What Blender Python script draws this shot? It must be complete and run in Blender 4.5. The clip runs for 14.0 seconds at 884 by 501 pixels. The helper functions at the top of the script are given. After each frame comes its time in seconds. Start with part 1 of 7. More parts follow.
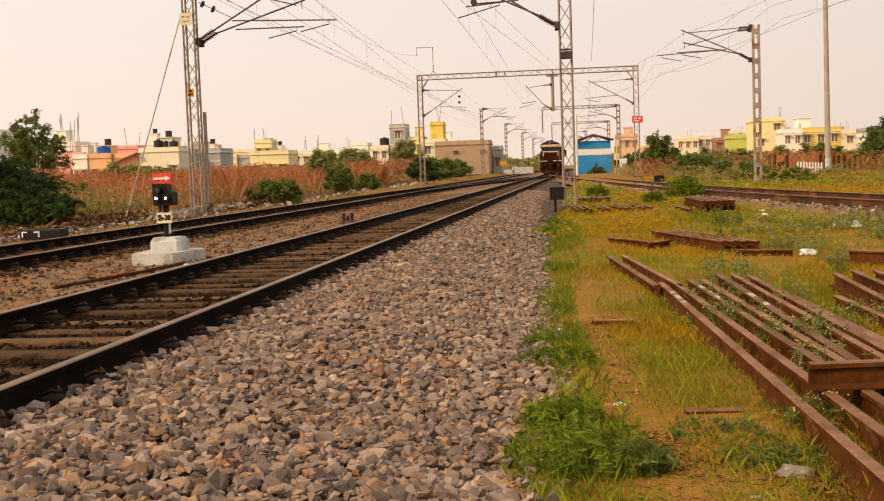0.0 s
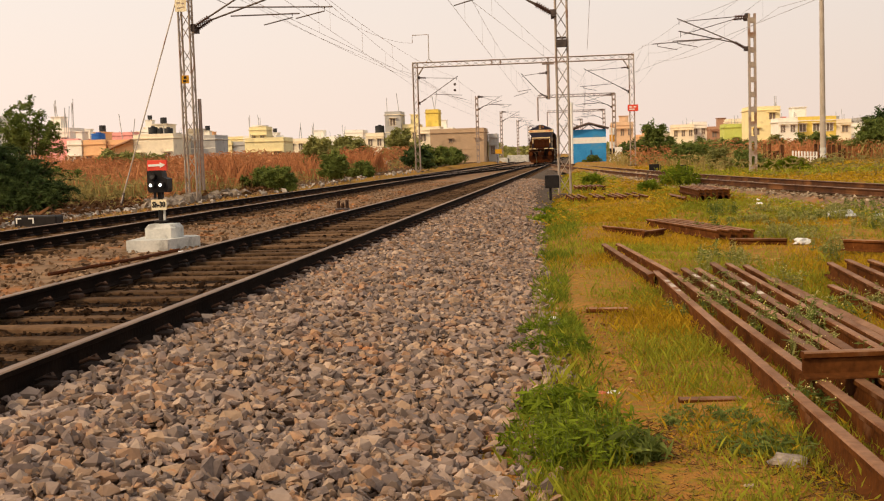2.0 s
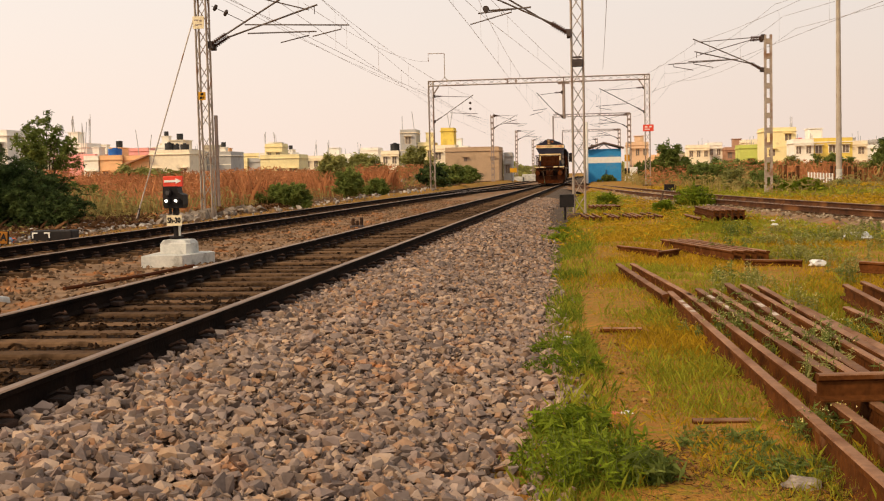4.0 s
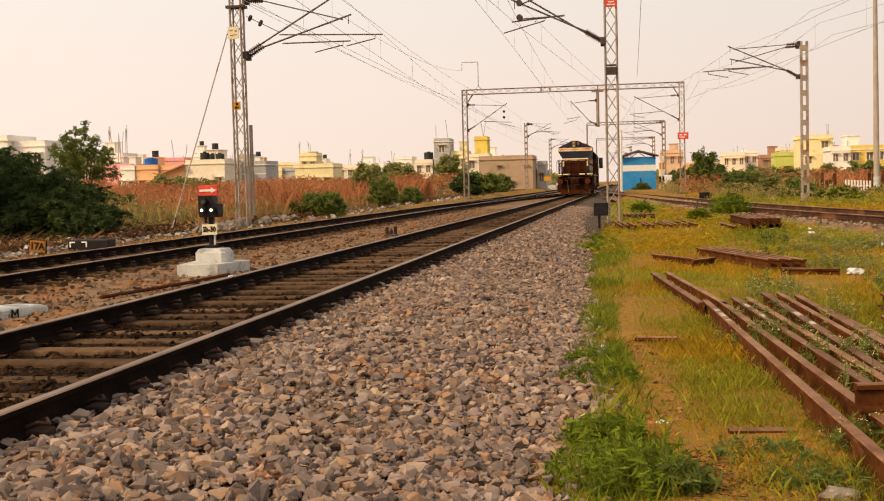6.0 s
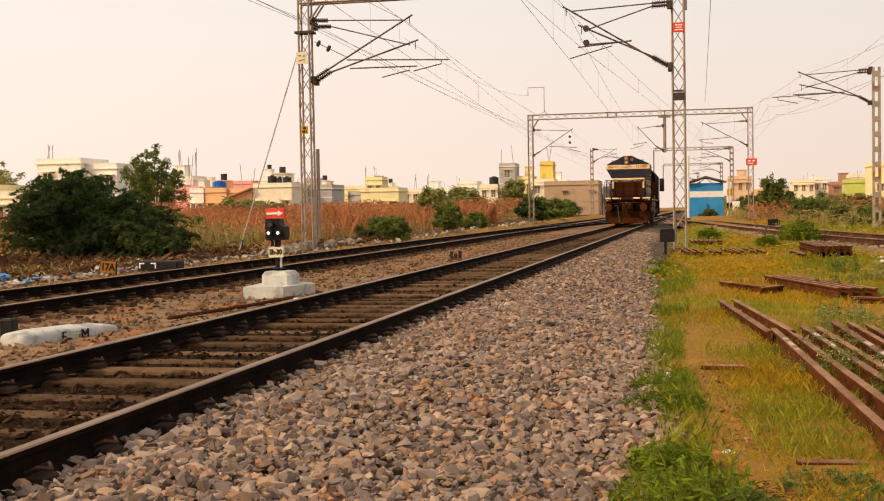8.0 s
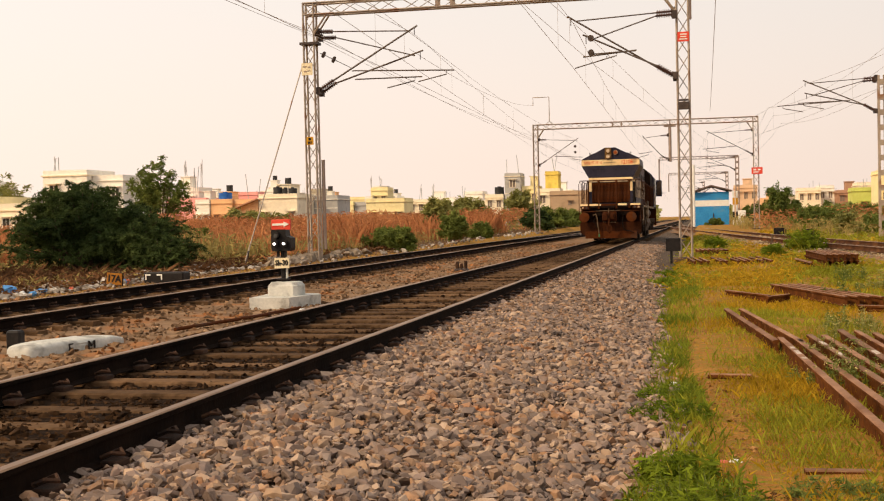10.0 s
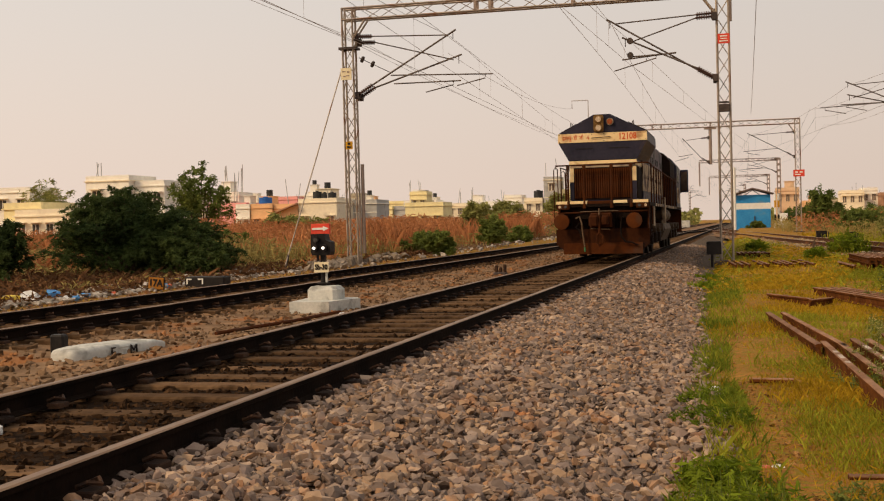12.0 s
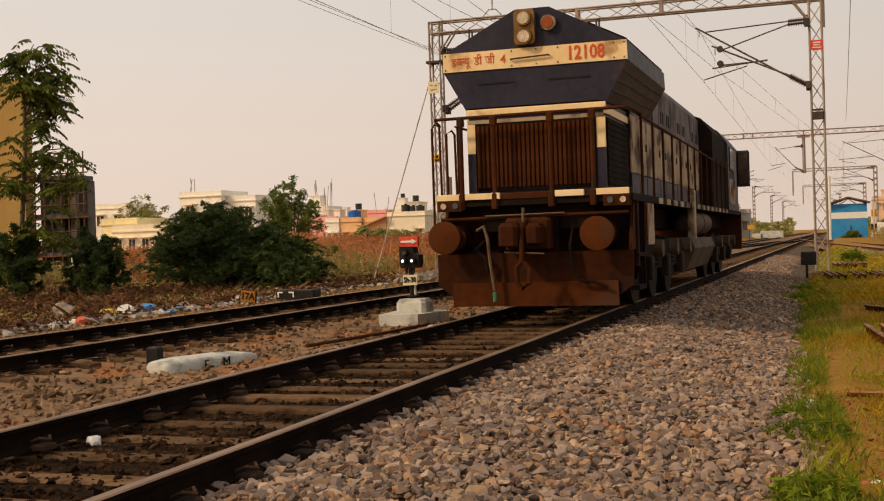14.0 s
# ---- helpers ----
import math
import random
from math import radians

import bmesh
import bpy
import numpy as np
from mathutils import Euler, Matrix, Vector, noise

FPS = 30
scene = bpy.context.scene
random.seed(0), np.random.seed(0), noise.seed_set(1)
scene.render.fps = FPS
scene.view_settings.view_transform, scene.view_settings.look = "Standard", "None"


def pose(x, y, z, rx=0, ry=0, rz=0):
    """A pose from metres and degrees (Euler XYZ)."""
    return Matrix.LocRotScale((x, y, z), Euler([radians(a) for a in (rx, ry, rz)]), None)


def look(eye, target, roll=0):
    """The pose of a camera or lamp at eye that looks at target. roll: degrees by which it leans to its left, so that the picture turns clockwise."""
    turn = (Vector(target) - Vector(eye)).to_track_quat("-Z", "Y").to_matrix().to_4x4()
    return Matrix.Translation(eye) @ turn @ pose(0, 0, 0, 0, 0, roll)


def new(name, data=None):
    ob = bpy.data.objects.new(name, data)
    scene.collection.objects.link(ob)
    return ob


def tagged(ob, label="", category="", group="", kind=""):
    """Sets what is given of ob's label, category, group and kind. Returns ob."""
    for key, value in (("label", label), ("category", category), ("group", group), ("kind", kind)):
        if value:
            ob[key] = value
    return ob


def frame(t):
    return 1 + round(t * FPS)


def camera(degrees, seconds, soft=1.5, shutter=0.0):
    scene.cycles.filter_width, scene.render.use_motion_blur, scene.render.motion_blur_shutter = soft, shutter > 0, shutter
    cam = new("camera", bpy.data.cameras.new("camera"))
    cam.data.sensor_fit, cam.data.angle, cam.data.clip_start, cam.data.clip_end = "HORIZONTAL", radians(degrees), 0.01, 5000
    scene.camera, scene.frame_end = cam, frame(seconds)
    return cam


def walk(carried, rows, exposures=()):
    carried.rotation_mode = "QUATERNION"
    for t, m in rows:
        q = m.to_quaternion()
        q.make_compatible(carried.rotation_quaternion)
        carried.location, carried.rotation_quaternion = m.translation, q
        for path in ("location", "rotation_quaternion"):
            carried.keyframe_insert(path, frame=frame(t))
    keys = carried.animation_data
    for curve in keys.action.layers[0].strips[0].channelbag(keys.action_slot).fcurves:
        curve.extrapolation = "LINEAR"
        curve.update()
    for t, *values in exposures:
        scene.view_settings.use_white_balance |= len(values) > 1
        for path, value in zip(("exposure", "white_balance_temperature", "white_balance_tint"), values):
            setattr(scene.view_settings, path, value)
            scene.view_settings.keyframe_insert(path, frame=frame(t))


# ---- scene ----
cam = camera(40.82, 14.0, 1.15)

# The camera: a phone held by hand at one spot beside the line; it pans to follow the engine.
# Rows: seconds, pitch, roll, yaw. World: y runs along the straight main line, rail tops are z = 0.
EYE = (0.0, 0.0, 1.038)
PATH = [
    (0.0, -3.90, 2.00, 6.72),
    (0.5, -4.22, 1.80, 6.65),
    (1.0, -4.74, 1.86, 6.50),
    (1.5, -4.86, 2.08, 7.00),
    (2.0, -4.49, 1.78, 6.49),
    (2.5, -4.14, 1.60, 6.44),
    (3.0, -3.96, 1.51, 6.63),
    (5.3, -3.29, 1.39, 7.92),
    (5.5, -3.37, 1.53, 7.99),
    (6.0, -3.14, 1.45, 8.83),
    (6.5, -2.96, 1.47, 9.15),
    (7.0, -2.57, 1.84, 10.14),
    (7.5, -2.03, 0.98, 11.36),
    (8.0, -1.89, 1.02, 11.96),
    (8.2, -1.95, 1.11, 11.96),
    (10.3, -1.08, 1.24, 12.26),
    (10.5, -0.82, 1.11, 12.47),
    (11.0, -1.25, 1.07, 14.01),
    (11.5, -1.26, 1.10, 13.77),
    (12.0, -1.16, 1.45, 14.11),
    (12.5, -0.89, 1.61, 14.22),
    (13.0, -0.31, 1.93, 14.90),
    (13.5, -0.05, 2.00, 16.57),
    (14.0, -0.44, 1.87, 18.36),
]
walk(cam, [(t, pose(*EYE, 90 + p, r, w)) for t, p, r, w in PATH],
     [(0, -0.02, 6500, 10), (6.5, 0.0, 6500, 10), (8, 0.02, 6500, 10), (10.5, 0.06, 6520, 10), (11.0, -0.38, 6600, 10), (11.5, -0.38, 6600, 10), (12.5, -0.36, 6580, 10), (14, -0.38, 6680, 10)])

# ---------------------------------------------------------------- world and sun
SUN_EL, SUN_AZ = 36.0, 228.0     # azimuth clockwise from +y: behind the camera, to its left
world = bpy.data.worlds.new("hazy_sky")
scene.world = world
world.use_nodes = True
wn, wl = world.node_tree.nodes, world.node_tree.links
wn.clear()
w_out, w_bg = wn.new("ShaderNodeOutputWorld"), wn.new("ShaderNodeBackground")
w_sky, w_mix = wn.new("ShaderNodeTexSky"), wn.new("ShaderNodeMix")
w_sky.sky_type, w_sky.sun_disc = "NISHITA", False
w_sky.sun_elevation, w_sky.sun_rotation = radians(SUN_EL), radians(SUN_AZ)
w_sky.air_density, w_sky.dust_density, w_sky.ozone_density = 1.2, 6.0, 1.0
w_mix.data_type = "RGBA"
w_mix.inputs["Factor"].default_value = 0.8
w_tc, w_sep, w_map, w_haze = wn.new("ShaderNodeTexCoord"), wn.new("ShaderNodeSeparateXYZ"), wn.new("ShaderNodeMapRange"), wn.new("ShaderNodeMix")
w_haze.data_type = "RGBA"
w_haze.inputs["A"].default_value = (12.4, 10.0, 8.5, 1)        # peach haze low over the land
w_haze.inputs["B"].default_value = (10.8, 10.0, 9.2, 1)        # paler and greyer above
w_map.inputs["From Min"].default_value, w_map.inputs["From Max"].default_value = 0.03, 0.24
wl.new(w_tc.outputs["Generated"], w_sep.inputs[0])
wl.new(w_sep.outputs["Z"], w_map.inputs["Value"])
wl.new(w_map.outputs["Result"], w_haze.inputs["Factor"])
# the haze is brighter on the sun's side of the sky
w_side, w_mul = wn.new("ShaderNodeMapRange"), wn.new("ShaderNodeMix")
w_side.inputs["From Min"].default_value, w_side.inputs["From Max"].default_value = -0.55, 0.25
w_side.inputs["To Min"].default_value, w_side.inputs["To Max"].default_value = 1.05, 0.87
w_mul.data_type, w_mul.blend_type = "RGBA", "MULTIPLY"
w_mul.inputs["Factor"].default_value = 1.0
wl.new(w_sep.outputs["X"], w_side.inputs["Value"])
wl.new(w_haze.outputs["Result"], w_mul.inputs["A"])
wl.new(w_side.outputs["Result"], w_mul.inputs["B"])
wl.new(w_mul.outputs["Result"], w_mix.inputs["B"])
w_bg.inputs["Strength"].default_value = 0.1
wl.new(w_sky.outputs["Color"], w_mix.inputs["A"])
wl.new(w_mix.outputs["Result"], w_bg.inputs["Color"])
wl.new(w_bg.outputs["Background"], w_out.inputs["Surface"])

sun_data = bpy.data.lights.new("sun", "SUN")
sun_data.energy, sun_data.angle, sun_data.color = 2.9, radians(5), (1.0, 0.73, 0.44)
sun = new("sun", sun_data)
_e, _a = radians(SUN_EL), radians(SUN_AZ)
sun.matrix_world = look((math.sin(_a) * math.cos(_e) * 50, math.cos(_a) * math.cos(_e) * 50, math.sin(_e) * 50), (0, 0, 0))

# ---------------------------------------------------------------- materials


def mat(name, c1, c2, scale=4.0, rough=0.8, bump=0.2, metal=0.0, fine=8.0, island=0.0, spot=None, spot_size=1.0,
        spot_cut=0.6, rand=0.0, space="Object", bump_dist=0.02, spec=0.18):
    """A worn surface: two colours mixed by coarse and fine noise, bump from the fine one, an optional stain colour,
    and a shift of lightness per island or per object."""
    m = bpy.data.materials.new(name)
    m.use_nodes = True
    n, l = m.node_tree.nodes, m.node_tree.links
    b = n["Principled BSDF"]
    b.inputs["Metallic"].default_value = metal
    b.inputs["Specular IOR Level"].default_value = spec
    tc = n.new("ShaderNodeTexCoord")
    n1, n2 = n.new("ShaderNodeTexNoise"), n.new("ShaderNodeTexNoise")
    for nd, s in ((n1, scale), (n2, scale * fine)):
        nd.inputs["Scale"].default_value = s
        nd.inputs["Detail"].default_value = 4
        l.new(tc.outputs[space], nd.inputs["Vector"])
    add = n.new("ShaderNodeMath")
    add.operation = "MULTIPLY_ADD"
    l.new(n2.outputs["Fac"], add.inputs[0])
    add.inputs[1].default_value = 0.5
    l.new(n1.outputs["Fac"], add.inputs[2])
    mr = n.new("ShaderNodeMapRange")
    l.new(add.outputs[0], mr.inputs["Value"])
    mr.inputs["From Min"].default_value, mr.inputs["From Max"].default_value = 0.52, 0.98
    mix = n.new("ShaderNodeMix")
    mix.data_type = "RGBA"
    l.new(mr.outputs["Result"], mix.inputs["Factor"])
    mix.inputs["A"].default_value, mix.inputs["B"].default_value = (*c1, 1), (*c2, 1)
    col = mix.outputs["Result"]
    if spot:
        n3, r3, m3 = n.new("ShaderNodeTexNoise"), n.new("ShaderNodeMapRange"), n.new("ShaderNodeMix")
        n3.inputs["Scale"].default_value, n3.inputs["Detail"].default_value = spot_size, 6
        l.new(tc.outputs[space], n3.inputs["Vector"])
        l.new(n3.outputs["Fac"], r3.inputs["Value"])
        r3.inputs["From Min"].default_value, r3.inputs["From Max"].default_value = spot_cut - 0.06, spot_cut + 0.06
        m3.data_type = "RGBA"
        l.new(r3.outputs["Result"], m3.inputs["Factor"])
        l.new(col, m3.inputs["A"])
        m3.inputs["B"].default_value = (*spot, 1)
        col = m3.outputs["Result"]
    if island or rand:
        hsv, rr = n.new("ShaderNodeHueSaturation"), n.new("ShaderNodeMapRange")
        if island:
            src = n.new("ShaderNodeNewGeometry").outputs["Random Per Island"]
        else:
            src = n.new("ShaderNodeObjectInfo").outputs["Random"]
        k = island or rand
        l.new(src, rr.inputs["Value"])
        rr.inputs["To Min"].default_value, rr.inputs["To Max"].default_value = 1 - k, 1 + k
        l.new(rr.outputs["Result"], hsv.inputs["Value"])
        l.new(col, hsv.inputs["Color"])
        col = hsv.outputs["Color"]
    l.new(col, b.inputs["Base Color"])
    rm = n.new("ShaderNodeMapRange")
    l.new(n2.outputs["Fac"], rm.inputs["Value"])
    rm.inputs["To Min"].default_value, rm.inputs["To Max"].default_value = max(0.05, rough - 0.15), min(1, rough + 0.15)
    l.new(rm.outputs["Result"], b.inputs["Roughness"])
    if bump:
        bp = n.new("ShaderNodeBump")
        bp.inputs["Strength"].default_value, bp.inputs["Distance"].default_value = bump, bump_dist
        l.new(n2.outputs["Fac"], bp.inputs["Height"])
        l.new(bp.outputs["Normal"], b.inputs["Normal"])
    return m


def glow(name, colour, strength):
    m = bpy.data.materials.new(name)
    m.use_nodes = True
    b = m.node_tree.nodes["Principled BSDF"]
    b.inputs["Base Color"].default_value = (*colour, 1)
    b.inputs["Emission Color"].default_value = (*colour, 1)
    b.inputs["Emission Strength"].default_value = strength
    return m


def leaf_mat(name, c1, c2, scale=0.6, island=0.35, trans=0.38):
    m = mat(name, c1, c2, scale, 0.7, 0, island=island, spec=0.08)
    n, l = m.node_tree.nodes, m.node_tree.links
    b = n["Principled BSDF"]
    tr, mx = n.new("ShaderNodeBsdfTranslucent"), n.new("ShaderNodeMixShader")
    l.new(b.inputs["Base Color"].links[0].from_socket, tr.inputs["Color"])
    mx.inputs[0].default_value = trans
    l.new(b.outputs[0], mx.inputs[1])
    l.new(tr.outputs[0], mx.inputs[2])
    l.new(mx.outputs[0], n["Material Output"].inputs["Surface"])
    return m


M_STONE = mat("ballast_stone", (0.62, 0.60, 0.58), (1.0, 0.97, 0.93), 3.0, 0.85, 0.35, fine=9, spot=(0.95, 0.66, 0.44), spot_size=2.2, spot_cut=0.66)


def stone_hues(m, hues):
    """Each stone takes one of several rock colours, under the material's own grain."""
    n, l = m.node_tree.nodes, m.node_tree.links
    base = n["Principled BSDF"].inputs["Base Color"]
    grain = base.links[0].from_socket
    ramp, mul = n.new("ShaderNodeValToRGB"), n.new("ShaderNodeMix")
    ramp.color_ramp.interpolation = "CONSTANT"
    while len(ramp.color_ramp.elements) < len(hues):
        ramp.color_ramp.elements.new(0.5)
    for k, c in enumerate(hues):
        ramp.color_ramp.elements[k].position = k / len(hues)
        ramp.color_ramp.elements[k].color = (*c, 1)
    l.new(n.new("ShaderNodeNewGeometry").outputs["Random Per Island"], ramp.inputs["Fac"])
    mul.data_type, mul.blend_type = "RGBA", "MULTIPLY"
    mul.inputs["Factor"].default_value = 1.0
    l.new(ramp.outputs["Color"], mul.inputs["A"])
    l.new(grain, mul.inputs["B"])
    l.new(mul.outputs["Result"], base)


stone_hues(M_STONE, ((0.185, 0.14, 0.116),
                     (0.325, 0.242, 0.194),
                     (0.25, 0.183, 0.147),
                     (0.42, 0.286, 0.187),
                     (0.288, 0.214, 0.18),
                     (0.22, 0.166, 0.14),
                     (0.39, 0.234, 0.139),
                     (0.353, 0.268, 0.216),
                     (0.277, 0.183, 0.124),
                     (0.48, 0.353, 0.261)))
M_STONE_OLD = mat("oiled_stone", (0.014, 0.0075, 0.004), (0.062, 0.033, 0.016), 2.5, 0.9, 0.35, island=0.5, fine=9, spec=0.03)
M_STONE_MID = mat("dusty_stone", (0.115, 0.069, 0.039), (0.265, 0.168, 0.098), 2.5, 0.9, 0.35, island=0.5, fine=9, spot=(0.26, 0.115, 0.045), spot_size=1.4, spot_cut=0.60, spec=0.04)
M_STONE_PALE = mat("pale_dusty_stone", (0.20, 0.15, 0.10), (0.42, 0.33, 0.22), 2.5, 0.9, 0.3, island=0.4, fine=9, spec=0.04)
# Darker than the stones: shade in their gaps is put into it.
M_BED_SHADED = mat("ballast_bed", (0.045, 0.033, 0.024), (0.15, 0.11, 0.08), 9.0, 0.95, 0.8, fine=4, spec=0.03)
M_BED_OLD = mat("oiled_bed", (0.008, 0.005, 0.003), (0.03, 0.018, 0.011), 9.0, 0.95, 0.8, fine=4, spec=0.02)
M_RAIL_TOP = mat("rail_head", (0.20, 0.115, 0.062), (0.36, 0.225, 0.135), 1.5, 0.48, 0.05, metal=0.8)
# Shade on the rail flanks is put into this near-black colour.
M_RAIL_SHADED = mat("rail_side_shaded", (0.004, 0.0022, 0.0015), (0.014, 0.0075, 0.0045), 3.0, 0.9, 0.3, spec=0.05)
M_SLEEPER = mat("sleeper_concrete", (0.070, 0.039, 0.020), (0.175, 0.104, 0.056), 2.0, 0.9, 0.4, rand=0.35, spec=0.03, spot=(0.05, 0.028, 0.014), spot_size=3.0, spot_cut=0.60)
M_CLIP = mat("clip_iron", (0.012, 0.007, 0.005), (0.06, 0.028, 0.014), 9.0, 0.8, 0.2, island=0.5)
M_RUST_DARK = mat("dark_rust", (0.040, 0.017, 0.008), (0.115, 0.046, 0.018), 2.5, 0.8, 0.3, spec=0.1, spot=(0.20, 0.085, 0.03), spot_size=0.6, spot_cut=0.6)
M_RUST = mat("rusty_rail", (0.045, 0.014, 0.0035), (0.135, 0.047, 0.012), 3.5, 0.85, 0.3, spec=0.04, rand=0.2, spot=(0.20, 0.10, 0.05), spot_size=2.2, spot_cut=0.68)
# Worn heads: the sheen on their tops is put into this paler rust.
M_RUST_HEAD_SHEEN = mat("worn_rusty_head_sheen", (0.125, 0.052, 0.020), (0.27, 0.145, 0.080), 3.0, 0.65, 0.15, rand=0.3, spec=0.1)
M_GALV = mat("galvanised_steel", (0.30, 0.24, 0.19), (0.46, 0.38, 0.30), 1.5, 0.6, 0.1, metal=0.25, spot=(0.25, 0.13, 0.07), spot_size=1.4, spot_cut=0.60)
M_GALV_FAR = mat("weathered_steel", (0.24, 0.18, 0.15), (0.36, 0.28, 0.23), 1.5, 0.65, 0.1, metal=0.2)
M_IRON = mat("dark_iron", (0.035, 0.028, 0.026), (0.09, 0.065, 0.055), 4.0, 0.6, 0.2)
M_TUBE = mat("weathered_tube", (0.085, 0.068, 0.060), (0.16, 0.125, 0.105), 2.0, 0.6, 0.1, metal=0.2)
M_INSUL = mat("porcelain_brown", (0.05, 0.025, 0.02), (0.11, 0.06, 0.045), 4.0, 0.25, 0.0)
M_WIRE = mat("wire_copper", (0.34, 0.28, 0.24), (0.48, 0.40, 0.34), 2.0, 0.5, 0.0, metal=0.4)
M_WHITEWASH = mat("whitewash", (0.42, 0.42, 0.39), (0.62, 0.60, 0.54), 3.0, 0.9, 0.4, spot=(0.30, 0.29, 0.26), spot_size=4.0, spot_cut=0.6)
M_BLACK = mat("black_paint", (0.007, 0.006, 0.006), (0.022, 0.017, 0.015), 5.0, 0.55, 0.1)
M_RED = mat("red_enamel", (0.62, 0.05, 0.03), (0.72, 0.09, 0.05), 4.0, 0.45, 0.05)
M_WHITE = mat("white_enamel", (0.70, 0.68, 0.62), (0.82, 0.80, 0.74), 4.0, 0.5, 0.05)
M_YELLOW = mat("yellow_enamel", (0.52, 0.25, 0.012), (0.64, 0.33, 0.02), 4.0, 0.5, 0.05)
M_ORANGE = mat("faded_orange_enamel", (0.26, 0.095, 0.010), (0.36, 0.15, 0.018), 4.0, 0.7, 0.1, spot=(0.12, 0.05, 0.02), spot_size=8.0, spot_cut=0.62)
M_CREAMSIGN = mat("cream_enamel", (0.72, 0.60, 0.38), (0.80, 0.70, 0.48), 6.0, 0.5, 0.05)
M_LAMP_WHITE = glow("lit_white_lens", (1.0, 0.97, 0.9), 2.5)

# ---------------------------------------------------------------- mesh helpers


class Geo:
    """Collects faces for one mesh."""

    def __init__(self):
        self.v, self.f = [], []

    def add(self, verts, faces):
        k = len(self.v)
        self.v += [tuple(p) for p in verts]
        self.f += [tuple(i + k for i in q) for q in faces]
        return self

    def box(self, x, y, z, sx, sy, sz, m=None, c=0.0):
        """A box with its base centre at x, y, z; c chamfers its upright and top edges."""
        hx, hy = sx / 2, sy / 2
        if c <= 0:
            vs = [(a * hx, b * hy, h) for h in (0, sz) for a, b in ((-1, -1), (1, -1), (1, 1), (-1, 1))]
            fs = [(3, 2, 1, 0), (4, 5, 6, 7), (0, 1, 5, 4), (1, 2, 6, 5), (2, 3, 7, 6), (3, 0, 4, 7)]
        else:
            ring = lambda i, h: [(-hx + i, -hy + i + c, h), (-hx + i + c, -hy + i, h), (hx - i - c, -hy + i, h), (hx - i, -hy + i + c, h),
                                 (hx - i, hy - i - c, h), (hx - i - c, hy - i, h), (-hx + i + c, hy - i, h), (-hx + i, hy - i - c, h)]
            vs = ring(0, 0) + ring(0, sz - c) + ring(c * 0.7, sz)
            fs = [tuple(range(7, -1, -1)), tuple(range(16, 24))]
            for r in (0, 8):
                fs += [(r + i, r + (i + 1) % 8, r + 8 + (i + 1) % 8, r + 8 + i) for i in range(8)]
        if m is not None:
            vs = [m @ Vector(p) for p in vs]
        return self.add([(p[0] + x, p[1] + y, p[2] + z) for p in vs], fs)

    def tube(self, pts, r, n=6, r2=None, caps=True):
        """A tube along a polyline, tapering from r to r2."""
        pts = [Vector(p) for p in pts]
        r2 = r if r2 is None else r2
        rings = []
        for i, p in enumerate(pts):
            d = (pts[min(i + 1, len(pts) - 1)] - pts[max(i - 1, 0)]).normalized()
            a = d.cross(Vector((0, 0, 1)) if abs(d.z) < 0.9 else Vector((1, 0, 0))).normalized()
            b = d.cross(a)
            rr = r + (r2 - r) * i / (len(pts) - 1)
            rings.append([p + (a * math.cos(2 * math.pi * k / n) + b * math.sin(2 * math.pi * k / n)) * rr for k in range(n)])
        fs = [(i * n + k, i * n + (k + 1) % n, (i + 1) * n + (k + 1) % n, (i + 1) * n + k) for i in range(len(pts) - 1) for k in range(n)]
        if caps:
            fs += [tuple(range(n - 1, -1, -1)), tuple((len(pts) - 1) * n + k for k in range(n))]
        return self.add([p for g in rings for p in g], fs)

    def prism(self, outline, y0, y1, axis="y"):
        """An outline in x, z (or y, z with axis x) drawn out along the axis."""
        n = len(outline)
        if axis == "y":
            vs = [(a, y, b) for y in (y0, y1) for a, b in outline]
        elif axis == "x":
            vs = [(y, a, b) for y in (y0, y1) for a, b in outline]
        else:
            vs = [(a, b, y) for y in (y0, y1) for a, b in outline]
        return self.add(vs, [tuple(range(n)), tuple(range(2 * n - 1, n - 1, -1))] + [(i, i + n, (i + 1) % n + n, (i + 1) % n) for i in range(n)])

    def angle(self, p, q, s=0.06, t=0.008, spin=0.0):
        """A rolled steel bar from p to q, square in section."""
        return self.tube([p, q], s * 0.6, 4)

    def mesh(self, name):
        me = bpy.data.meshes.new(name)
        me.from_pydata(self.v, [], self.f)
        me.update()
        bm = bmesh.new()
        bm.from_mesh(me)
        bmesh.ops.recalc_face_normals(bm, faces=bm.faces)
        bm.to_mesh(me)
        bm.free()
        return me


def part(name, geo, material, parent=None, label="", smooth=False, at=None):
    """One mesh object, under its thing or part."""
    me = geo.mesh(name) if isinstance(geo, Geo) else geo
    if not me.materials:
        me.materials.append(material)
    if smooth:
        me.polygons.foreach_set("use_smooth", [True] * len(me.polygons))
        me.set_sharp_from_angle(angle=radians(40))
    ob = new(name, me)
    if parent is not None:
        ob.parent = parent
    if at is not None:
        ob.matrix_basis = at
    return tagged(ob, label)


def thing(name, label, category, m=None, group="", kind=""):
    ob = new(name)
    ob.empty_display_size = 0.2
    if m is not None:
        ob.matrix_basis = m
    return tagged(ob, label, category, group, kind)


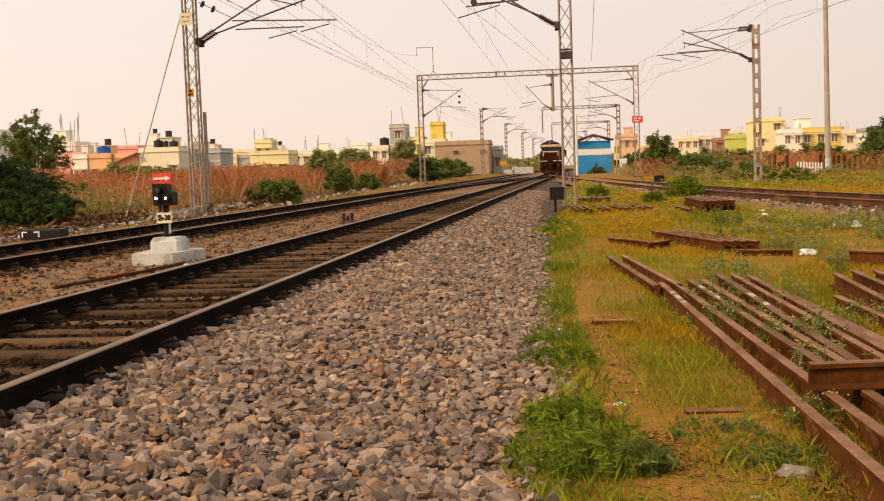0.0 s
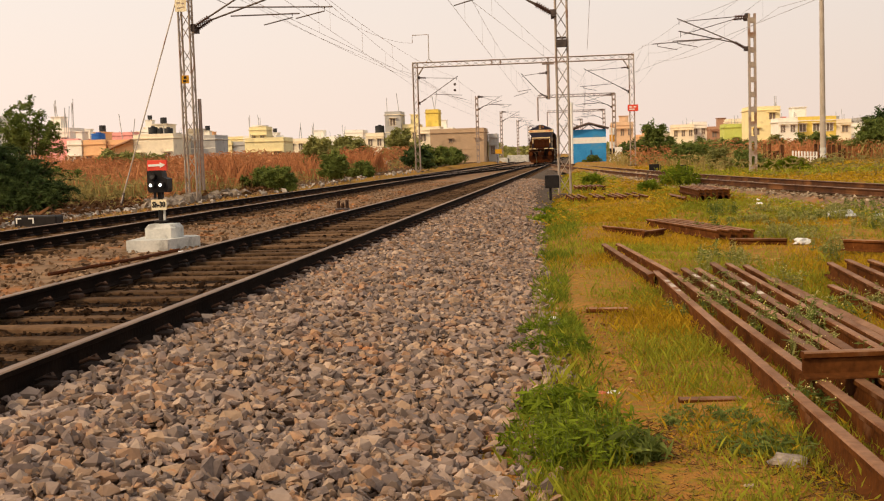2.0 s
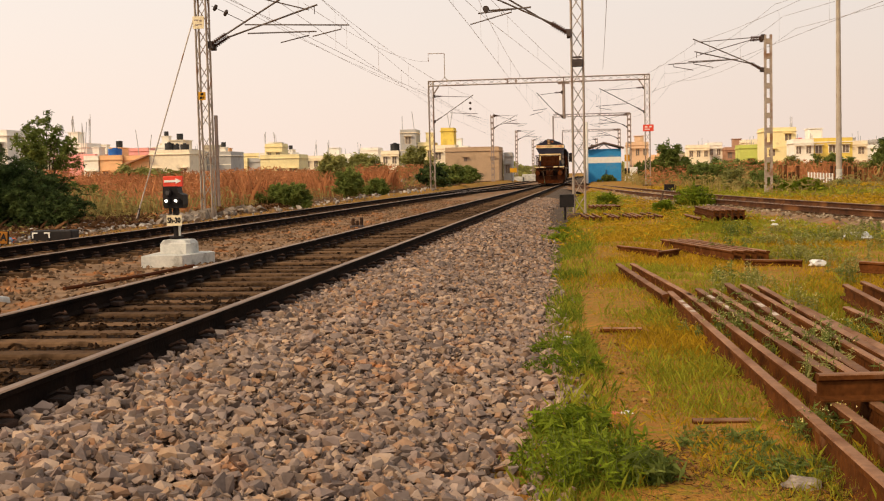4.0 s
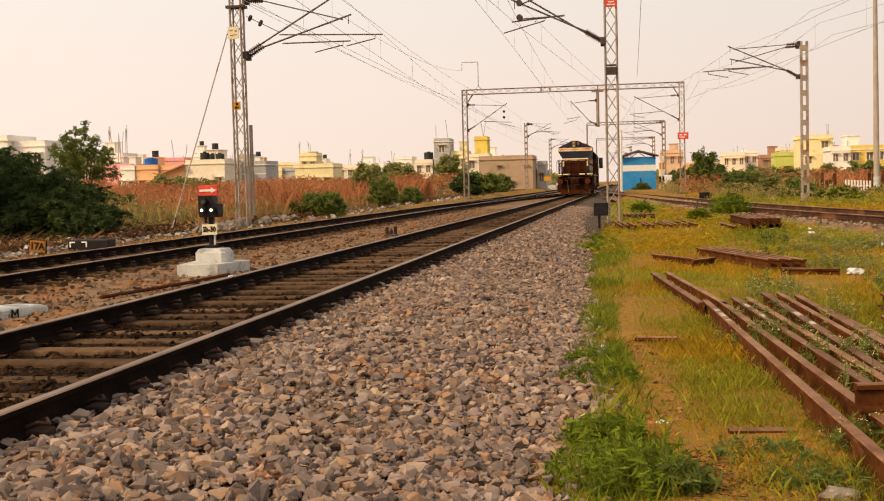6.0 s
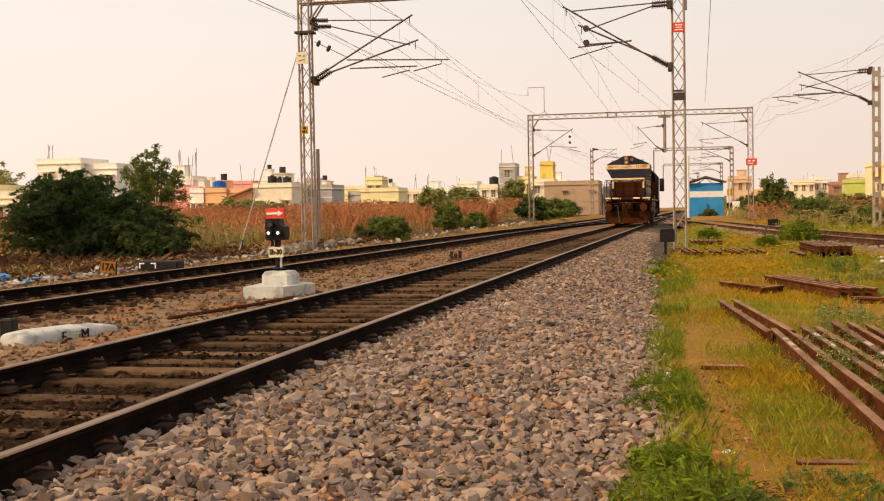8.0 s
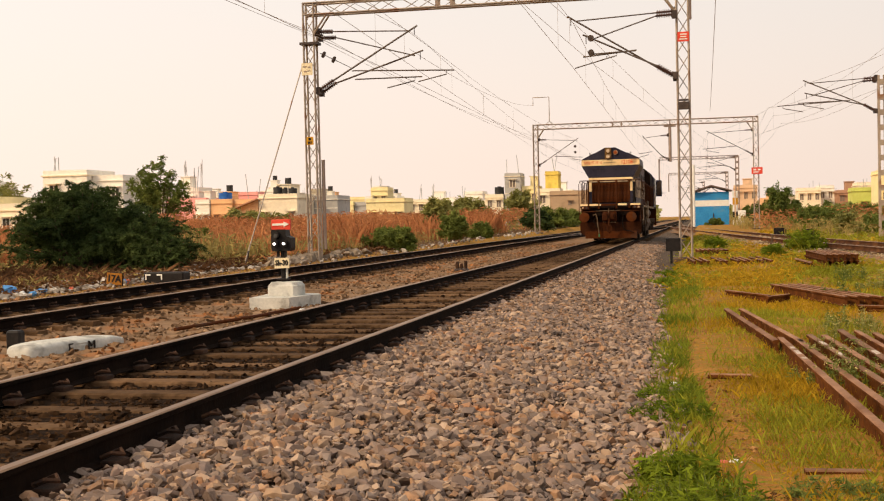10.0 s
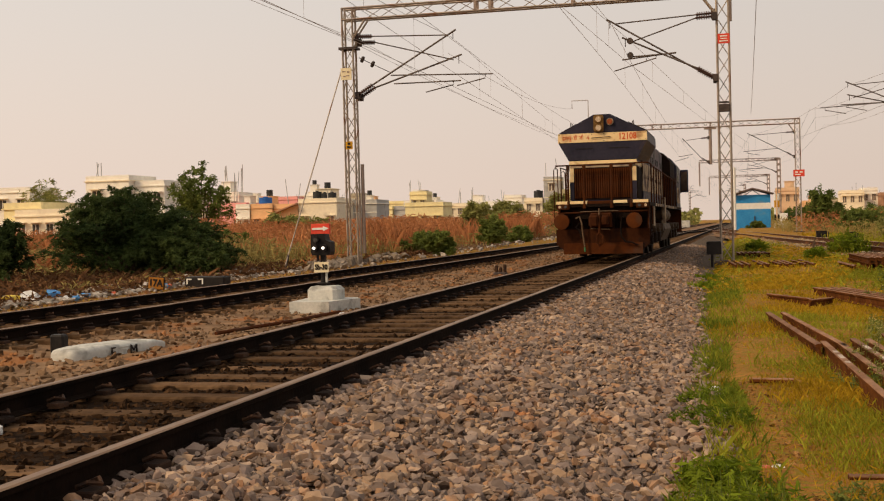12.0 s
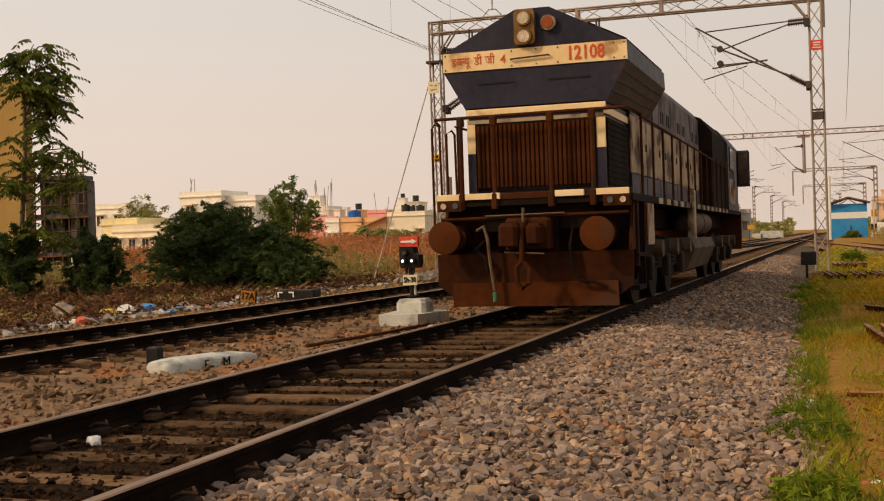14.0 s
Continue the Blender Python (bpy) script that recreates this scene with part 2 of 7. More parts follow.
def bulk(name, verts, faces, material, label, category, kind="stuff"):
    """A large joined mesh from numpy arrays."""
    me = bpy.data.meshes.new(name)
    verts, faces = np.asarray(verts, np.float32), np.asarray(faces, np.int32)
    k = faces.shape[1]
    me.vertices.add(len(verts))
    me.vertices.foreach_set("co", verts.ravel())
    me.loops.add(faces.size)
    me.loops.foreach_set("vertex_index", faces.ravel())
    me.polygons.add(len(faces))
    me.polygons.foreach_set("loop_start", np.arange(0, faces.size, k))
    me.update(calc_edges=True)
    me.polygons.foreach_set("use_smooth", [False] * len(faces))
    me.materials.append(material)
    return tagged(new(name, me), label, category, kind=kind)


def words(name, text, size, material, parent, m, depth=0.004, label="", squeeze=1.0, bold=0.0):
    """Lettering in the built-in font, as a mesh; the text stands in local x, y."""
    cu = bpy.data.curves.new(name, "FONT")
    cu.body, cu.size, cu.extrude, cu.align_x, cu.align_y = text, size, depth, "CENTER", "CENTER"
    cu.resolution_u, cu.offset = 2, bold
    tmp = bpy.data.objects.new(name, cu)
    scene.collection.objects.link(tmp)
    dg = bpy.context.evaluated_depsgraph_get()
    me = bpy.data.meshes.new_from_object(tmp.evaluated_get(dg))
    bpy.data.objects.remove(tmp)
    me.transform(Matrix.Diagonal((squeeze, 1, 1, 1)))
    me.materials.clear()
    return part(name, me, material, parent, label, at=m)


def half_letter(mesh, keep):
    """Cuts the upright stem off a letter's right side, as joined letters are written."""
    xs = [v.co.x for v in mesh.vertices]
    cut = min(xs) + (max(xs) - min(xs)) * keep
    bm = bmesh.new()
    bm.from_mesh(mesh)
    bmesh.ops.bisect_plane(bm, geom=bm.verts[:] + bm.edges[:] + bm.faces[:], plane_co=(cut, 0, 0), plane_no=(1, 0, 0), clear_outer=True)
    bm.to_mesh(mesh)
    bm.free()


def joined_words(name, letters, size, material, parent, m, squeeze, gap):
    """Letters set side by side by their own widths; each is (text, share kept), a space is (None, width)."""
    x, made = 0.0, []
    for text, keep in letters:
        if text is None:
            x += keep * size
            continue
        ob = words(name, text, size, material, parent, m, 0.002, squeeze=squeeze)
        if keep < 1:
            half_letter(ob.data, keep)
        xs = [v.co.x for v in ob.data.vertices]
        made.append((ob, x - min(xs)))
        x += max(xs) - min(xs) + gap * size
    for ob, dx in made:
        ob.data.transform(Matrix.Translation((dx - x / 2, 0, 0)))


# ---------------------------------------------------------------- the ground
TRACK_1, TRACK_2 = -3.881, -9.055      # centre lines of the two main tracks
GAUGE = 0.873                          # half the distance between the rail heads' centres


def lerp_table(v, table):
    return np.interp(v, [a for a, _ in table], [b for _, b in table])


def ground_z(x, y):
    """Height of the ground under ballast, grass and scrub."""
    x, y = np.asarray(x, float), np.asarray(y, float)
    right = lerp_table(y, ((0, -0.47), (18, -0.45), (38, -0.24), (70, -0.15), (125, 0.1), (400, 0.2)))
    left = lerp_table(y, ((0, -0.30), (25, -0.24), (60, -0.1), (125, 0.15), (400, 0.2)))
    bed = np.full_like(x * y, -0.5) + 0 * right
    k = np.clip((x + 12.2) / 1.2, 0, 1)                 # left field to the bed
    z = left * (1 - k) + np.minimum(bed, right) * k
    k = np.clip((x + 0.9) / 0.8, 0, 1)                  # the bed to the right field
    return z * (1 - k) + right * k


M_GROUND = mat("dry_grassland", (0.27, 0.112, 0.017), (0.42, 0.195, 0.034), 1.6, 0.95, 0.8, fine=26, spot=(0.25, 0.165, 0.012), spot_size=11.0, spot_cut=0.52, bump_dist=0.06)


def build_ground():
    xs = np.concatenate([[-3000, -1200, -500, -250], np.arange(-160, -14, 6), np.arange(-14, -0.95, 0.6), np.arange(-0.9, 9, 0.22), np.arange(9, 40, 2), np.arange(40, 161, 10), [250, 500, 1200, 3000]])
    ys = np.concatenate([[-3000, -800, -200, -60, -20], np.arange(-8, 3, 2), np.arange(3, 30, 0.3), np.arange(30, 80, 1.5), np.arange(80, 300, 10), [350, 500, 900, 1800, 3500]])
    X, Y = np.meshgrid(xs, ys)
    Z = ground_z(X, Y)
    Z += np.where((np.abs(Y) < 60) & (X > -0.6) & (X < 20), 0.02 * np.sin(X * 3.1 + Y * 1.7) * np.sin(Y * 2.3 - X) + 0.02 * np.sin(X * 1.1 - Y * 0.8), 0)
    nx, ny = len(xs), len(ys)
    i, j = np.meshgrid(np.arange(nx - 1), np.arange(ny - 1))
    a = (j * nx + i).ravel()
    ob = bulk("ground", np.stack([X, Y, Z], -1).reshape(-1, 3), np.stack([a, a + 1, a + nx + 1, a + nx], 1), M_GROUND,
              "dry yellow-green grassland with bare orange soil", "ground", "structure")
    ob.data.polygons.foreach_set("use_smooth", [True] * len(ob.data.polygons))


build_ground()
M_VERGE = mat("verge_soil", (0.045, 0.024, 0.011), (0.135, 0.072, 0.032), 1.2, 0.95, 0.7, fine=14, spot=(0.20, 0.12, 0.055), spot_size=2.6, spot_cut=0.62, spec=0.03, bump_dist=0.05)


def build_verge():
    """Dark trodden soil beyond the second track."""
    xs = np.concatenate([[-12.95, -13.4, -14.0], np.arange(-15, -60, -3.0)])[::-1]
    ys = np.concatenate([np.arange(2, 84, 1.5), [95, 110, 125, 160, 200, 240]])
    X, Y = np.meshgrid(xs, ys)
    X = X + np.where(X > -13.2, 0.22 * np.sin(Y * 0.9) + 0.12 * np.sin(Y * 2.3), 0)
    n = len(xs)
    i, j = np.meshgrid(np.arange(n - 1), np.arange(len(ys) - 1))
    a = (j * n + i).ravel()
    bulk("verge", np.stack([X, Y, ground_z(X, Y) + 0.025], -1).reshape(-1, 3), np.stack([a, a + 1, a + n + 1, a + n], 1), M_VERGE,
         "dark brown littered soil beyond the second track", "verge", "structure")


build_verge()

# ---------------------------------------------------------------- ballast
FAR = 420.0


def siding_x(y):
    """Centre line of the siding, which bends away from the main line towards the viewer."""
    return lerp_table(y, ((-30, 23.5), (0, 14.6), (15, 10.6), (27, 7.75), (33, 6.65), (45, 4.85), (58, 3.45), (80, 1.45), (100, -0.3), (140, -3.0), (170, -3.88), (420, -3.88)))


def bed_z(x, y=0.0):
    """Top of the ballast across the two main tracks."""
    return lerp_table(x, ((-11.9, -0.42), (-10.9, -0.22), (-8.0, -0.21), (-6.9, -0.27), (-5.6, -0.25), (-4.9, -0.2), (-3.0, -0.19), (-2.1, -0.21), (-0.55, -0.47), (-0.3, -0.56)))


def build_beds():
    xs = [-11.9, -11.4, -10.9, -10.0, -9.0, -8.0, -7.4, -6.9, -6.2, -5.6, -4.9, -4.3, -3.7, -3.0, -2.55, -2.1, -1.6, -1.1, -0.55, -0.3]
    ys = list(np.concatenate([np.arange(-12, 60, 3), np.arange(60, FAR + 1, 30)]))

    def sheet(name, xs, material, label):
        X, Y = np.meshgrid(xs, ys)
        Z = bed_z(X)
        n = len(xs)
        i, j = np.meshgrid(np.arange(n - 1), np.arange(len(ys) - 1))
        a = (j * n + i).ravel()
        bulk(name, np.stack([X, Y, Z], -1).reshape(-1, 3), np.stack([a, a + 1, a + n + 1, a + n], 1), material, label, "ballast bed", "structure")

    sheet("ballast_bed_track_1", [x for x in xs if -4.9 <= x <= -3.0], M_BED_OLD, "dark oil-stained ballast bed between the rails")
    sheet("ballast_bed_shoulder", [x for x in xs if x >= -3.0], M_BED_SHADED, "grey crushed-stone ballast shoulder beside the rail")
    sheet("ballast_bed_track_2", [x for x in xs if x <= -4.9], M_STONE_MID, "brown dusty ballast bed of the second track")
    # the siding's own low bed
    v, f = [], []
    yy = np.concatenate([np.arange(-30, 110, 4), [120, 135]])
    for y in yy:
        c = float(siding_x(y))
        g = float(ground_z(c, y))
        for dx, z in ((-2.4, g - 0.12), (-1.5, -0.2), (1.5, -0.2), (2.4, g - 0.12)):
            v.append((c + dx, y, min(z, -0.2)))
    for k in range(len(yy) - 1):
        f += [(k * 4 + i, k * 4 + i + 1, k * 4 + i + 5, k * 4 + i + 4) for i in range(3)]
    bulk("ballast_bed_siding", v, f, M_STONE_MID, "thin earthy ballast bed of the siding", "ballast bed", "structure")


build_beds()


def stone_shapes(n, sub):
    """Broken, angular pebbles: hulls of a few random points."""
    shapes = []
    for _ in range(n):
        bm = bmesh.new()
        for _ in range(11 if sub else 8):
            v = Vector((random.gauss(0, 1), random.gauss(0, 1), random.gauss(0, 1))).normalized() * random.uniform(0.9, 1.12)
            k = max(abs(v.x), abs(v.y), abs(v.z)) ** 0.35           # drawn out towards a block's corners
            bm.verts.new((v.x * 1.12 / k, v.y * 0.98 / k, v.z * 0.78 / k))
        r = bmesh.ops.convex_hull(bm, input=bm.verts)
        bmesh.ops.delete(bm, geom=[g for g in r["geom_interior"] if isinstance(g, bmesh.types.BMVert)], context="VERTS")
        bmesh.ops.triangulate(bm, faces=bm.faces)
        bmesh.ops.recalc_face_normals(bm, faces=bm.faces)
        bm.verts.index_update()
        shapes.append((np.array([v.co[:] for v in bm.verts]), np.array([[v.index for v in f.verts] for f in bm.faces])))
        bm.free()
    return shapes


def scatter(name, pts, size, shapes, material, label, category, flat=0.75, rng=None):
    """Stones at pts (n x 3), of the sizes given."""
    rng = rng or np.random.default_rng(3)
    n = len(pts)
    V, F, k = [], [], 0
    which = rng.integers(0, len(shapes), n)
    for s, (sv, sf) in enumerate(shapes):
        idx = np.nonzero(which == s)[0]
        if not len(idx):
            continue
        a = rng.uniform(0, 2 * np.pi, (len(idx), 3))
        c, q = np.cos(a), np.sin(a)
        z0, o = np.zeros(len(idx)), np.ones(len(idx))
        rx = np.stack([o, z0, z0, z0, c[:, 0], -q[:, 0], z0, q[:, 0], c[:, 0]], 1).reshape(-1, 3, 3)
        ry = np.stack([c[:, 1], z0, q[:, 1], z0, o, z0, -q[:, 1], z0, c[:, 1]], 1).reshape(-1, 3, 3)
        rz = np.stack([c[:, 2], -q[:, 2], z0, q[:, 2], c[:, 2], z0, z0, z0, o], 1).reshape(-1, 3, 3)
        sc = size[idx, None] * rng.uniform(0.72, 1.22, (len(idx), 3))
        p = np.einsum("nij,nvj->nvi", rz @ ry @ rx, sv[None] * sc[:, None, :])
        p[:, :, 2] *= flat
        p += pts[idx][:, None, :]
        V.append(p.reshape(-1, 3))
        F.append((sf[None] + (k + np.arange(len(idx)) * len(sv))[:, None, None]).reshape(-1, 3))
        k += len(idx) * len(sv)
    return bulk(name, np.concatenate(V), np.concatenate(F), material, label, category)


def edge_x(y):
    """Where the ballast's foot meets the grass."""
    return lerp_table(y, ((3.8, -0.18), (5.4, -0.22), (6.2, -0.33), (7.4, -0.22), (8.0, -0.17), (9.2, -0.25), (10.7, -0.38), (12.9, -0.42), (18, -0.56), (27.5, -0.92), (42, -1.6), (76, -1.6)))


def build_stones():
    rng = np.random.default_rng(11)
    fine, rough = stone_shapes(14, True), stone_shapes(14, False)

    def patch(n, x0, x1, y0, y1, power=1.0):
        y = y0 + (y1 - y0) * rng.uniform(0, 1, n) ** power
        x = rng.uniform(x0, x1, n)
        return x, y

    # the fresh shoulder beside the near rail
    x, y = patch(33000, -2.96, 0.1, 3.8, 15, 1.25)
    edge = edge_x(y) + rng.normal(0, 0.09, len(x))
    keep = x < edge
    x, y = x[keep], y[keep]
    s = rng.gamma(7, 0.0044, len(x)).clip(0.015, 0.062)
    z = np.maximum(bed_z(x), ground_z(x, y) - 0.005) + rng.uniform(-0.022, 0.044, len(x))
    # the topmost stones at the near end are pieces of their own
    loose = np.nonzero((y < 5.6) & (x > -2.3) & (z - bed_z(x) > 0.016))[0][:300]
    bed = bpy.data.objects["ballast_bed_shoulder"]
    meshes = []
    for sv, sf in fine[:10]:
        me = bpy.data.meshes.new("stone")
        me.from_pydata([tuple(c) for c in sv], [], [tuple(c) for c in sf])
        me.materials.append(M_STONE)
        meshes.append(me)
    for k in loose:
        ob = new("stone", meshes[int(k) % 10])
        ob.parent = bed
        ob.matrix_world = pose(x[k], y[k], z[k] + 0.006, *rng.uniform(0, 360, 3)) @ Matrix.Diagonal((*(s[k] * rng.uniform(0.7, 1.3, 3)), 1))
    rest = np.ones(len(x), bool)
    rest[loose] = False
    x, y, z, s = x[rest], y[rest], z[rest], s[rest]
    scatter("ballast_stone", np.stack([x, y, z], 1), s, fine, M_STONE, "loose grey and brown broken ballast stones", "ballast", rng=rng)
    x, y = patch(25000, -2.96, -0.42, 15, 60, 1.6)
    edge = edge_x(y) + rng.normal(0, 0.12, len(x))
    keep = x < edge
    x, y = x[keep], y[keep]
    s = rng.gamma(8, 0.0044, len(x)).clip(0.018, 0.075)
    scatter("ballast_stone", np.stack([x, y, bed_z(x) + rng.uniform(-0.01, 0.03, len(x))], 1), s, rough, M_STONE, "loose grey and brown broken ballast stones", "ballast", rng=rng)
    # dark, oiled stones between the rails of the near track
    x, y = patch(18000, -4.74, -3.02, 3.8, 50, 1.7)
    s = rng.gamma(8, 0.0036, len(x)).clip(0.013, 0.06)
    scatter("oiled_ballast_stone", np.stack([x, y, bed_z(x) + rng.uniform(-0.03, 0.012, len(x))], 1), s, rough, M_STONE_OLD, "dark brown oil-stained ballast stones between the rails", "ballast", rng=rng)
    # dusty stones between the two tracks and in the second one
    x, y = patch(22000, -13.6, -4.95, 7, 62, 1.4)
    s = rng.gamma(8, 0.0044, len(x)).clip(0.016, 0.07)
    scatter("dusty_ballast_stone", np.stack([x, y, np.maximum(bed_z(x), ground_z(x, y)) + rng.uniform(-0.012, 0.024, len(x))], 1), s, rough, M_STONE_MID, "brown dusty ballast stones between the tracks", "ballast", rng=rng)

    # thin pale stones along the siding
    n = 6500
    y = 14 + 60 * rng.uniform(0, 1, n) ** 1.3
    x = siding_x(y) + rng.uniform(-2.6, 2.2, n)
    s = rng.gamma(8, 0.0055, n).clip(0.02, 0.09)
    z = np.maximum(ground_z(x, y) - 0.01, np.where(np.abs(x - siding_x(y)) < 1.7, -0.2, -1)) + rng.uniform(-0.01, 0.03, n)
    scatter("siding_ballast_stone", np.stack([x, y, z], 1), s, rough, M_STONE_PALE, "pale dusty ballast stones along the siding", "ballast", rng=rng)


build_stones()

# ---------------------------------------------------------------- rails and sleepers
def rail_profile():
    return [(-0.068, -0.156), (0.068, -0.156), (0.068, -0.146), (0.012, -0.128), (0.009, -0.045), (0.034, -0.034), (0.0345, -0.008), (0.026, 0.0),
            (-0.026, 0.0), (-0.0345, -0.008), (-0.034, -0.034), (-0.009, -0.045), (-0.012, -0.128), (-0.068, -0.146)]


def long_rail(name, path, parent, label="", side=None):
    """A rail swept along a plan path of (x, y), with a bright running head."""
    prof = rail_profile()
    n = len(prof)
    vs, fs = [], []
    for i, (x, y) in enumerate(path):
        x2, y2 = path[min(i + 1, len(path) - 1)]
        x1, y1 = path[max(i - 1, 0)]
        d = math.hypot(x2 - x1, y2 - y1)
        cx, cy = (y2 - y1) / d, -(x2 - x1) / d
        vs += [(x + cx * a, y + cy * a, b) for a, b in prof]
    for i in range(len(path) - 1):
        fs += [(i * n + k, i * n + (k + 1) % n, (i + 1) * n + (k + 1) % n, (i + 1) * n + k) for k in range(n)]
    g = Geo().add(vs, fs)
    ob = part(name, g, side or M_RAIL_SHADED, parent, label)
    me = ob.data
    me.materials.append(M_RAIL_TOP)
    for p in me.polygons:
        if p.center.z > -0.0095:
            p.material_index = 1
    return ob


def sleeper_mesh(length, name="sleeper"):
    g = Geo()
    g.prism([(-0.13, -0.21), (0.13, -0.21), (0.11, -0.012), (0.095, 0.0), (-0.095, 0.0), (-0.11, -0.012)], -length / 2, length / 2)
    me = g.mesh(name)
    me.transform(Matrix.Rotation(radians(90), 4, "Z"))
    me.materials.append(M_SLEEPER)
    return me


def clip_geo(g, x, y, z, side):
    """A rail clip: a bent spring over the rail foot with its iron chair."""
    g.box(x + side * 0.10, y, z, 0.10, 0.14, 0.035, c=0.008)
    g.tube([(x + side * 0.05, y - 0.05, z + 0.05), (x + side * 0.11, y - 0.05, z + 0.075), (x + side * 0.15, y, z + 0.06), (x + side * 0.11, y + 0.05, z + 0.075), (x + side * 0.05, y + 0.05, z + 0.05)], 0.012, 5)


def straight_track(name, cx, y0, y1, label, spacing, length, sleepers_to, group):
    tr = thing(name, label, "railway track", kind="structure")
    path = [(0, y) for y in np.arange(y0, y1 + 1, 30)]
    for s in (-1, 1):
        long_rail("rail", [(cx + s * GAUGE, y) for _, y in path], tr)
    me = sleeper_mesh(length)
    rnd = random.Random(5)
    y, clips = 3.0, Geo()
    while y < sleepers_to:
        ob = part("sleeper", me, M_SLEEPER, tr, at=pose(cx + rnd.uniform(-0.04, 0.04), y, -0.158 + rnd.uniform(-0.03, 0.0), 0, 0, rnd.uniform(-1.2, 1.2)))
        if y < 60:
            for s in (-1, 1):
                for side in (-1, 1):
                    clip_geo(clips, cx + s * GAUGE, y, -0.158, side)
        y += spacing + rnd.uniform(-0.03, 0.03)
    tagged(part("rail_clip", clips, M_CLIP, tr, "rusty spring rail clips"), kind="stuff")
    return tr


straight_track("railway_track_1", TRACK_1, -30, FAR, "near main line with shiny rail heads and dark stained sleepers", 0.62, 2.6, 150, "tracks")
straight_track("railway_track_2", TRACK_2, -30, FAR, "second main line with dark rails half sunk in brown ballast", 0.62, 2.6, 90, "tracks")


def build_siding():
    tr = thing("railway_track_3", "rusty siding bending away from the main line", "railway track", kind="structure")
    ys = list(np.arange(-30, 150, 3.0))
    for s in (-1, 1):
        path = []
        for y in ys:
            x = float(siding_x(y))
            dx = float(siding_x(y + 1) - siding_x(y - 1)) / 2
            L = math.hypot(1, dx)
            path.append((x + s * GAUGE / L, y - s * GAUGE * dx / L))
        # smooth the bends of the plan line
        for _ in range(6):
            path = [path[0]] + [((a[0] + 2 * b[0] + c[0]) / 4, b[1]) for a, b, c in zip(path, path[1:], path[2:])] + [path[-1]]
        long_rail("rail", path, tr, "rust-brown rail", M_RUST_DARK)
    me = sleeper_mesh(2.6)
    y = 12.0
    rnd = random.Random(8)
    while y < 110:
        dx = float(siding_x(y + 1) - siding_x(y - 1)) / 2
        part("sleeper", me, M_SLEEPER, tr, at=pose(float(siding_x(y)), y, -0.165 + rnd.uniform(-0.03, 0.0), 0, 0, -math.degrees(math.atan(dx))))
        y += 0.7


build_siding()


def build_crossover():
    """A crossover between the two main tracks in the distance."""
    tr = thing("railway_track_4", "dark crossover rails joining the two main lines", "railway track", kind="structure")
    ys = list(np.arange(58, 142, 4.0))
    for s in (-1, 1):
        path = []
        for y in ys:
            t = min(1, max(0, (y - 58) / 80))
            path.append((TRACK_2 + (TRACK_1 - TRACK_2) * t * t * (3 - 2 * t) + s * GAUGE, y))
        long_rail("rail", path, tr)


build_crossover()

# ---------------------------------------------------------------- the locomotive
M_NAVY = mat("navy_paint", (0.014, 0.013, 0.026), (0.034, 0.030, 0.048), 1.2, 0.5, 0.08, spot=(0.075, 0.045, 0.035), spot_size=1.6, spot_cut=0.62)
M_CREAM = mat("cream_paint", (0.78, 0.55, 0.27), (0.88, 0.70, 0.40), 1.4, 0.5, 0.06, spot=(0.40, 0.22, 0.10), spot_size=2.4, spot_cut=0.68)
M_CREAM_DUST = mat("dusty_cream_paint", (0.26, 0.185, 0.115), (0.50, 0.38, 0.25), 1.3, 0.7, 0.1, spot=(0.07, 0.04, 0.028), spot_size=2.0, spot_cut=0.54)
M_LILAC = mat("sooty_lilac_paint", (0.085, 0.068, 0.074), (0.20, 0.16, 0.165), 1.0, 0.7, 0.1, spot=(0.03, 0.026, 0.03), spot_size=1.2, spot_cut=0.54)
M_LOCORUST = mat("rust_brown_metal", (0.034, 0.0095, 0.0025), (0.078, 0.022, 0.0055), 1.2, 0.8, 0.25, spec=0.08, spot=(0.035, 0.018, 0.012), spot_size=1.5, spot_cut=0.60)
M_GUARDRUST = mat("orange_rust_metal", (0.050, 0.0125, 0.0025), (0.098, 0.027, 0.0055), 0.9, 0.8, 0.2, spec=0.08, spot=(0.07, 0.03, 0.015), spot_size=1.6, spot_cut=0.60)
# Darker rust: the deck's shadow is put into these two colours.
M_BEAMRUST_SHADED = mat("deck_shaded_rust", (0.011, 0.004, 0.002), (0.032, 0.0105, 0.004), 1.4, 0.8, 0.25, spec=0.06, spot=(0.010, 0.006, 0.005), spot_size=2.0, spot_cut=0.54)
M_GUARDBACK_SHADED = mat("deck_shaded_rust_plate", (0.024, 0.0075, 0.0025), (0.060, 0.0175, 0.005), 1.2, 0.8, 0.25, spec=0.06, spot=(0.016, 0.008, 0.006), spot_size=1.6, spot_cut=0.58)
M_SOOT = mat("sooty_underframe", (0.007, 0.0045, 0.0035), (0.022, 0.012, 0.008), 2.0, 0.85, 0.3, spec=0.08)
M_TANK = mat("dusty_tank", (0.045, 0.028, 0.018), (0.125, 0.082, 0.052), 1.5, 0.75, 0.15)
M_TYRE = mat("wheel_steel", (0.010, 0.006, 0.004), (0.028, 0.017, 0.011), 3.0, 0.75, 0.15, spec=0.08)
M_LETTER = mat("red_letter_paint", (0.55, 0.075, 0.015), (0.66, 0.12, 0.03), 4.0, 0.5, 0)
M_LENS = mat("lamp_lens", (0.42, 0.28, 0.15), (0.74, 0.57, 0.38), 9.0, 0.12, 0, metal=0.8)
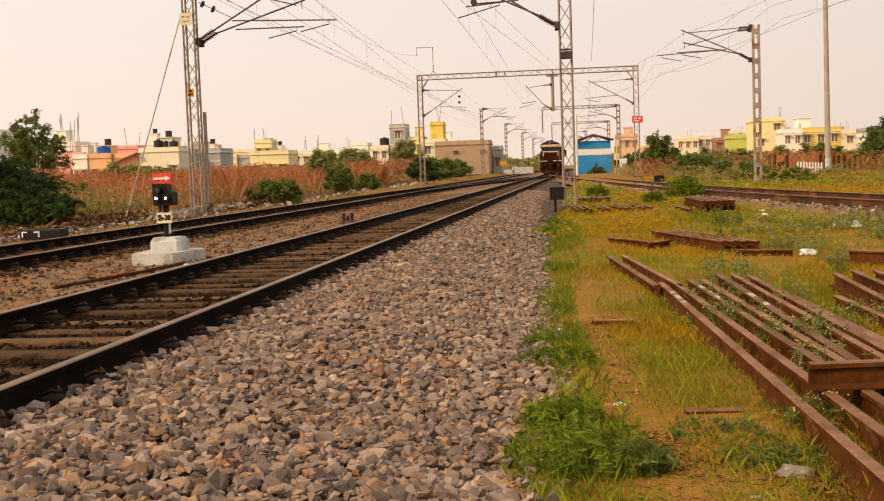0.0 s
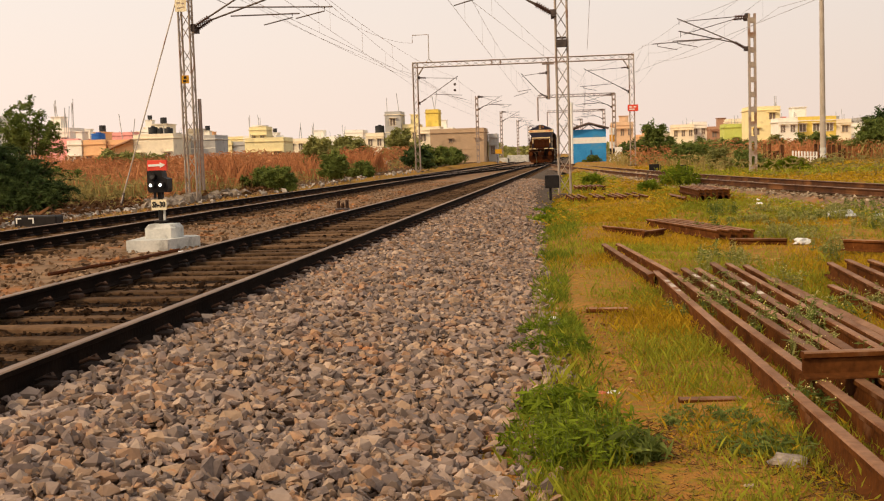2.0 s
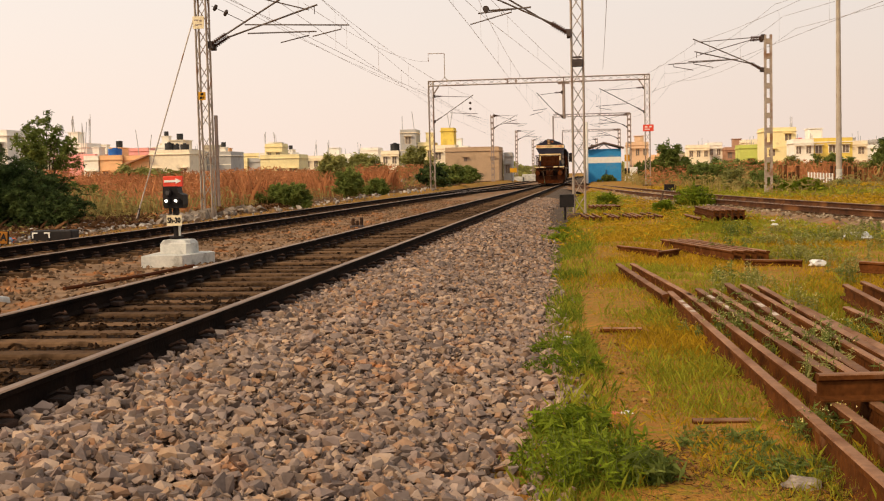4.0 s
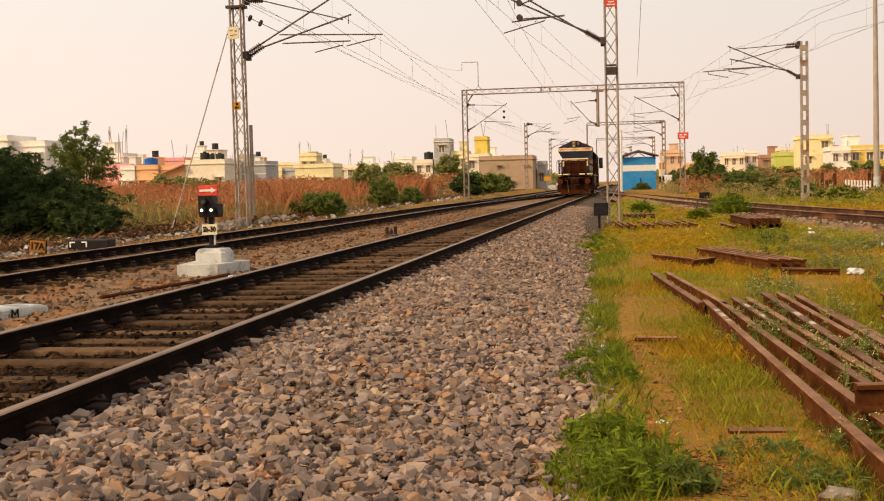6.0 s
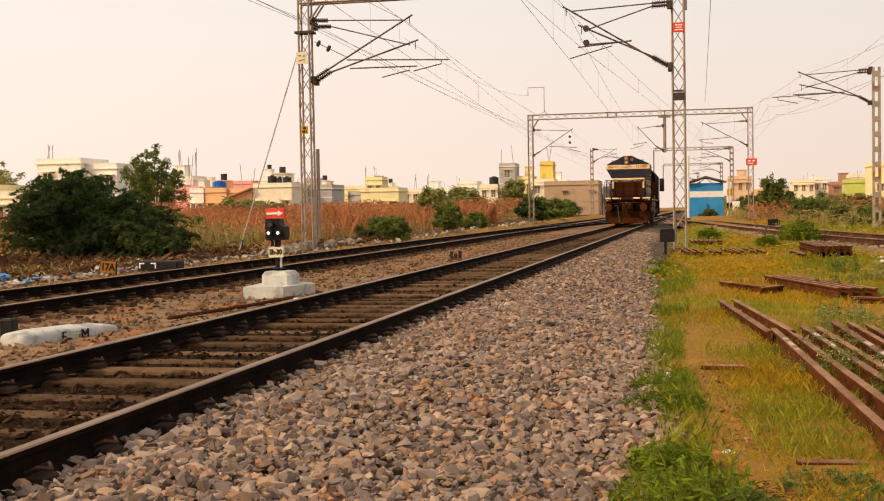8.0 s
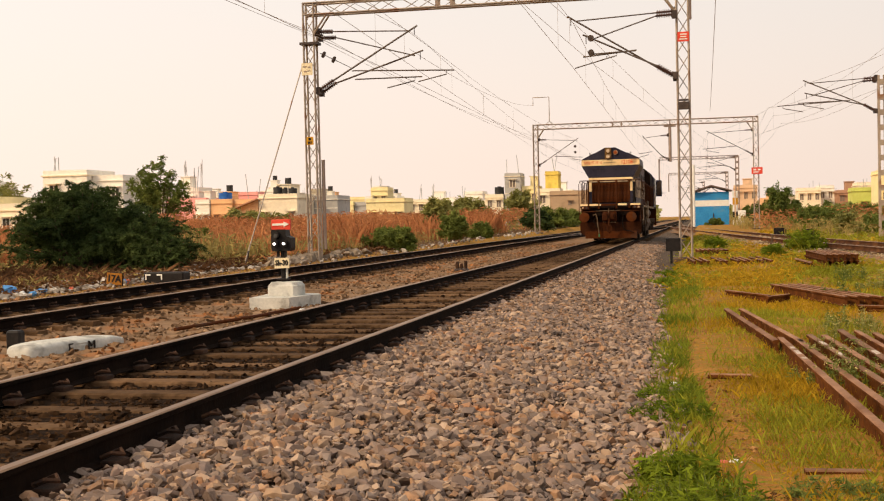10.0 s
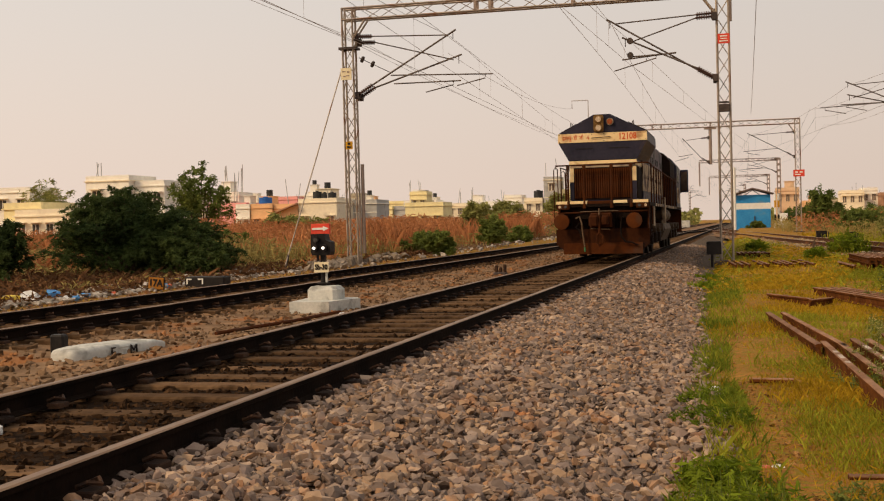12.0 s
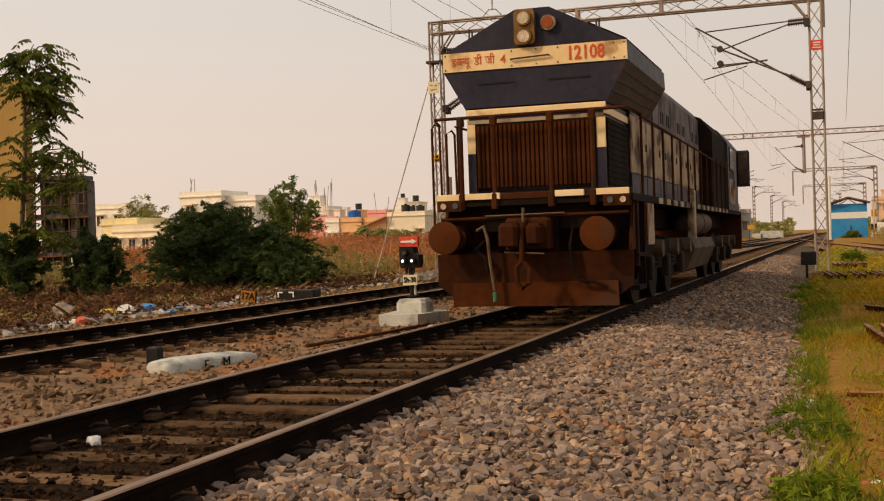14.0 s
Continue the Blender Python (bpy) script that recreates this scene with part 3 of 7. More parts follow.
M_AMBER = mat("amber_lens", (0.22, 0.045, 0.012), (0.32, 0.08, 0.02), 3.0, 0.15, 0)
M_GLASS = mat("dark_glass", (0.02, 0.02, 0.022), (0.05, 0.05, 0.05), 2.0, 0.08, 0, spec=0.8)
M_PANE = mat("pale_glass", (0.45, 0.47, 0.42), (0.62, 0.62, 0.55), 2.0, 0.12, 0, spec=0.8)
M_BRASSLAMP = mat("brass_housing", (0.14, 0.075, 0.022), (0.24, 0.13, 0.045), 5.0, 0.45, 0.1, metal=0.5)
M_HOSE = mat("dusty_hose", (0.08, 0.048, 0.026), (0.17, 0.11, 0.065), 6.0, 0.8, 0.2)
M_GREEN = mat("green_cock", (0.03, 0.13, 0.05), (0.06, 0.2, 0.08), 8.0, 0.5, 0)

FRONT = pose(0, 0, 0, 90, 0, 0)      # lettering upright, facing -y


def disc(g, x, y0, y1, z, r, n=24, r2=None):
    """A drum along y."""
    r2 = r if r2 is None else r2
    vs = [(x + rr * math.cos(2 * math.pi * k / n), y, z + rr * math.sin(2 * math.pi * k / n)) for y, rr in ((y0, r), (y1, r2)) for k in range(n)]
    return g.add(vs, [tuple(range(n)), tuple(range(2 * n - 1, n - 1, -1))] + [(k, k + n, (k + 1) % n + n, (k + 1) % n) for k in range(n)])


def drum_x(g, x0, x1, y, z, r, n=24):
    """A drum along x."""
    vs = [(x, y + r * math.cos(2 * math.pi * k / n), z + r * math.sin(2 * math.pi * k / n)) for x in (x0, x1) for k in range(n)]
    return g.add(vs, [tuple(range(n)), tuple(range(2 * n - 1, n - 1, -1))] + [(k, k + n, (k + 1) % n + n, (k + 1) % n) for k in range(n)])


WHEELSETS = []


def build_locomotive():
    lo = thing("locomotive", "dark blue, cream and rust-brown diesel locomotive running on the near track", "locomotive")
    P = lambda name, g, m, label="", parent=lo, smooth=False: part(name, g, m, parent, label, smooth)
    H0 = 0.30                                     # the hood's end wall stands this far behind the buffer beam

    # --- flared radiator end: gable, cream board, tapering nose, wings
    def ring(y, top, wid, low, lowz):
        return [(-0.24, y, top), (0.24, y, top), (wid, y, 3.665), (wid + 0.01, y, 3.40), (low, y, lowz), (-low, y, lowz), (-wid - 0.01, y, 3.40), (-wid, y, 3.665)]
    g = Geo()
    a, b = ring(H0, 4.20, 1.285, 0.985, 2.85), ring(H0 + 3.7, 4.20, 1.285, 1.03, 2.95)
    g.add(a + b, [tuple(range(8)), tuple(range(15, 7, -1))] + [(i, i + 8, (i + 1) % 8 + 8, (i + 1) % 8) for i in range(8)])
    hood = P("flared_hood", g, M_NAVY, "dark navy flared radiator hood with a low gable roof")
    for x0, x1 in ((-0.80, -0.28), (0.20, 0.78)):                         # seams pressed into the nose
        part("seam", Geo().add([(x0, H0 - 0.012, 3.20), (x1, H0 - 0.012, 3.20), (x1, H0 - 0.012, 3.225), (x0, H0 - 0.012, 3.225),
                                (x0, H0 + 0.02, 3.20), (x1, H0 + 0.02, 3.20), (x1, H0 + 0.02, 3.225), (x0, H0 + 0.02, 3.225)],
                               [(0, 1, 2, 3), (0, 4, 5, 1), (3, 2, 6, 7), (1, 5, 6, 2), (0, 3, 7, 4)]), M_BLACK, hood)
    for s in (-1, 1):                                                     # ribs over the wings, ladder-like roof screens
        g = Geo()
        for k in range(3):
            t = 0.25 + k * 0.25
            x, z = 1.295 + (1.0 - 1.295) * t, 3.40 + (2.88 - 3.40) * t
            g.tube([(s * (x + 0.006), H0 + 0.05, z), (s * (x + 0.03), H0 + 3.6, z + 0.06 * t)], 0.009, 4)
        part("wing_rib", g, M_LILAC, hood)
        g = Geo()
        for k in range(30):
            y = H0 + 0.12 + k * 0.118
            g.tube([(s * 0.75, y, 3.955), (s * 1.27, y, 3.69)], 0.014, 4)
        part("radiator_screen", g, M_SOOT, hood, "slatted radiator screen")
        part("lifting_eye", Geo().tube([(s * 0.88, H0 + 0.06, 3.86), (s * 0.88, H0 + 0.06, 3.96), (s * 0.92, H0 + 0.06, 3.99), (s * 0.92, H0 + 0.06, 3.85)], 0.014, 5), M_IRON, hood)
    g = Geo()
    g.prism([(-1.292, 3.662), (-1.30, 3.40), (1.30, 3.40), (1.292, 3.662)], H0 - 0.02, H0 + 0.01)
    board = P("number_board", g, M_CREAM, "cream class and number board with red lettering")
    joined_words("class_lettering", [("\u0921", 1), ("\u092c", 0.68), ("\u0932", 0.70), ("\u092f\u0942", 1), (None, 0.30), ("\u0921\u0940", 1), (None, 0.30), ("\u091c\u0940", 1)], 0.17, M_LETTER, board,
                 pose(-0.86, H0 - 0.026, 3.53) @ FRONT, 0.80, -0.02)
    words("class_figure", "4", 0.17, M_LETTER, board, pose(-0.42, H0 - 0.026, 3.525) @ FRONT, 0.002)
    words("number_lettering", "12108", 0.265, M_LETTER, board, pose(0.735, H0 - 0.026, 3.53) @ FRONT, 0.003, squeeze=0.80, bold=0.005)
    part("grab_handle", Geo().tube([(-0.31, H0 - 0.02, 3.515), (-0.31, H0 - 0.06, 3.515), (0.23, H0 - 0.06, 3.535), (0.23, H0 - 0.02, 3.535)], 0.012, 6), M_IRON, board)
    g = Geo()
    for x in (-1.26, -0.3, 0.05, 0.35, 1.12, 1.26):
        for z in (3.63, 3.43):
            disc(g, x, H0 - 0.028, H0 - 0.018, z, 0.012, 6)
    tagged(part("rivet", g, M_IRON, board), kind="stuff")
    # --- headlight and amber flasher
    g = Geo()
    g.prism([(-0.21, 3.70), (0.03, 3.70), (0.055, 3.74), (0.055, 4.13), (0.02, 4.18), (-0.20, 4.18), (-0.235, 4.13), (-0.235, 3.74)], H0 - 0.10, H0 + 0.1)
    hl = P("headlight", g, M_BRASSLAMP, "twin-lens brass-coloured headlight")
    for z in (4.05, 3.80):
        g = disc(Geo(), -0.09, H0 - 0.145, H0 - 0.09, z, 0.105, 28, 0.115)
        part("lens_ring", g, M_BRASSLAMP, hl, smooth=True)
        part("lens", disc(Geo(), -0.09, H0 - 0.152, H0 - 0.13, z, 0.082, 28), M_LENS, hl, "pale glass lens", smooth=True)
    fl = P("flasher_light", disc(Geo(), 0.235, H0 - 0.07, H0 + 0.05, 3.975, 0.105, 24), M_CREAM_DUST, "round amber flasher lamp in a pale ring", smooth=True)
    part("lens", disc(Geo(), 0.235, H0 - 0.085, H0 - 0.05, 3.975, 0.078, 24), M_AMBER, fl, "amber lens", smooth=True)

    # --- end wall: cream strip, ribbed grille, side screens
    P("hood_core", Geo().box(0, H0 + 2.0, 1.62, 1.9, 4.0, 1.26), M_NAVY, "navy radiator compartment")
    P("cream_strip", Geo().box(0, H0 + 0.0, 2.745, 1.97, 0.05, 0.11, c=0.01), M_CREAM, "cream painted strip under the nose")
    P("cream_sill", Geo().box(0, H0 - 0.008, 2.655, 1.92, 0.05, 0.05), M_CREAM_DUST)
    for s in (-1, 1):
        P("corner_post", Geo().box(s * 0.91, H0 - 0.002, 1.62, 0.12, 0.05, 0.62), M_NAVY, "navy corner strip")
        P("corner_post", Geo().box(s * 0.91, H0 - 0.002, 2.24, 0.12, 0.05, 0.41), M_CREAM, "cream corner strip")
        P("side_strip", Geo().box(s * 0.962, H0 + 0.95, 2.70, 0.03, 1.9, 0.10), M_CREAM)
        g = Geo().box(s * 0.965, H0 + 1.0, 1.72, 0.03, 1.75, 0.93)
        scr = P("side_screen", g, M_SOOT, "black slatted side radiator screen")
        for k in range(11):
            part("slat", Geo().box(s * 0.985, H0 + 1.0, 1.76 + k * 0.082, 0.012, 1.70, 0.02), M_SOOT, scr)
    gr = P("radiator_grille", Geo().box(0, H0 - 0.01, 1.72, 1.70, 0.06, 0.93), M_SOOT, "rust-brown vertical-ribbed radiator grille")
    for k in range(26):
        x = -0.80 + k * 0.064
        gg = Geo().prism([(-0.029, H0 - 0.04), (-0.016, H0 - 0.066), (0.016, H0 - 0.066), (0.029, H0 - 0.04)], 1.76, 2.62, axis="z")
        part("grille_rib", gg, M_GUARDRUST, gr, at=pose(x, 0, 0))
    # --- deck, its cream edge plates, railings
    P("platform", Geo().box(0, 9.4, 1.50, 2.72, 18.8, 0.10, c=0.01), M_SOOT, "sooty running platform")
    P("deck_edge", Geo().box(0, 0.03, 1.585, 2.70, 0.09, 0.085, c=0.01), M_LOCORUST, "rust-brown deck edge beam")
    for x, w in ((-1.17, 0.36), (-0.69, 0.50), (0.52, 0.40), (1.10, 0.44)):
        P("edge_plate", Geo().box(x, -0.026, 1.592, w, 0.03, 0.082, c=0.008), M_CREAM, "cream painted edge plate")
    rail = P("front_handrail", Geo().tube([(-1.40, 0.35, 2.66), (-1.36, 0.02, 2.72), (1.32, 0.02, 2.735), (1.36, 0.35, 2.72), (1.36, 0.9, 2.72)], 0.022, 8), M_LOCORUST, "rusty tubular front handrail")
    for x in (-0.99, -0.52, 0.27, 0.84):
        gg = Geo().tube([(x, 0.02, 1.50), (x, 0.02, 2.72)], 0.032, 8)
        gg.box(x, 0.02, 2.60, 0.10, 0.08, 0.13, c=0.02)
        gg.box(x, 0.0, 1.46, 0.09, 0.10, 0.22, c=0.02)
        part("handrail_post", gg, M_LOCORUST, rail)
    for s in (-1, 1):
        if s < 0:
            P("grab_rail", Geo().tube([(-1.41, 0.03, 1.2), (-1.41, 0.03, 2.60), (-1.37, 0.03, 2.66), (-1.30, 0.03, 2.62), (-1.29, 0.03, 1.66)], 0.017, 6), M_LOCORUST, "bent rusty corner grab rail")
            P("grab_rail", Geo().tube([(-1.20, 0.03, 1.66), (-1.20, 0.03, 2.52), (-1.12, 0.03, 2.56), (-1.08, 0.03, 2.50), (-1.07, 0.03, 1.66)], 0.017, 6), M_LOCORUST, "bent rusty corner grab rail")
    for s in (-1, 1):
        lamp = P("marker_light", Geo().box(s * 1.155, -0.02, 1.44, 0.36, 0.10, 0.15, c=0.015), M_LOCORUST, "marker light box with two round lamps")
        for dx in (-0.085, 0.085):
            out = dx * s > 0
            part("lens", disc(Geo(), s * 1.155 + dx, -0.085, -0.06, 1.515, 0.042, 18), M_LENS if out else M_GLASS, lamp, smooth=True)
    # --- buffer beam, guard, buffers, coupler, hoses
    # Beam, housing and back plate carry painted shade from the deck.
    P("buffer_beam", Geo().box(0, 0.46, 0.62, 2.70, 0.16, 0.88, c=0.02), M_BEAMRUST_SHADED, "rust-brown buffer beam")
    g = Geo().prism([(-1.37, 0.85), (-1.37, 0.42), (-1.16, 0.26), (1.16, 0.26), (1.34, 0.40), (1.34, 0.85)], 0.0, 0.04)
    P("guard_back", g, M_GUARDBACK_SHADED, "rust-brown plate behind the guard")
    for s in (-1, 1):
        P("beam_gusset", Geo().prism([(0.03, 0.85), (0.40, 0.85), (0.40, 1.50), (0.30, 1.50)], s * 1.28, s * 1.32, axis="x"), M_LOCORUST)
    P("draft_gear", Geo().box(-0.03, 0.24, 0.86, 0.72, 0.40, 0.52, c=0.03), M_BEAMRUST_SHADED, "dark coupler housing")
    g = Geo().prism([(-1.15, 0.45), (-1.15, 0.13), (1.14, 0.12), (1.14, 0.45)], -0.035, 0.01)
    P("cattle_guard", g, M_GUARDRUST, "orange-brown rusty cattle guard plate")
    P("pipe_bar", Geo().tube([(-1.3, -0.01, 1.33), (1.3, -0.01, 1.35)], 0.022, 8), M_LOCORUST)
    for s in (-1, 1):
        bx = -1.16 if s < 0 else 0.93
        bf = P("buffer", disc(disc(Geo(), bx, -0.28, 0.42, 1.08, 0.12, 20), bx, 0.12, 0.40, 1.08, 0.17, 20), M_LOCORUST, "round rust-brown buffer", smooth=True)
        part("buffer_head", disc(disc(Geo(), bx, -0.34, -0.29, 1.08, 0.225, 32), bx, -0.35, -0.34, 1.08, 0.19, 32, 0.225), M_GUARDRUST, bf, smooth=True)
        P("corner_step", Geo().box(s * 1.30, 0.65, 0.30, 0.12, 0.6, 0.06).box(s * 1.30, 0.65, 0.75, 0.12, 0.6, 0.05).box(s * 1.30, 1.0, 0.30, 0.10, 0.04, 1.2), M_SOOT)
        P("sand_box", Geo().box(s * 1.24, 1.35, 0.95, 0.28, 0.7, 0.55, c=0.04), M_LOCORUST, "boxy sand box under the platform")
        P("box_side", Geo().box(s * 1.385, 1.35, 0.90, 0.02, 0.55, 0.58), M_CREAM_DUST)
    g = Geo()
    g.box(-0.22, -0.30, 0.95, 0.26, 0.5, 0.30, c=0.05).box(0.10, -0.26, 0.98, 0.20, 0.42, 0.26, c=0.05).box(-0.04, -0.05, 0.9, 0.62, 0.25, 0.42, c=0.04)
    cp = P("coupler", g, M_LOCORUST, "heavy cast coupler with a hanging screw shackle")
    part("shackle", Geo().tube([(-0.06, -0.36, 1.25), (-0.05, -0.46, 1.0), (-0.05, -0.46, 0.75), (-0.13, -0.46, 0.66), (-0.12, -0.46, 0.45), (-0.05, -0.46, 0.38), (0.04, -0.46, 0.45), (0.05, -0.46, 0.64), (-0.03, -0.46, 0.74)], 0.036, 8), M_LOCORUST, cp, smooth=True)
    part("pin_lever", Geo().tube([(-0.30, -0.40, 0.865), (0.25, -0.46, 0.835)], 0.012, 6).tube([(-0.65, -0.05, 1.36), (0.45, -0.05, 1.37)], 0.013, 6).tube([(-0.08, -0.2, 1.45), (-0.08, -0.25, 1.1)], 0.02, 6), M_HOSE, cp)
    hs = P("brake_hose", Geo().tube([(-0.80, 0.40, 1.20), (-0.78, -0.02, 1.17), (-0.66, -0.12, 1.22), (-0.60, -0.16, 1.05), (-0.57, -0.16, 0.7), (-0.52, -0.16, 0.35)], 0.024, 8), M_HOSE, "dusty hanging brake hose with a green cock", smooth=True)
    part("hose_cock", Geo().box(-0.52, -0.16, 0.20, 0.055, 0.05, 0.13, c=0.015), M_GREEN, hs, "small green cock")
    P("brake_hose", Geo().tube([(0.56, 0.40, 1.18), (0.55, -0.02, 1.15), (0.52, -0.1, 0.95), (0.54, -0.13, 0.62), (0.66, -0.14, 0.46), (0.85, -0.13, 0.44), (1.02, -0.1, 0.36)], 0.024, 8), M_SOOT, "dark looped brake hose", smooth=True)
    P("brake_hose", Geo().tube([(-0.70, 0.40, 1.02), (-0.70, -0.02, 1.0), (-0.78, -0.12, 0.9), (-0.64, -0.14, 0.78), (-0.62, -0.1, 0.60)], 0.028, 8), M_SOOT, smooth=True)

    # --- long hood behind the flare, with doors in three bands
    hy0, hy1 = H0 + 3.7, 11.6
    g = Geo()
    g.prism([(-1.0, 1.60), (1.0, 1.60), (1.0, 3.55), (0.88, 3.72), (0.3, 3.80), (-0.3, 3.80), (-0.88, 3.72), (-1.0, 3.55)], hy0 - 0.3, hy1)
    P("long_hood", g, M_LILAC, "long engine hood, sooty lilac-grey above")
    g = Geo().prism([(-1.0, 1.60), (1.0, 1.60), (1.0, 2.9), (-1.0, 2.9)], H0 + 1.9, hy0 - 0.2)
    P("fan_compartment", g, M_LILAC)
    n = 12
    for s in (-1, 1):
        for k in range(n):
            y = H0 + 2.15 + k * 0.765
            d = P("hood_door", Geo().box(s * 1.008, y, 1.98, 0.03, 0.71, 0.86, c=0.008), M_CREAM_DUST, "dusty cream engine-room door")
            part("door_latch", Geo().box(s * 1.03, y + 0.28, 2.36, 0.03, 0.05, 0.12), M_IRON, d)
            P("lower_door", Geo().box(s * 1.007, y, 1.64, 0.03, 0.71, 0.32, c=0.008), M_NAVY, "navy lower engine-room door")
            if k > 2:
                u = P("upper_door", Geo().box(s * 1.007, y, 2.87, 0.03, 0.71, 0.66, c=0.008), M_LILAC)
                if k % 3:
                    part("louvre", Geo().box(s * 1.026, y - 0.12, 2.98, 0.02, 0.16, 0.20), M_BLACK, u)
                    part("louvre", Geo().box(s * 1.026, y + 0.14, 2.98, 0.02, 0.14, 0.20), M_BLACK, u)
    for y in (6.2, 8.1):
        P("exhaust_fan", disc_z(Geo(), 0, y, 3.78, 3.92, 0.62), M_SOOT, "round roof fan housing")
    # --- dark wide section and cab
    g = Geo().prism([(-1.30, 1.60), (1.30, 1.60), (1.30, 3.30), (1.05, 3.62), (0.4, 3.86), (-0.4, 3.86), (-1.05, 3.62), (-1.30, 3.30)], 11.6, 14.6)
    P("blower_section", g, M_SOOT, "sooty dark dynamic-brake section")
    g = Geo().prism([(-1.38, 1.60), (1.38, 1.60), (1.38, 3.25), (1.12, 3.58), (0.4, 3.82), (-0.4, 3.82), (-1.12, 3.58), (-1.38, 3.25)], 14.6, 17.6)
    cab = P("cab", g, M_NAVY, "navy driver's cab")
    for s in (-1, 1):
        fr = part("window_frame", Geo().box(s * 1.388, 15.55, 2.58, 0.03, 1.15, 0.60, c=0.01), M_BLACK, cab)
        part("window_pane", Geo().box(s * 1.406, 15.55, 2.63, 0.012, 1.0, 0.5), M_PANE, cab, "pale reflecting cab window")
        for k in range(5):
            part("cream_bar", Geo().box(s * 1.392, 14.95 + k * 0.32, 1.75, 0.025, 0.2, 0.62), M_CREAM_DUST, cab)
        mir = P("side_shield", Geo().box(s * 1.60, 16.6, 2.22, 0.34, 0.08, 0.95, c=0.05), M_NAVY, "tall dark wind shield beside the cab window")
        part("shield_pane", Geo().box(s * 1.60, 16.55, 2.30, 0.24, 0.02, 0.78), M_TANK, mir)
    P("short_hood", Geo().box(0, 18.2, 1.60, 2.1, 1.2, 1.4, c=0.12), M_NAVY, "short navy nose behind the cab")
    P("far_beam", Geo().box(0, 18.85, 0.55, 2.70, 0.16, 0.95, c=0.02), M_LOCORUST)
    for s in (-1, 1):
        hr = P("side_handrail", Geo().tube([(s * 1.34, 0.9, 2.70), (s * 1.34, 14.4, 2.62)], 0.018, 6), M_LOCORUST, "long side handrail on rusty posts")
        for k in range(13):
            part("handrail_post", Geo().tube([(s * 1.34, 1.0 + k * 1.1, 1.55), (s * 1.34, 1.0 + k * 1.1, 2.69)], 0.020, 6), M_LOCORUST, hr)
        for k in range(14):
            P("sill_plate", Geo().box(s * 1.365, 2.6 + k * 0.88, 1.50, 0.014, 0.42, 0.09), M_CREAM_DUST)
        # air reservoirs and the fuel tank below the platform
        for y0, y1 in ((7.6, 9.0), (9.15, 10.5)):
            disc_part = disc(disc(Geo(), s * 1.12, y0, y1, 1.24, 0.23, 24), s * 1.12, y0 - 0.08, y0, 1.24, 0.14, 24, 0.23)
            P("air_reservoir", disc_part, M_TANK, "dusty cylindrical air reservoir", smooth=True)
        P("jumper_box", Geo().box(s * 1.30, 7.2, 0.95, 0.14, 0.3, 0.9, c=0.02), M_CREAM_DUST)
    g = Geo().prism([(-1.25, 0.95), (-1.32, 0.75), (-1.15, 0.35), (-0.8, 0.25), (0.8, 0.25), (1.15, 0.35), (1.32, 0.75), (1.25, 0.95)], 7.4, 11.3)
    P("fuel_tank", g, M_TANK, "dusty brown fuel tank slung between the bogies")
    P("underframe", Geo().box(0, 9.4, 1.15, 1.6, 18.4, 0.36), M_SOOT)
    # --- bogies and wheelsets
    for yc in (4.2, 14.4):
        bg = P("bogie", Geo().box(0, yc, 0.62, 2.0, 4.6, 0.3, c=0.04), M_SOOT, "sooty three-axle bogie")
        for s in (-1, 1):
            part("side_frame", Geo().prism([(yc - 2.7, 0.62), (yc - 2.5, 0.95), (yc + 2.5, 0.95), (yc + 2.7, 0.62), (yc + 2.2, 0.50), (yc - 2.2, 0.50)], s * 1.02, s * 1.16, axis="x"), M_SOOT, bg)
            for dy in (-1.85, 0.0, 1.85):
                part("axle_box", Geo().box(s * 1.18, yc + dy, 0.36, 0.16, 0.36, 0.36, c=0.03), M_TYRE, bg)
                part("brake_cylinder", drum_x(Geo(), s * 1.10, s * 1.30, yc + dy + 0.85, 0.82, 0.14, 16), M_TANK, bg)
            for dy in (-0.9, 0.9):
                gg = Geo()
                for k in range(5):
                    drum = disc_z(gg, s * 1.10, yc + dy, 0.55 + k * 0.07, 0.59 + k * 0.07, 0.11, 12)
                part("coil_spring", gg, M_SOOT, bg)
        for dy in (-1.85, 0.0, 1.85):
            ws = new("wheelset")
            ws.parent = lo
            ws.matrix_basis = pose(0, yc + dy, 0.50)
            for s in (-1, 1):
                gg = drum_x(Geo(), s * 0.84, s * 0.97, 0, 0, 0.50, 36)
                drum_x(gg, s * 0.80, s * 0.84, 0, 0, 0.53, 36)
                w = part("wheel", gg, M_TYRE, ws)
                part("hub", drum_x(Geo(), s * 0.96, s * 1.0, 0, 0, 0.13, 16).box(s * 0.975, 0.28, -0.03, 0.02, 0.24, 0.06), M_SOOT, ws)
            part("axle", drum_x(Geo(), -0.82, 0.82, 0, 0, 0.09, 14), M_SOOT, ws)
            WHEELSETS.append((ws, yc + dy))
    return lo


def disc_z(g, x, y, z0, z1, r, n=24):
    """A drum along z."""
    vs = [(x + r * math.cos(2 * math.pi * k / n), y + r * math.sin(2 * math.pi * k / n), z) for z in (z0, z1) for k in range(n)]
    return g.add(vs, [tuple(range(n)), tuple(range(2 * n - 1, n - 1, -1))] + [(k, k + n, (k + 1) % n + n, (k + 1) % n) for k in range(n)])


locomotive = build_locomotive()

# ---------------------------------------------------------------- overhead line


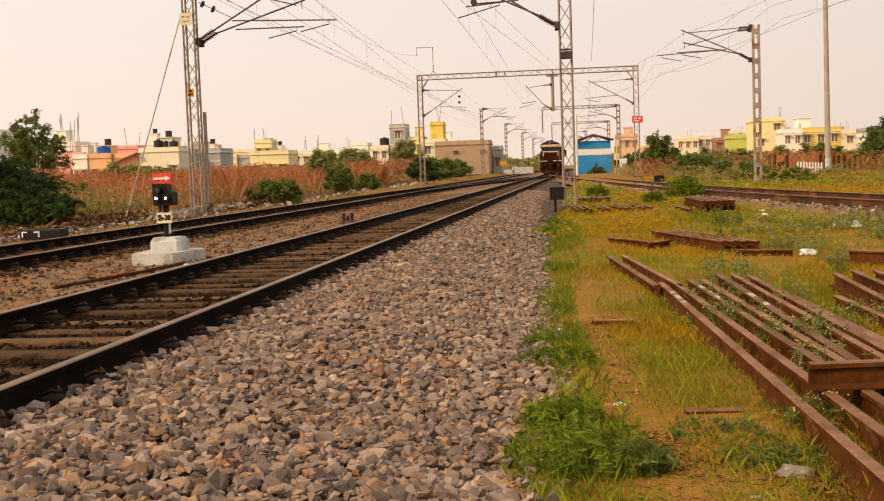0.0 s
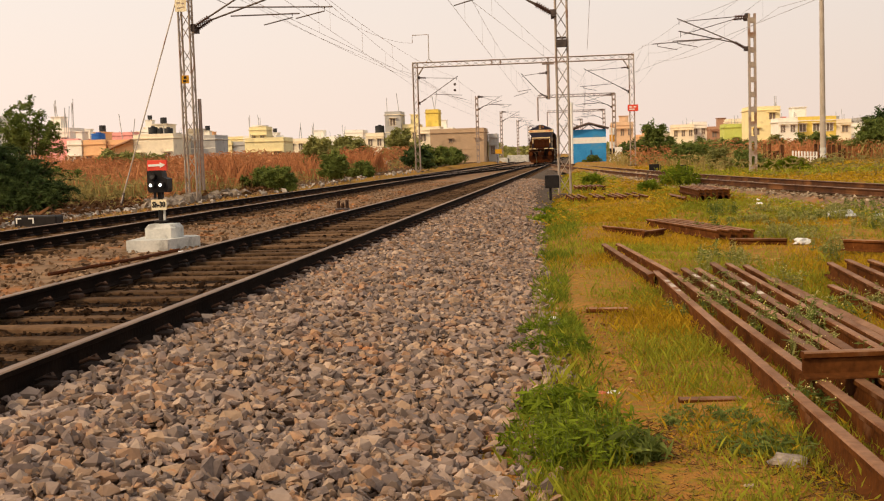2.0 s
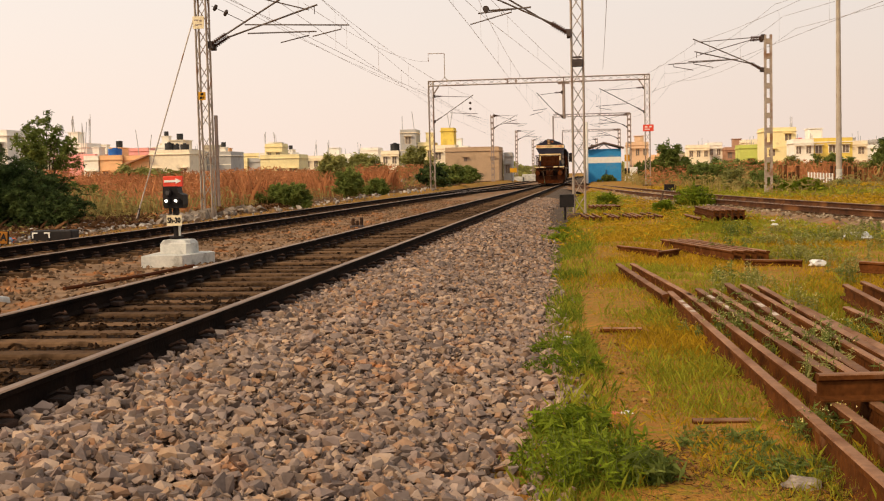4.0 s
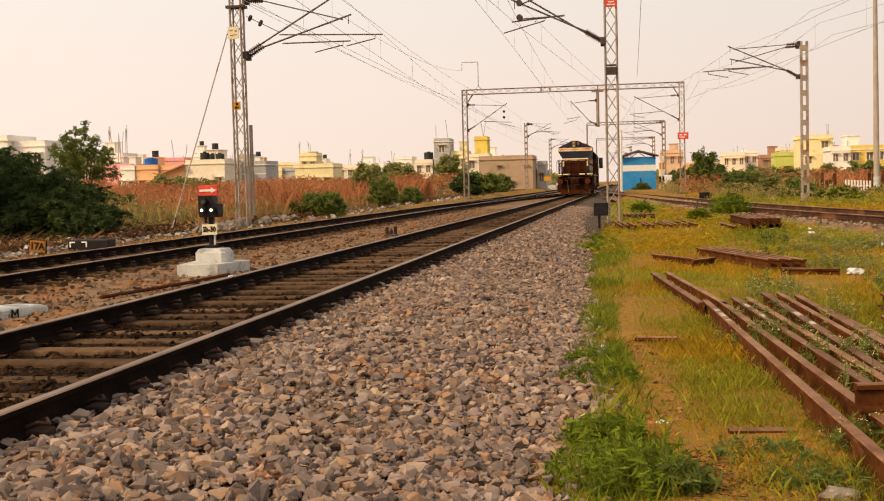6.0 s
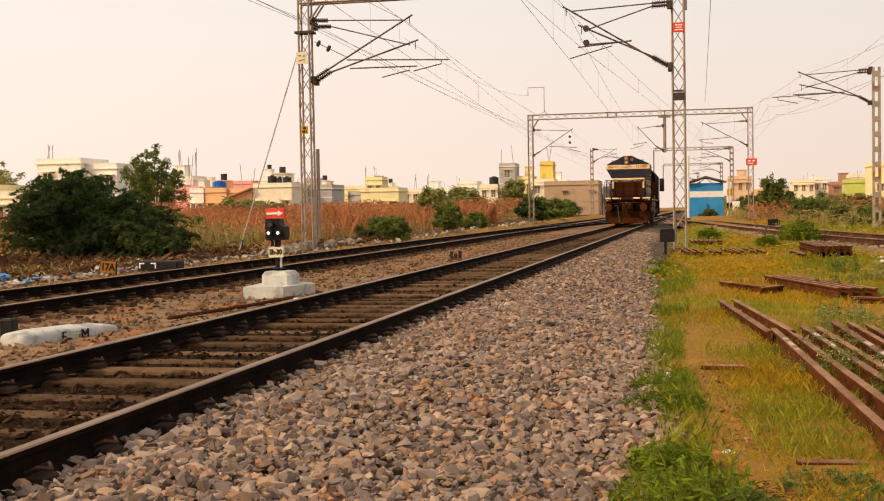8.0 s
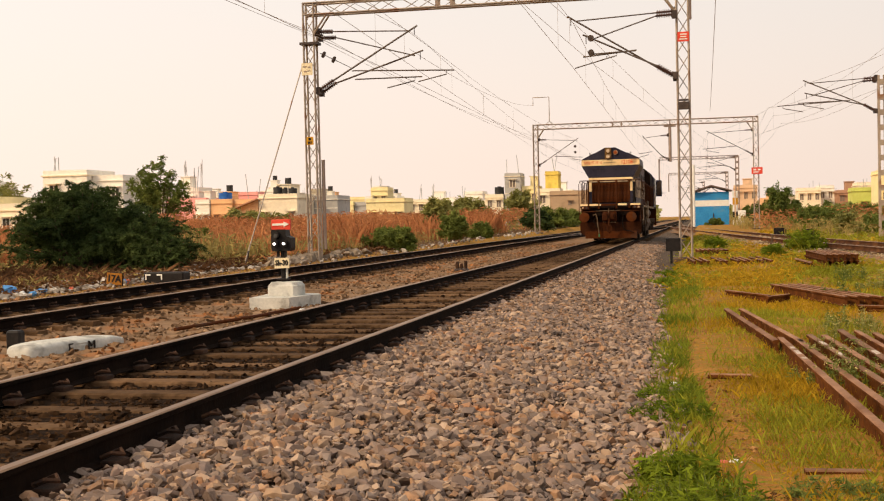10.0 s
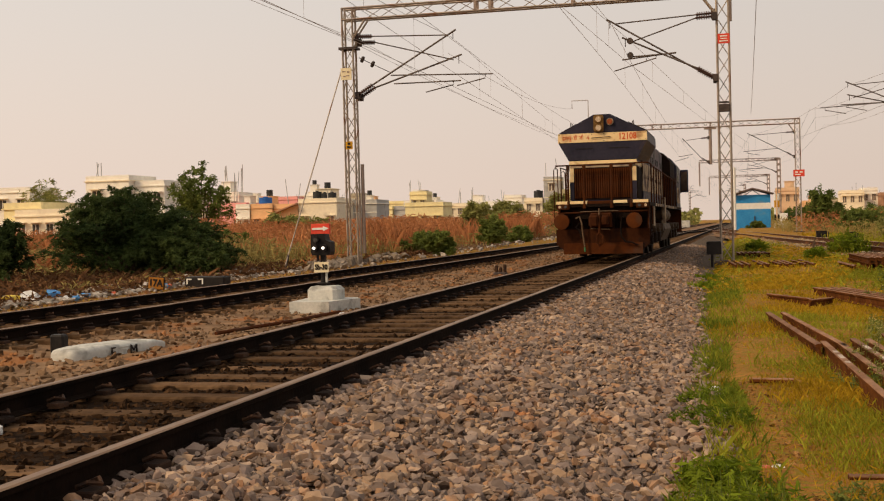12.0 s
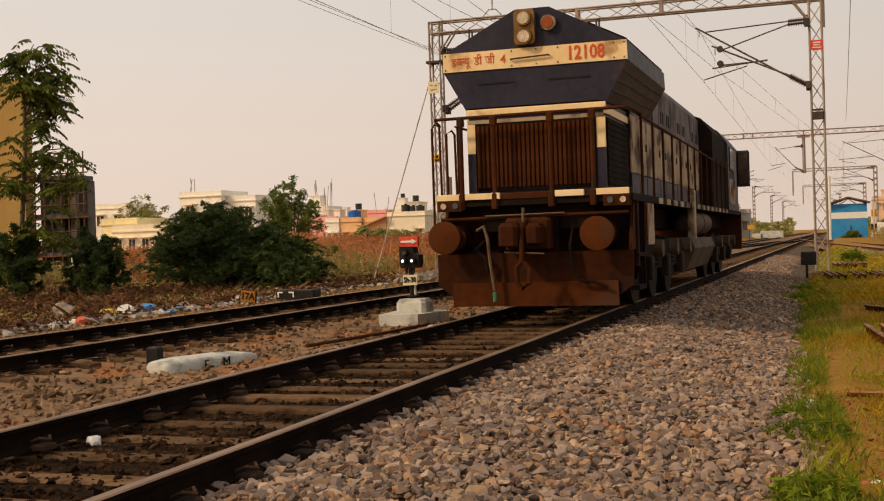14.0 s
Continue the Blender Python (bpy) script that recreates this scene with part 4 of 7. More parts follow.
def lattice(g, p, q, w, d, bays, chord=0.036, lace=0.014, up=(0, 0, 1)):
    """Four chords from p to q with zigzag lacing; w and d are its widths across."""
    p, q = Vector(p), Vector(q)
    ax = (q - p).normalized()
    a = Vector((1, 0, 0)) if abs(ax.z) > 0.5 else Vector((0, 0, 1))
    b = ax.cross(a).normalized()
    cs = [(i * w / 2, j * d / 2) for i, j in ((-1, -1), (1, -1), (1, 1), (-1, 1))]
    at = lambda t, c: p + (q - p) * t + a * c[0] + b * c[1]
    for c in cs:
        g.tube([at(0, c), at(1, c)], chord, 4)
    for f in range(4):
        c0, c1 = cs[f], cs[(f + 1) % 4]
        for k in range(bays):
            u, v = (c0, c1) if k % 2 else (c1, c0)
            g.tube([at(k / bays, u), at((k + 1) / bays, v)], lace, 4, caps=False)


def insulator(g, p, q, r=0.075, n=7):
    """A ribbed porcelain rod, turned in one piece."""
    p, q = Vector(p), Vector(q)
    d = q - p
    u = d.cross(Vector((0.3, 0.9, 0.1))).normalized()
    w = d.cross(u).normalized()
    rings = [(0.0, 0.45 * r)]
    for k in range(n):
        rings += [((k + 0.27) / n, 0.45 * r), ((k + 0.31) / n, r), ((k + 0.69) / n, r), ((k + 0.73) / n, 0.45 * r)]
    rings.append((1.0, 0.45 * r))
    vs = [tuple(p + d * t + (u * math.cos(a * math.pi / 4) + w * math.sin(a * math.pi / 4)) * s) for t, s in rings for a in range(8)]
    fs = [(k * 8 + a, k * 8 + (a + 1) % 8, k * 8 + 8 + (a + 1) % 8, k * 8 + 8 + a) for k in range(len(rings) - 1) for a in range(8)]
    m = len(rings) * 8
    g.add(vs, fs + [tuple(range(7, -1, -1)), tuple(range(m - 8, m))])


def cantilever(parent, base_x, y, s, top, low, reach, drop=0.0, discs=False, reg=0.0, reg_z=0.52):
    """A bracket from the mast at base_x towards s: top stay, raking tube, registration arm, steady arm, insulators."""
    br = new("cantilever")
    br.parent = parent
    tagged(br, "tubular cantilever bracket with ribbed insulators")
    B = lambda f, h: (base_x + s * f, y, h)
    tip = reach
    reg = reg or tip + 0.3
    part("top_stay", Geo().tube([B(0.62, top - 0.02), B(tip - 0.28, top - 0.14 - drop)], 0.022, 6), M_TUBE, br)
    part("raking_tube", Geo().tube([B(0.58, low + 0.32), B(tip, top + 0.02 - drop)], 0.030, 6), M_TUBE, br)
    part("registration_arm", Geo().tube([B(1.25, low + reg_z + 0.14 - drop * 0.2), B(reg, low + reg_z)], 0.024, 6), M_TUBE, br)
    part("steady_arm", Geo().tube([B(reg - 0.25, low + reg_z - 0.01), B(reg - 0.25, low + reg_z - 0.12), B(reg - 1.2, low + reg_z - 0.32)] if reg > 3.5 else [B(reg - 0.75, low + reg_z), B(reg - 0.75, low + reg_z - 0.08), B(reg + 0.26, low + reg_z - 0.34)], 0.020, 6), M_TUBE, br)
    part("wire_clamp", Geo().tube([B(tip - 0.1, top - 0.03 - drop), B(tip - 0.1, top - 0.28 - drop)], 0.014, 5), M_IRON, br)
    g = Geo()
    insulator(g, B(0.12, top), B(0.62, top - 0.02))
    part("insulator", g, M_INSUL, br, "brown ribbed porcelain insulator")
    g = Geo()
    insulator(g, B(0.14, low + 0.06), B(0.60, low + 0.34))
    part("insulator", g, M_INSUL, br, "brown ribbed porcelain insulator")
    part("bracket", Geo().box(base_x + s * 0.06, y, top - 0.12, 0.16, 0.2, 0.24), M_IRON, br)
    part("bracket", Geo().box(base_x + s * 0.06, y, low - 0.1, 0.16, 0.2, 0.22), M_IRON, br)
    if discs:
        for z in (top - 0.6, top - 1.05):
            part("balance_disc", disc(Geo(), base_x + s * (tip - 0.25), y - 0.05, y + 0.05, z, 0.10, 14), M_IRON, br)
    return br


def sign_plate(parent, name, x, y, z, w, h, m, label, bars=None, bar_mat=None):
    ob = part(name, Geo().box(x, y, z - h / 2, w, 0.02, h, c=0.0), m, parent, label)
    if bars:
        for bx, bz, bw, bh in bars:
            part("writing", Geo().box(x + bx * w, y - 0.014, z + bz * h - bh * h / 2, bw * w, 0.006, bh * h), bar_mat or M_WHITE, ob, "unreadable line of writing")
    return ob


def portal(y, xl, xr, top, base_l, base_r, beam, label):
    po = thing("overhead_line_portal", label, "portal gantry", group="overhead line supports")
    for x, b in ((xl, base_l), (xr, base_r)):
        g = Geo()
        lattice(g, (x, y, b), (x, y, top), 0.36, 0.32, 15)
        part("column", g, M_GALV, po, "lattice steel column")
        part("foundation", Geo().box(x, y, b - 0.45, 0.8, 0.8, 0.47, c=0.05), M_TANK, po, "concrete footing")
    g = Geo()
    lattice(g, (xl - 0.18, y, top - beam / 2), (xr + 0.18, y, top - beam / 2), beam - 0.06, 0.34, int((xr - xl) / 0.62), 0.034, 0.013)
    part("beam", g, M_GALV, po, "lattice steel cross beam")
    for x, s in ((xl, 1), (xr, -1)):
        part("knee_brace", Geo().tube([(x + s * 0.18, y - 0.15, top - 1.05), (x + s * 0.62, y - 0.15, top - beam)], 0.035, 4).tube([(x + s * 0.18, y + 0.15, top - 1.05), (x + s * 0.62, y + 0.15, top - beam)], 0.035, 4), M_GALV, po)
    for f in (0.36, 0.40, 0.62):
        for dy in (-0.19, 0.19):
            part("splice_plate", Geo().box(xl + (xr - xl) * f, y + dy, top - beam, 0.09, 0.02, beam), M_GALV_FAR, po)
    return po


p1 = portal(38.0, -12.60, -0.42, 8.42, -0.2, -0.26, 0.44, "weathered lattice steel portal spanning the two main tracks")
cantilever(p1, -12.42, 38.0, 1, 7.45, 5.48, 3.5, reg=4.7, reg_z=0.48)
cantilever(p1, -12.42, 38.35, 1, 7.30, 5.44, 3.6, drop=0.62, reg=3.55, reg_z=0.40)
cantilever(p1, -0.60, 38.0, -1, 7.45, 5.38, 3.4, reg=2.93, reg_z=0.78)
cantilever(p1, -0.60, 37.7, -1, 7.30, 5.40, 2.9, drop=0.5, discs=True, reg=2.6, reg_z=0.80)
sign_plate(p1, "mast_plate", -12.66, 37.78, 6.20, 0.38, 0.40, M_CREAMSIGN, "square cream mast plate with faded marks", [(-0.2, 0.2, 0.3, 0.1), (0.2, 0.15, 0.2, 0.12), (-0.15, -0.2, 0.25, 0.1), (0.15, -0.15, 0.3, 0.08)], M_GALV_FAR)
sign_plate(p1, "kilometre_plate", -12.62, 37.78, 3.82, 0.24, 0.26, M_YELLOW, "small yellow plate with black figures", [(0, 0.22, 0.4, 0.3), (-0.1, -0.22, 0.4, 0.3), (0.25, -0.2, 0.12, 0.3)], M_BLACK)
sign_plate(p1, "caution_plate", -0.40, 37.78, 6.61, 0.36, 0.30, M_RED, "red caution plate with pale writing", [(0, 0.25, 0.6, 0.12), (0, 0.0, 0.5, 0.10), (0, -0.25, 0.7, 0.12)])
part("mast_box", Geo().box(-0.42, 37.72, 4.35, 0.34, 0.12, 0.24, c=0.02).box(-0.42, 37.72, 4.62, 0.3, 0.14, 0.05), M_IRON, p1, "dark iron box clamped to the column")
part("cap_plate", Geo().box(-12.60, 38, 7.02, 0.62, 0.42, 0.08), M_IRON, p1)
part("counterweight_tube", Geo().tube([(-12.33, 38.25, 0.2), (-12.33, 38.25, 3.2)], 0.06, 10), M_GALV_FAR, p1, "grey balance-weight tube beside the column")
part("earth_pipe", Geo().tube([(-0.2, 38.2, 7.2), (-0.2, 38.2, 8.6)], 0.06, 8), M_GALV_FAR, p1)
part("tension_insulator", Geo().tube([(-12.3, 38.1, 6.76), (-11.2, 38.1, 6.2)], 0.012, 5).tube([(-12.2, 38.1, 6.71), (-12.15, 38.1, 6.685)], 0.11, 12).tube([(-11.85, 38.1, 6.53), (-11.80, 38.1, 6.505)], 0.11, 12), M_IRON, p1)
for k, (x, dx) in enumerate(((-10.6, 0.0), )):
    part("top_bracket", Geo().tube([(x - 0.35, 38, 8.42), (x - 0.12, 38, 8.66), (x + 0.12, 38, 8.66), (x + 0.35, 38, 8.42)], 0.02, 5).tube([(x, 38, 8.66), (x, 38, 9.6)], 0.025, 5), M_GALV, p1)

p2 = portal(92.0, -12.35, 4.20, 8.40, 0.0, 0.0, 0.42, "weathered lattice steel portal over three tracks farther along")
cantilever(p2, -12.15, 92.0, 1, 7.22, 5.25, 3.1, discs=True)
cantilever(p2, 4.02, 92.0, -1, 7.40, 5.55, 3.4)
part("drop_post", Geo().tube([(-2.1, 92, 8.0), (-2.1, 92, 5.2)], 0.12, 8).box(-2.1, 92, 7.85, 0.9, 0.3, 0.14), M_GALV_FAR, p2, "drop post hanging from the beam")
cantilever(p2, -2.16, 92.0, -1, 7.22, 5.35, 2.0)
part("top_bracket", Geo().tube([(-11.5, 92, 8.4), (-11.25, 92, 8.65), (-11.25, 92, 10.5), (-12.5, 92, 10.5), (-12.5, 92, 9.9)], 0.035, 5).tube([(-11.0, 92, 8.4), (-11.25, 92, 8.65)], 0.03, 5), M_GALV, p2)
sign_plate(p2, "caution_plate", 4.25, 91.75, 4.32, 0.80, 0.50, M_RED, "red caution board with pale writing", [(-0.2, 0.15, 0.25, 0.2), (0.2, 0.15, 0.25, 0.2), (-0.1, -0.2, 0.5, 0.15)])


def girder_mast(x, y, base, top, arm, s, label, w=0.30, m=M_GALV):
    """A mast of two channels tied by batten plates."""
    ma = thing("overhead_line_mast", label, "mast", group="overhead line supports")
    for k in (-1, 1):
        part("channel", Geo().box(x + k * w * 0.36, y, base, w * 0.28, 0.22, top - base), m, ma)
    z, n = base + 0.2, 0
    while z < top:
        for dy in (-0.1, 0.1):
            part("batten", Geo().box(x, y + dy, z, w * 0.5, 0.02, 0.26), m, ma)
        z += 0.72
    part("footing", Geo().box(x, y, base - 0.4, 0.8, 0.8, 0.45, c=0.05), M_WHITEWASH, ma)
    if arm:
        cantilever(ma, x + s * w / 2, y, s, top - 0.1, top - 1.7, arm, reg=arm + 1.2, reg_z=0.42)
        cantilever(ma, x + s * w / 2, y + 0.4, s, top - 0.18, top - 1.66, arm - 0.1, drop=0.5)
    return ma


girder_mast(8.58, 60.0, -0.3, 7.55, 3.4, -1, "grey battened steel mast beside the siding with a cantilever bracket", 0.38)
girder_mast(-12.45, 150.0, 0.0, 8.6, 3.0, 1, "distant steel mast beside the second track", 0.4, M_GALV_FAR)
girder_mast(-12.9, 205.0, 0.0, 8.6, 3.0, 1, "distant steel mast beside the second track", 0.45, M_GALV_FAR)
girder_mast(-12.9, 262.0, 0.0, 8.6, 3.0, 1, "distant steel mast beside the second track", 0.5, M_GALV_FAR)
girder_mast(-12.9, 320.0, 0.0, 8.6, 3.0, 1, "distant steel mast beside the second track", 0.5, M_GALV_FAR)
girder_mast(4.6, 150.0, 0.0, 8.3, 3.4, -1, "distant steel mast near the hut", 0.5, M_GALV_FAR)
girder_mast(4.6, 205.0, 0.0, 8.4, 3.4, -1, "distant steel mast near the hut", 0.5, M_GALV_FAR)
girder_mast(1.0, 262.0, 0.0, 8.4, 3.4, -1, "distant steel mast beside the main line", 0.5, M_GALV_FAR)
girder_mast(0.2, 320.0, 0.0, 8.4, 3.0, -1, "distant steel mast beside the main line", 0.5, M_GALV_FAR)
for y, xl, xr in ((150.0, -4.8, 4.6), (205.0, -5.0, 4.6)):
    po = thing("overhead_line_boom", "thin steel boom between distant masts", "boom", group="overhead line supports")
    g = Geo()
    lattice(g, (xl, y, 8.2), (xr, y, 8.2), 0.3, 0.3, 14, 0.04, 0.015)
    part("beam", g, M_GALV_FAR, po)
    part("leg", Geo().tube([(xl, y, 8.2), (xl, y, 5.2)], 0.1, 6), M_GALV_FAR, po)


def span(g, x0, y0, z0, x1, y1, z1, sag, r=0.011, n=14):
    g.tube([(x0 + (x1 - x0) * t, y0 + (y1 - y0) * t, z0 + (z1 - z0) * t - 4 * sag * t * (1 - t)) for t in [i / n for i in range(n + 1)]], r, 4, caps=False)


def overhead(name, label, xs, ys, contact, messenger, sag):
    """Messenger wire, contact wire and droppers over one track."""
    th = thing(name, label, "overhead wire", group="overhead wires")
    pm, pc, gd = [], [], Geo()
    for (xa, ya), (xb, yb) in zip(zip(xs, ys), zip(xs[1:], ys[1:])):
        for k in range(12):
            t = k / 12
            x, y = xa + (xb - xa) * t, ya + (yb - ya) * t
            z = messenger - 4 * sag * t * (1 - t)
            pm.append((x, y, z))
            pc.append((x, y, contact))
            if k in (1, 3, 5, 7, 9, 11):
                gd.tube([(x, y, contact), (x, y, z)], 0.0035, 4, caps=False)
    part("messenger_wire", Geo().tube(pm, 0.0075, 4), M_WIRE, th)
    part("contact_wire", Geo().tube(pc, 0.0075, 4), M_WIRE, th)
    tagged(part("dropper", gd, M_WIRE, th), kind="stuff")


SUPPORTS = (-16, 38, 92, 150, 205, 262, 320, 400)
overhead("overhead_wire", "thin copper overhead wires above the near track", [TRACK_1 + d for d in (0.25, 0.06, -0.45, 0.2, -0.2, 0.2, 0, 0)], SUPPORTS, 5.80, 7.25, 0.45)
overhead("overhead_wire", "thin copper overhead wires above the second track", [TRACK_2 + d for d in (-0.2, -0.05, -0.4, 0.2, -0.2, 0.2, 0, 0)], SUPPORTS, 5.65, 7.25, 0.45)
overhead("overhead_wire", "second pair of overhead wires crossing at an overlap", [-6.2, -3.23, 0.7, 0.9, 0.5], (-16, 38, 92, 150, 205), 5.95, 6.70, 0.25)
overhead("overhead_wire", "overhead wires drawn off beside the second track", [-5.6, -8.5, -11.2, -12.0, -12.4], (-16, 38, 92, 150, 205), 5.70, 6.72, 0.25)
overhead("overhead_wire", "overhead wires following the siding", [17.5, 9.5, 5.15, 0.8, -1.8], (-16, 26, 60, 92, 150), 5.72, 7.30, 0.4)
fw = thing("feeder_wire", "slack feeder wires running along the second track", "feeder wire", group="overhead wires")
for xs, zs in (((-13.6, -12.86, -12.75, -12.6), (7.9, 7.49, 7.6, 7.8)), ((-12.9, -12.10, -12.30, -12.4), (7.7, 7.25, 7.1, 7.5))):
    for k, (ya, yb) in enumerate(zip(SUPPORTS[:3], SUPPORTS[1:4])):
        g = Geo()
        span(g, xs[k], ya, zs[k], xs[k + 1], yb, zs[k + 1], 0.30, 0.0075)
        part("wire", g, M_WIRE, fw)
g = Geo()
span(g, -9.2, 38.0, 6.72, -12.5, 92.0, 9.9, 0.5, 0.0075)
part("wire", g, M_WIRE, fw)
fw = thing("feeder_wire", "feeder wires above the siding masts", "feeder wire", group="overhead wires")
for dx, z in ((0.3, 8.4), (0.9, 7.8), (-0.1, 9.0)):
    for (xa, ya), (xb, yb) in zip(((22.0, -10.0), (9.0 + dx, 60.0), (5.2 + dx, 92.0)), ((9.0 + dx, 60.0), (5.2 + dx, 92.0), (4.8, 150.0))):
        g = Geo()
        span(g, xa, ya, z, xb, yb, z, 0.7, 0.0085)
        part("wire", g, M_WIRE, fw)
fw = thing("feeder_wire", "single wire falling to the farther portal", "feeder wire", group="overhead wires")
g = Geo()
span(g, 0.6, 20.0, 9.6, 0.9, 92.0, 8.9, 0.5, 0.012)
part("wire", g, M_WIRE, fw)
gw = thing("guy_wire", "steel stay wire from a portal column to the ground", "guy wire")
part("wire", Geo().tube([(-12.90, 38.0, 6.34), (-13.80, 34.6, -0.2)], 0.022, 6), M_GALV, gw)
part("anchor", Geo().tube([(-13.80, 34.6, -0.3), (-13.74, 34.85, 0.25)], 0.04, 6), M_IRON, gw)

cp = thing("concrete_pole", "tall tapered grey concrete pole behind the siding", "pole")
part("shaft", Geo().tube([(15.9, 80, -0.4), (15.85, 80, 13.5)], 0.20, 12, 0.13), mat("pole_concrete", (0.33, 0.28, 0.22), (0.44, 0.38, 0.31), 2.0, 0.9, 0.2), cp, smooth=True)
part("whitewash_band", Geo().tube([(15.9, 80, -0.3), (15.9, 80, 0.9)], 0.207, 12), M_WHITEWASH, cp)

# ---------------------------------------------------------------- trackside things


def shunt_signal(x, y, size):
    th = thing("shunt_signal", "low black shunting signal with red arrow board on whitewashed base", "railway signal")
    th.location, th.scale = (EYE[0] * (1 - size), EYE[1] * (1 - size), EYE[2] * (1 - size)), (size, size, size)
    g = Geo()
    g.prism([(x - 0.34, y - 0.90), (x + 0.40, y - 0.86), (x + 0.52, y - 0.3), (x + 0.68, y + 0.1), (x + 0.5, y + 0.4), (x - 0.45, y + 0.4)], -0.62, -0.26, axis="z")
    part("footing", g, M_WHITEWASH, th, "broad uneven whitewashed footing")
    part("plinth", Geo().box(x + 0.10, y - 0.15, -0.27, 0.58, 0.55, 0.26, c=0.07), M_WHITEWASH, th, "whitewashed block")
    part("post", Geo().tube([(x, y, -0.02), (x, y, 0.62)], 0.05, 10).box(x, y, 0.02, 0.2, 0.2, 0.03), M_BLACK, th, smooth=True)
    part("post_edge", Geo().tube([(x + 0.07, y - 0.02, 0.02), (x + 0.07, y - 0.02, 0.32)], 0.022, 6), M_WHITEWASH, th)
    hd = part("lamp_head", Geo().prism([(x - 0.17, 0.56), (x + 0.17, 0.56), (x + 0.19, 0.62), (x + 0.19, 0.80), (x + 0.10, 0.84), (x + 0.08, 0.96), (x - 0.19, 0.96), (x - 0.19, 0.62)], y - 0.12, y + 0.14), M_BLACK, th, "black lamp head with two lit white lamps")
    for dx, dz, on in ((-0.10, 0.70, True), (0.08, 0.70, True), (-0.07, 0.85, False)):
        part("hood", disc(Geo(), x + dx, y - 0.20, y - 0.10, dz, 0.062, 16), M_BLACK, hd)
        part("lens", disc(Geo(), x + dx, y - 0.212, y - 0.19, dz - 0.006, 0.026 if on else 0.04, 16), M_LAMP_WHITE if on else M_GLASS, hd, "lit white lens" if on else "dark lens")
    bd = part("route_board", Geo().box(x - 0.01, y - 0.05, 0.955, 0.37, 0.06, 0.19, c=0.01), M_RED, th, "red board with a white arrow pointing to one side")
    a = Geo().prism([(x - 0.17, 1.03), (x + 0.05, 1.035), (x + 0.05, 1.005), (x + 0.155, 1.055), (x + 0.05, 1.105), (x + 0.05, 1.075), (x - 0.17, 1.07)], y - 0.092, y - 0.082)
    part("arrow", a, M_WHITE, bd)
    bd = part("number_plate", Geo().box(x + 0.0, y - 0.09, 0.24, 0.28, 0.03, 0.19, c=0.0), M_CREAMSIGN, th, "cream plate with black lettering")
    words("lettering", "Sh-30", 0.135, M_BLACK, bd, pose(x, y - 0.112, 0.335) @ FRONT, 0.002, squeeze=0.80, bold=0.006)
    for dx in (-0.08, 0.06):
        part("bracket", Geo().box(x + dx, y - 0.05, 0.45, 0.04, 0.05, 0.14), M_BLACK, th)


shunt_signal(-7.59, 21.0, 0.867)
th = thing("points_board", "yellow board with black figures standing in litter", "sign board")
bd = part("board", Geo().box(-12.62, 24.0, -0.19, 0.36, 0.03, 0.26, c=0.0), M_ORANGE, th, "faded orange-yellow enamel board")
part("rim", Geo().box(-12.62, 24.02, -0.205, 0.40, 0.02, 0.29), M_BLACK, th)
part("stake", Geo().tube([(-12.62, 24.05, -0.5), (-12.62, 24.05, 0.0)], 0.03, 6), M_IRON, th)
words("lettering", "17A", 0.21, M_BLACK, bd, pose(-12.62, 23.98, -0.06) @ FRONT, 0.002, squeeze=0.95, bold=0.008)
for ob in th.children:
    ob.matrix_basis = pose(-12.62, 24.0, -0.2) @ pose(0, 0, 0, 0, 5, 0) @ pose(12.62, -24.0, 0.2) @ ob.matrix_basis

th = thing("fouling_mark", "long whitewashed fouling-mark slab lying in ballast", "marker slab")
bm = bmesh.new()
bmesh.ops.create_icosphere(bm, subdivisions=4, radius=1.0)
for v in bm.verts:
    k = 0.30 * (abs(v.co.y) ** 3)
    v.co.x = math.copysign(abs(v.co.x) ** 0.45, v.co.x) * (0.20 - 0.05 * v.co.y)
    v.co.z = math.copysign(abs(v.co.z) ** 0.45, v.co.z) * (0.115 - 0.03 * v.co.y)
    v.co.y = math.copysign(abs(v.co.y) ** 0.55, v.co.y) * 0.79
    v.co.x += 0.012 * noise.noise(v.co * 7)
    v.co.z += 0.012 * noise.noise(v.co * 6)
me = bpy.data.meshes.new("slab")
bm.to_mesh(me)
bm.free()
me.materials.append(M_WHITEWASH)
sl = part("slab", me, M_WHITEWASH, th, smooth=True, at=pose(-6.735, 11.77, -0.255, 0, 0, -13))
for ch, yy in (("F", -0.24), ("M", 0.10)):
    words("lettering", ch, 0.17, M_BLACK, th, pose(-6.735, 11.77, -0.255, 0, 0, -13) @ pose(0.222 - 0.05 * yy, yy, 0.02, 90, 0, 90), 0.006)
th = thing("iron_block", "black iron block between the tracks", "iron block")
part("block", Geo().box(-7.22, 11.5, -0.30, 0.17, 0.12, 0.27, c=0.02), M_BLACK, th)

th = thing("point_machine", "low black point-machine box with white corner marks", "point machine")
part("case", Geo().box(-12.12, 25.6, -0.30, 1.0, 0.4, 0.31, c=0.03), M_BLACK, th)
for x, k in ((-12.56, 1), (-12.14, -1)):
    part("corner_mark", Geo().prism([(x, -0.16), (x + 0.03 * k, -0.16), (x + 0.03 * k, -0.06), (x + 0.13 * k, -0.06), (x + 0.13 * k, -0.03), (x, -0.03)], 25.385, 25.395), M_WHITE, th)

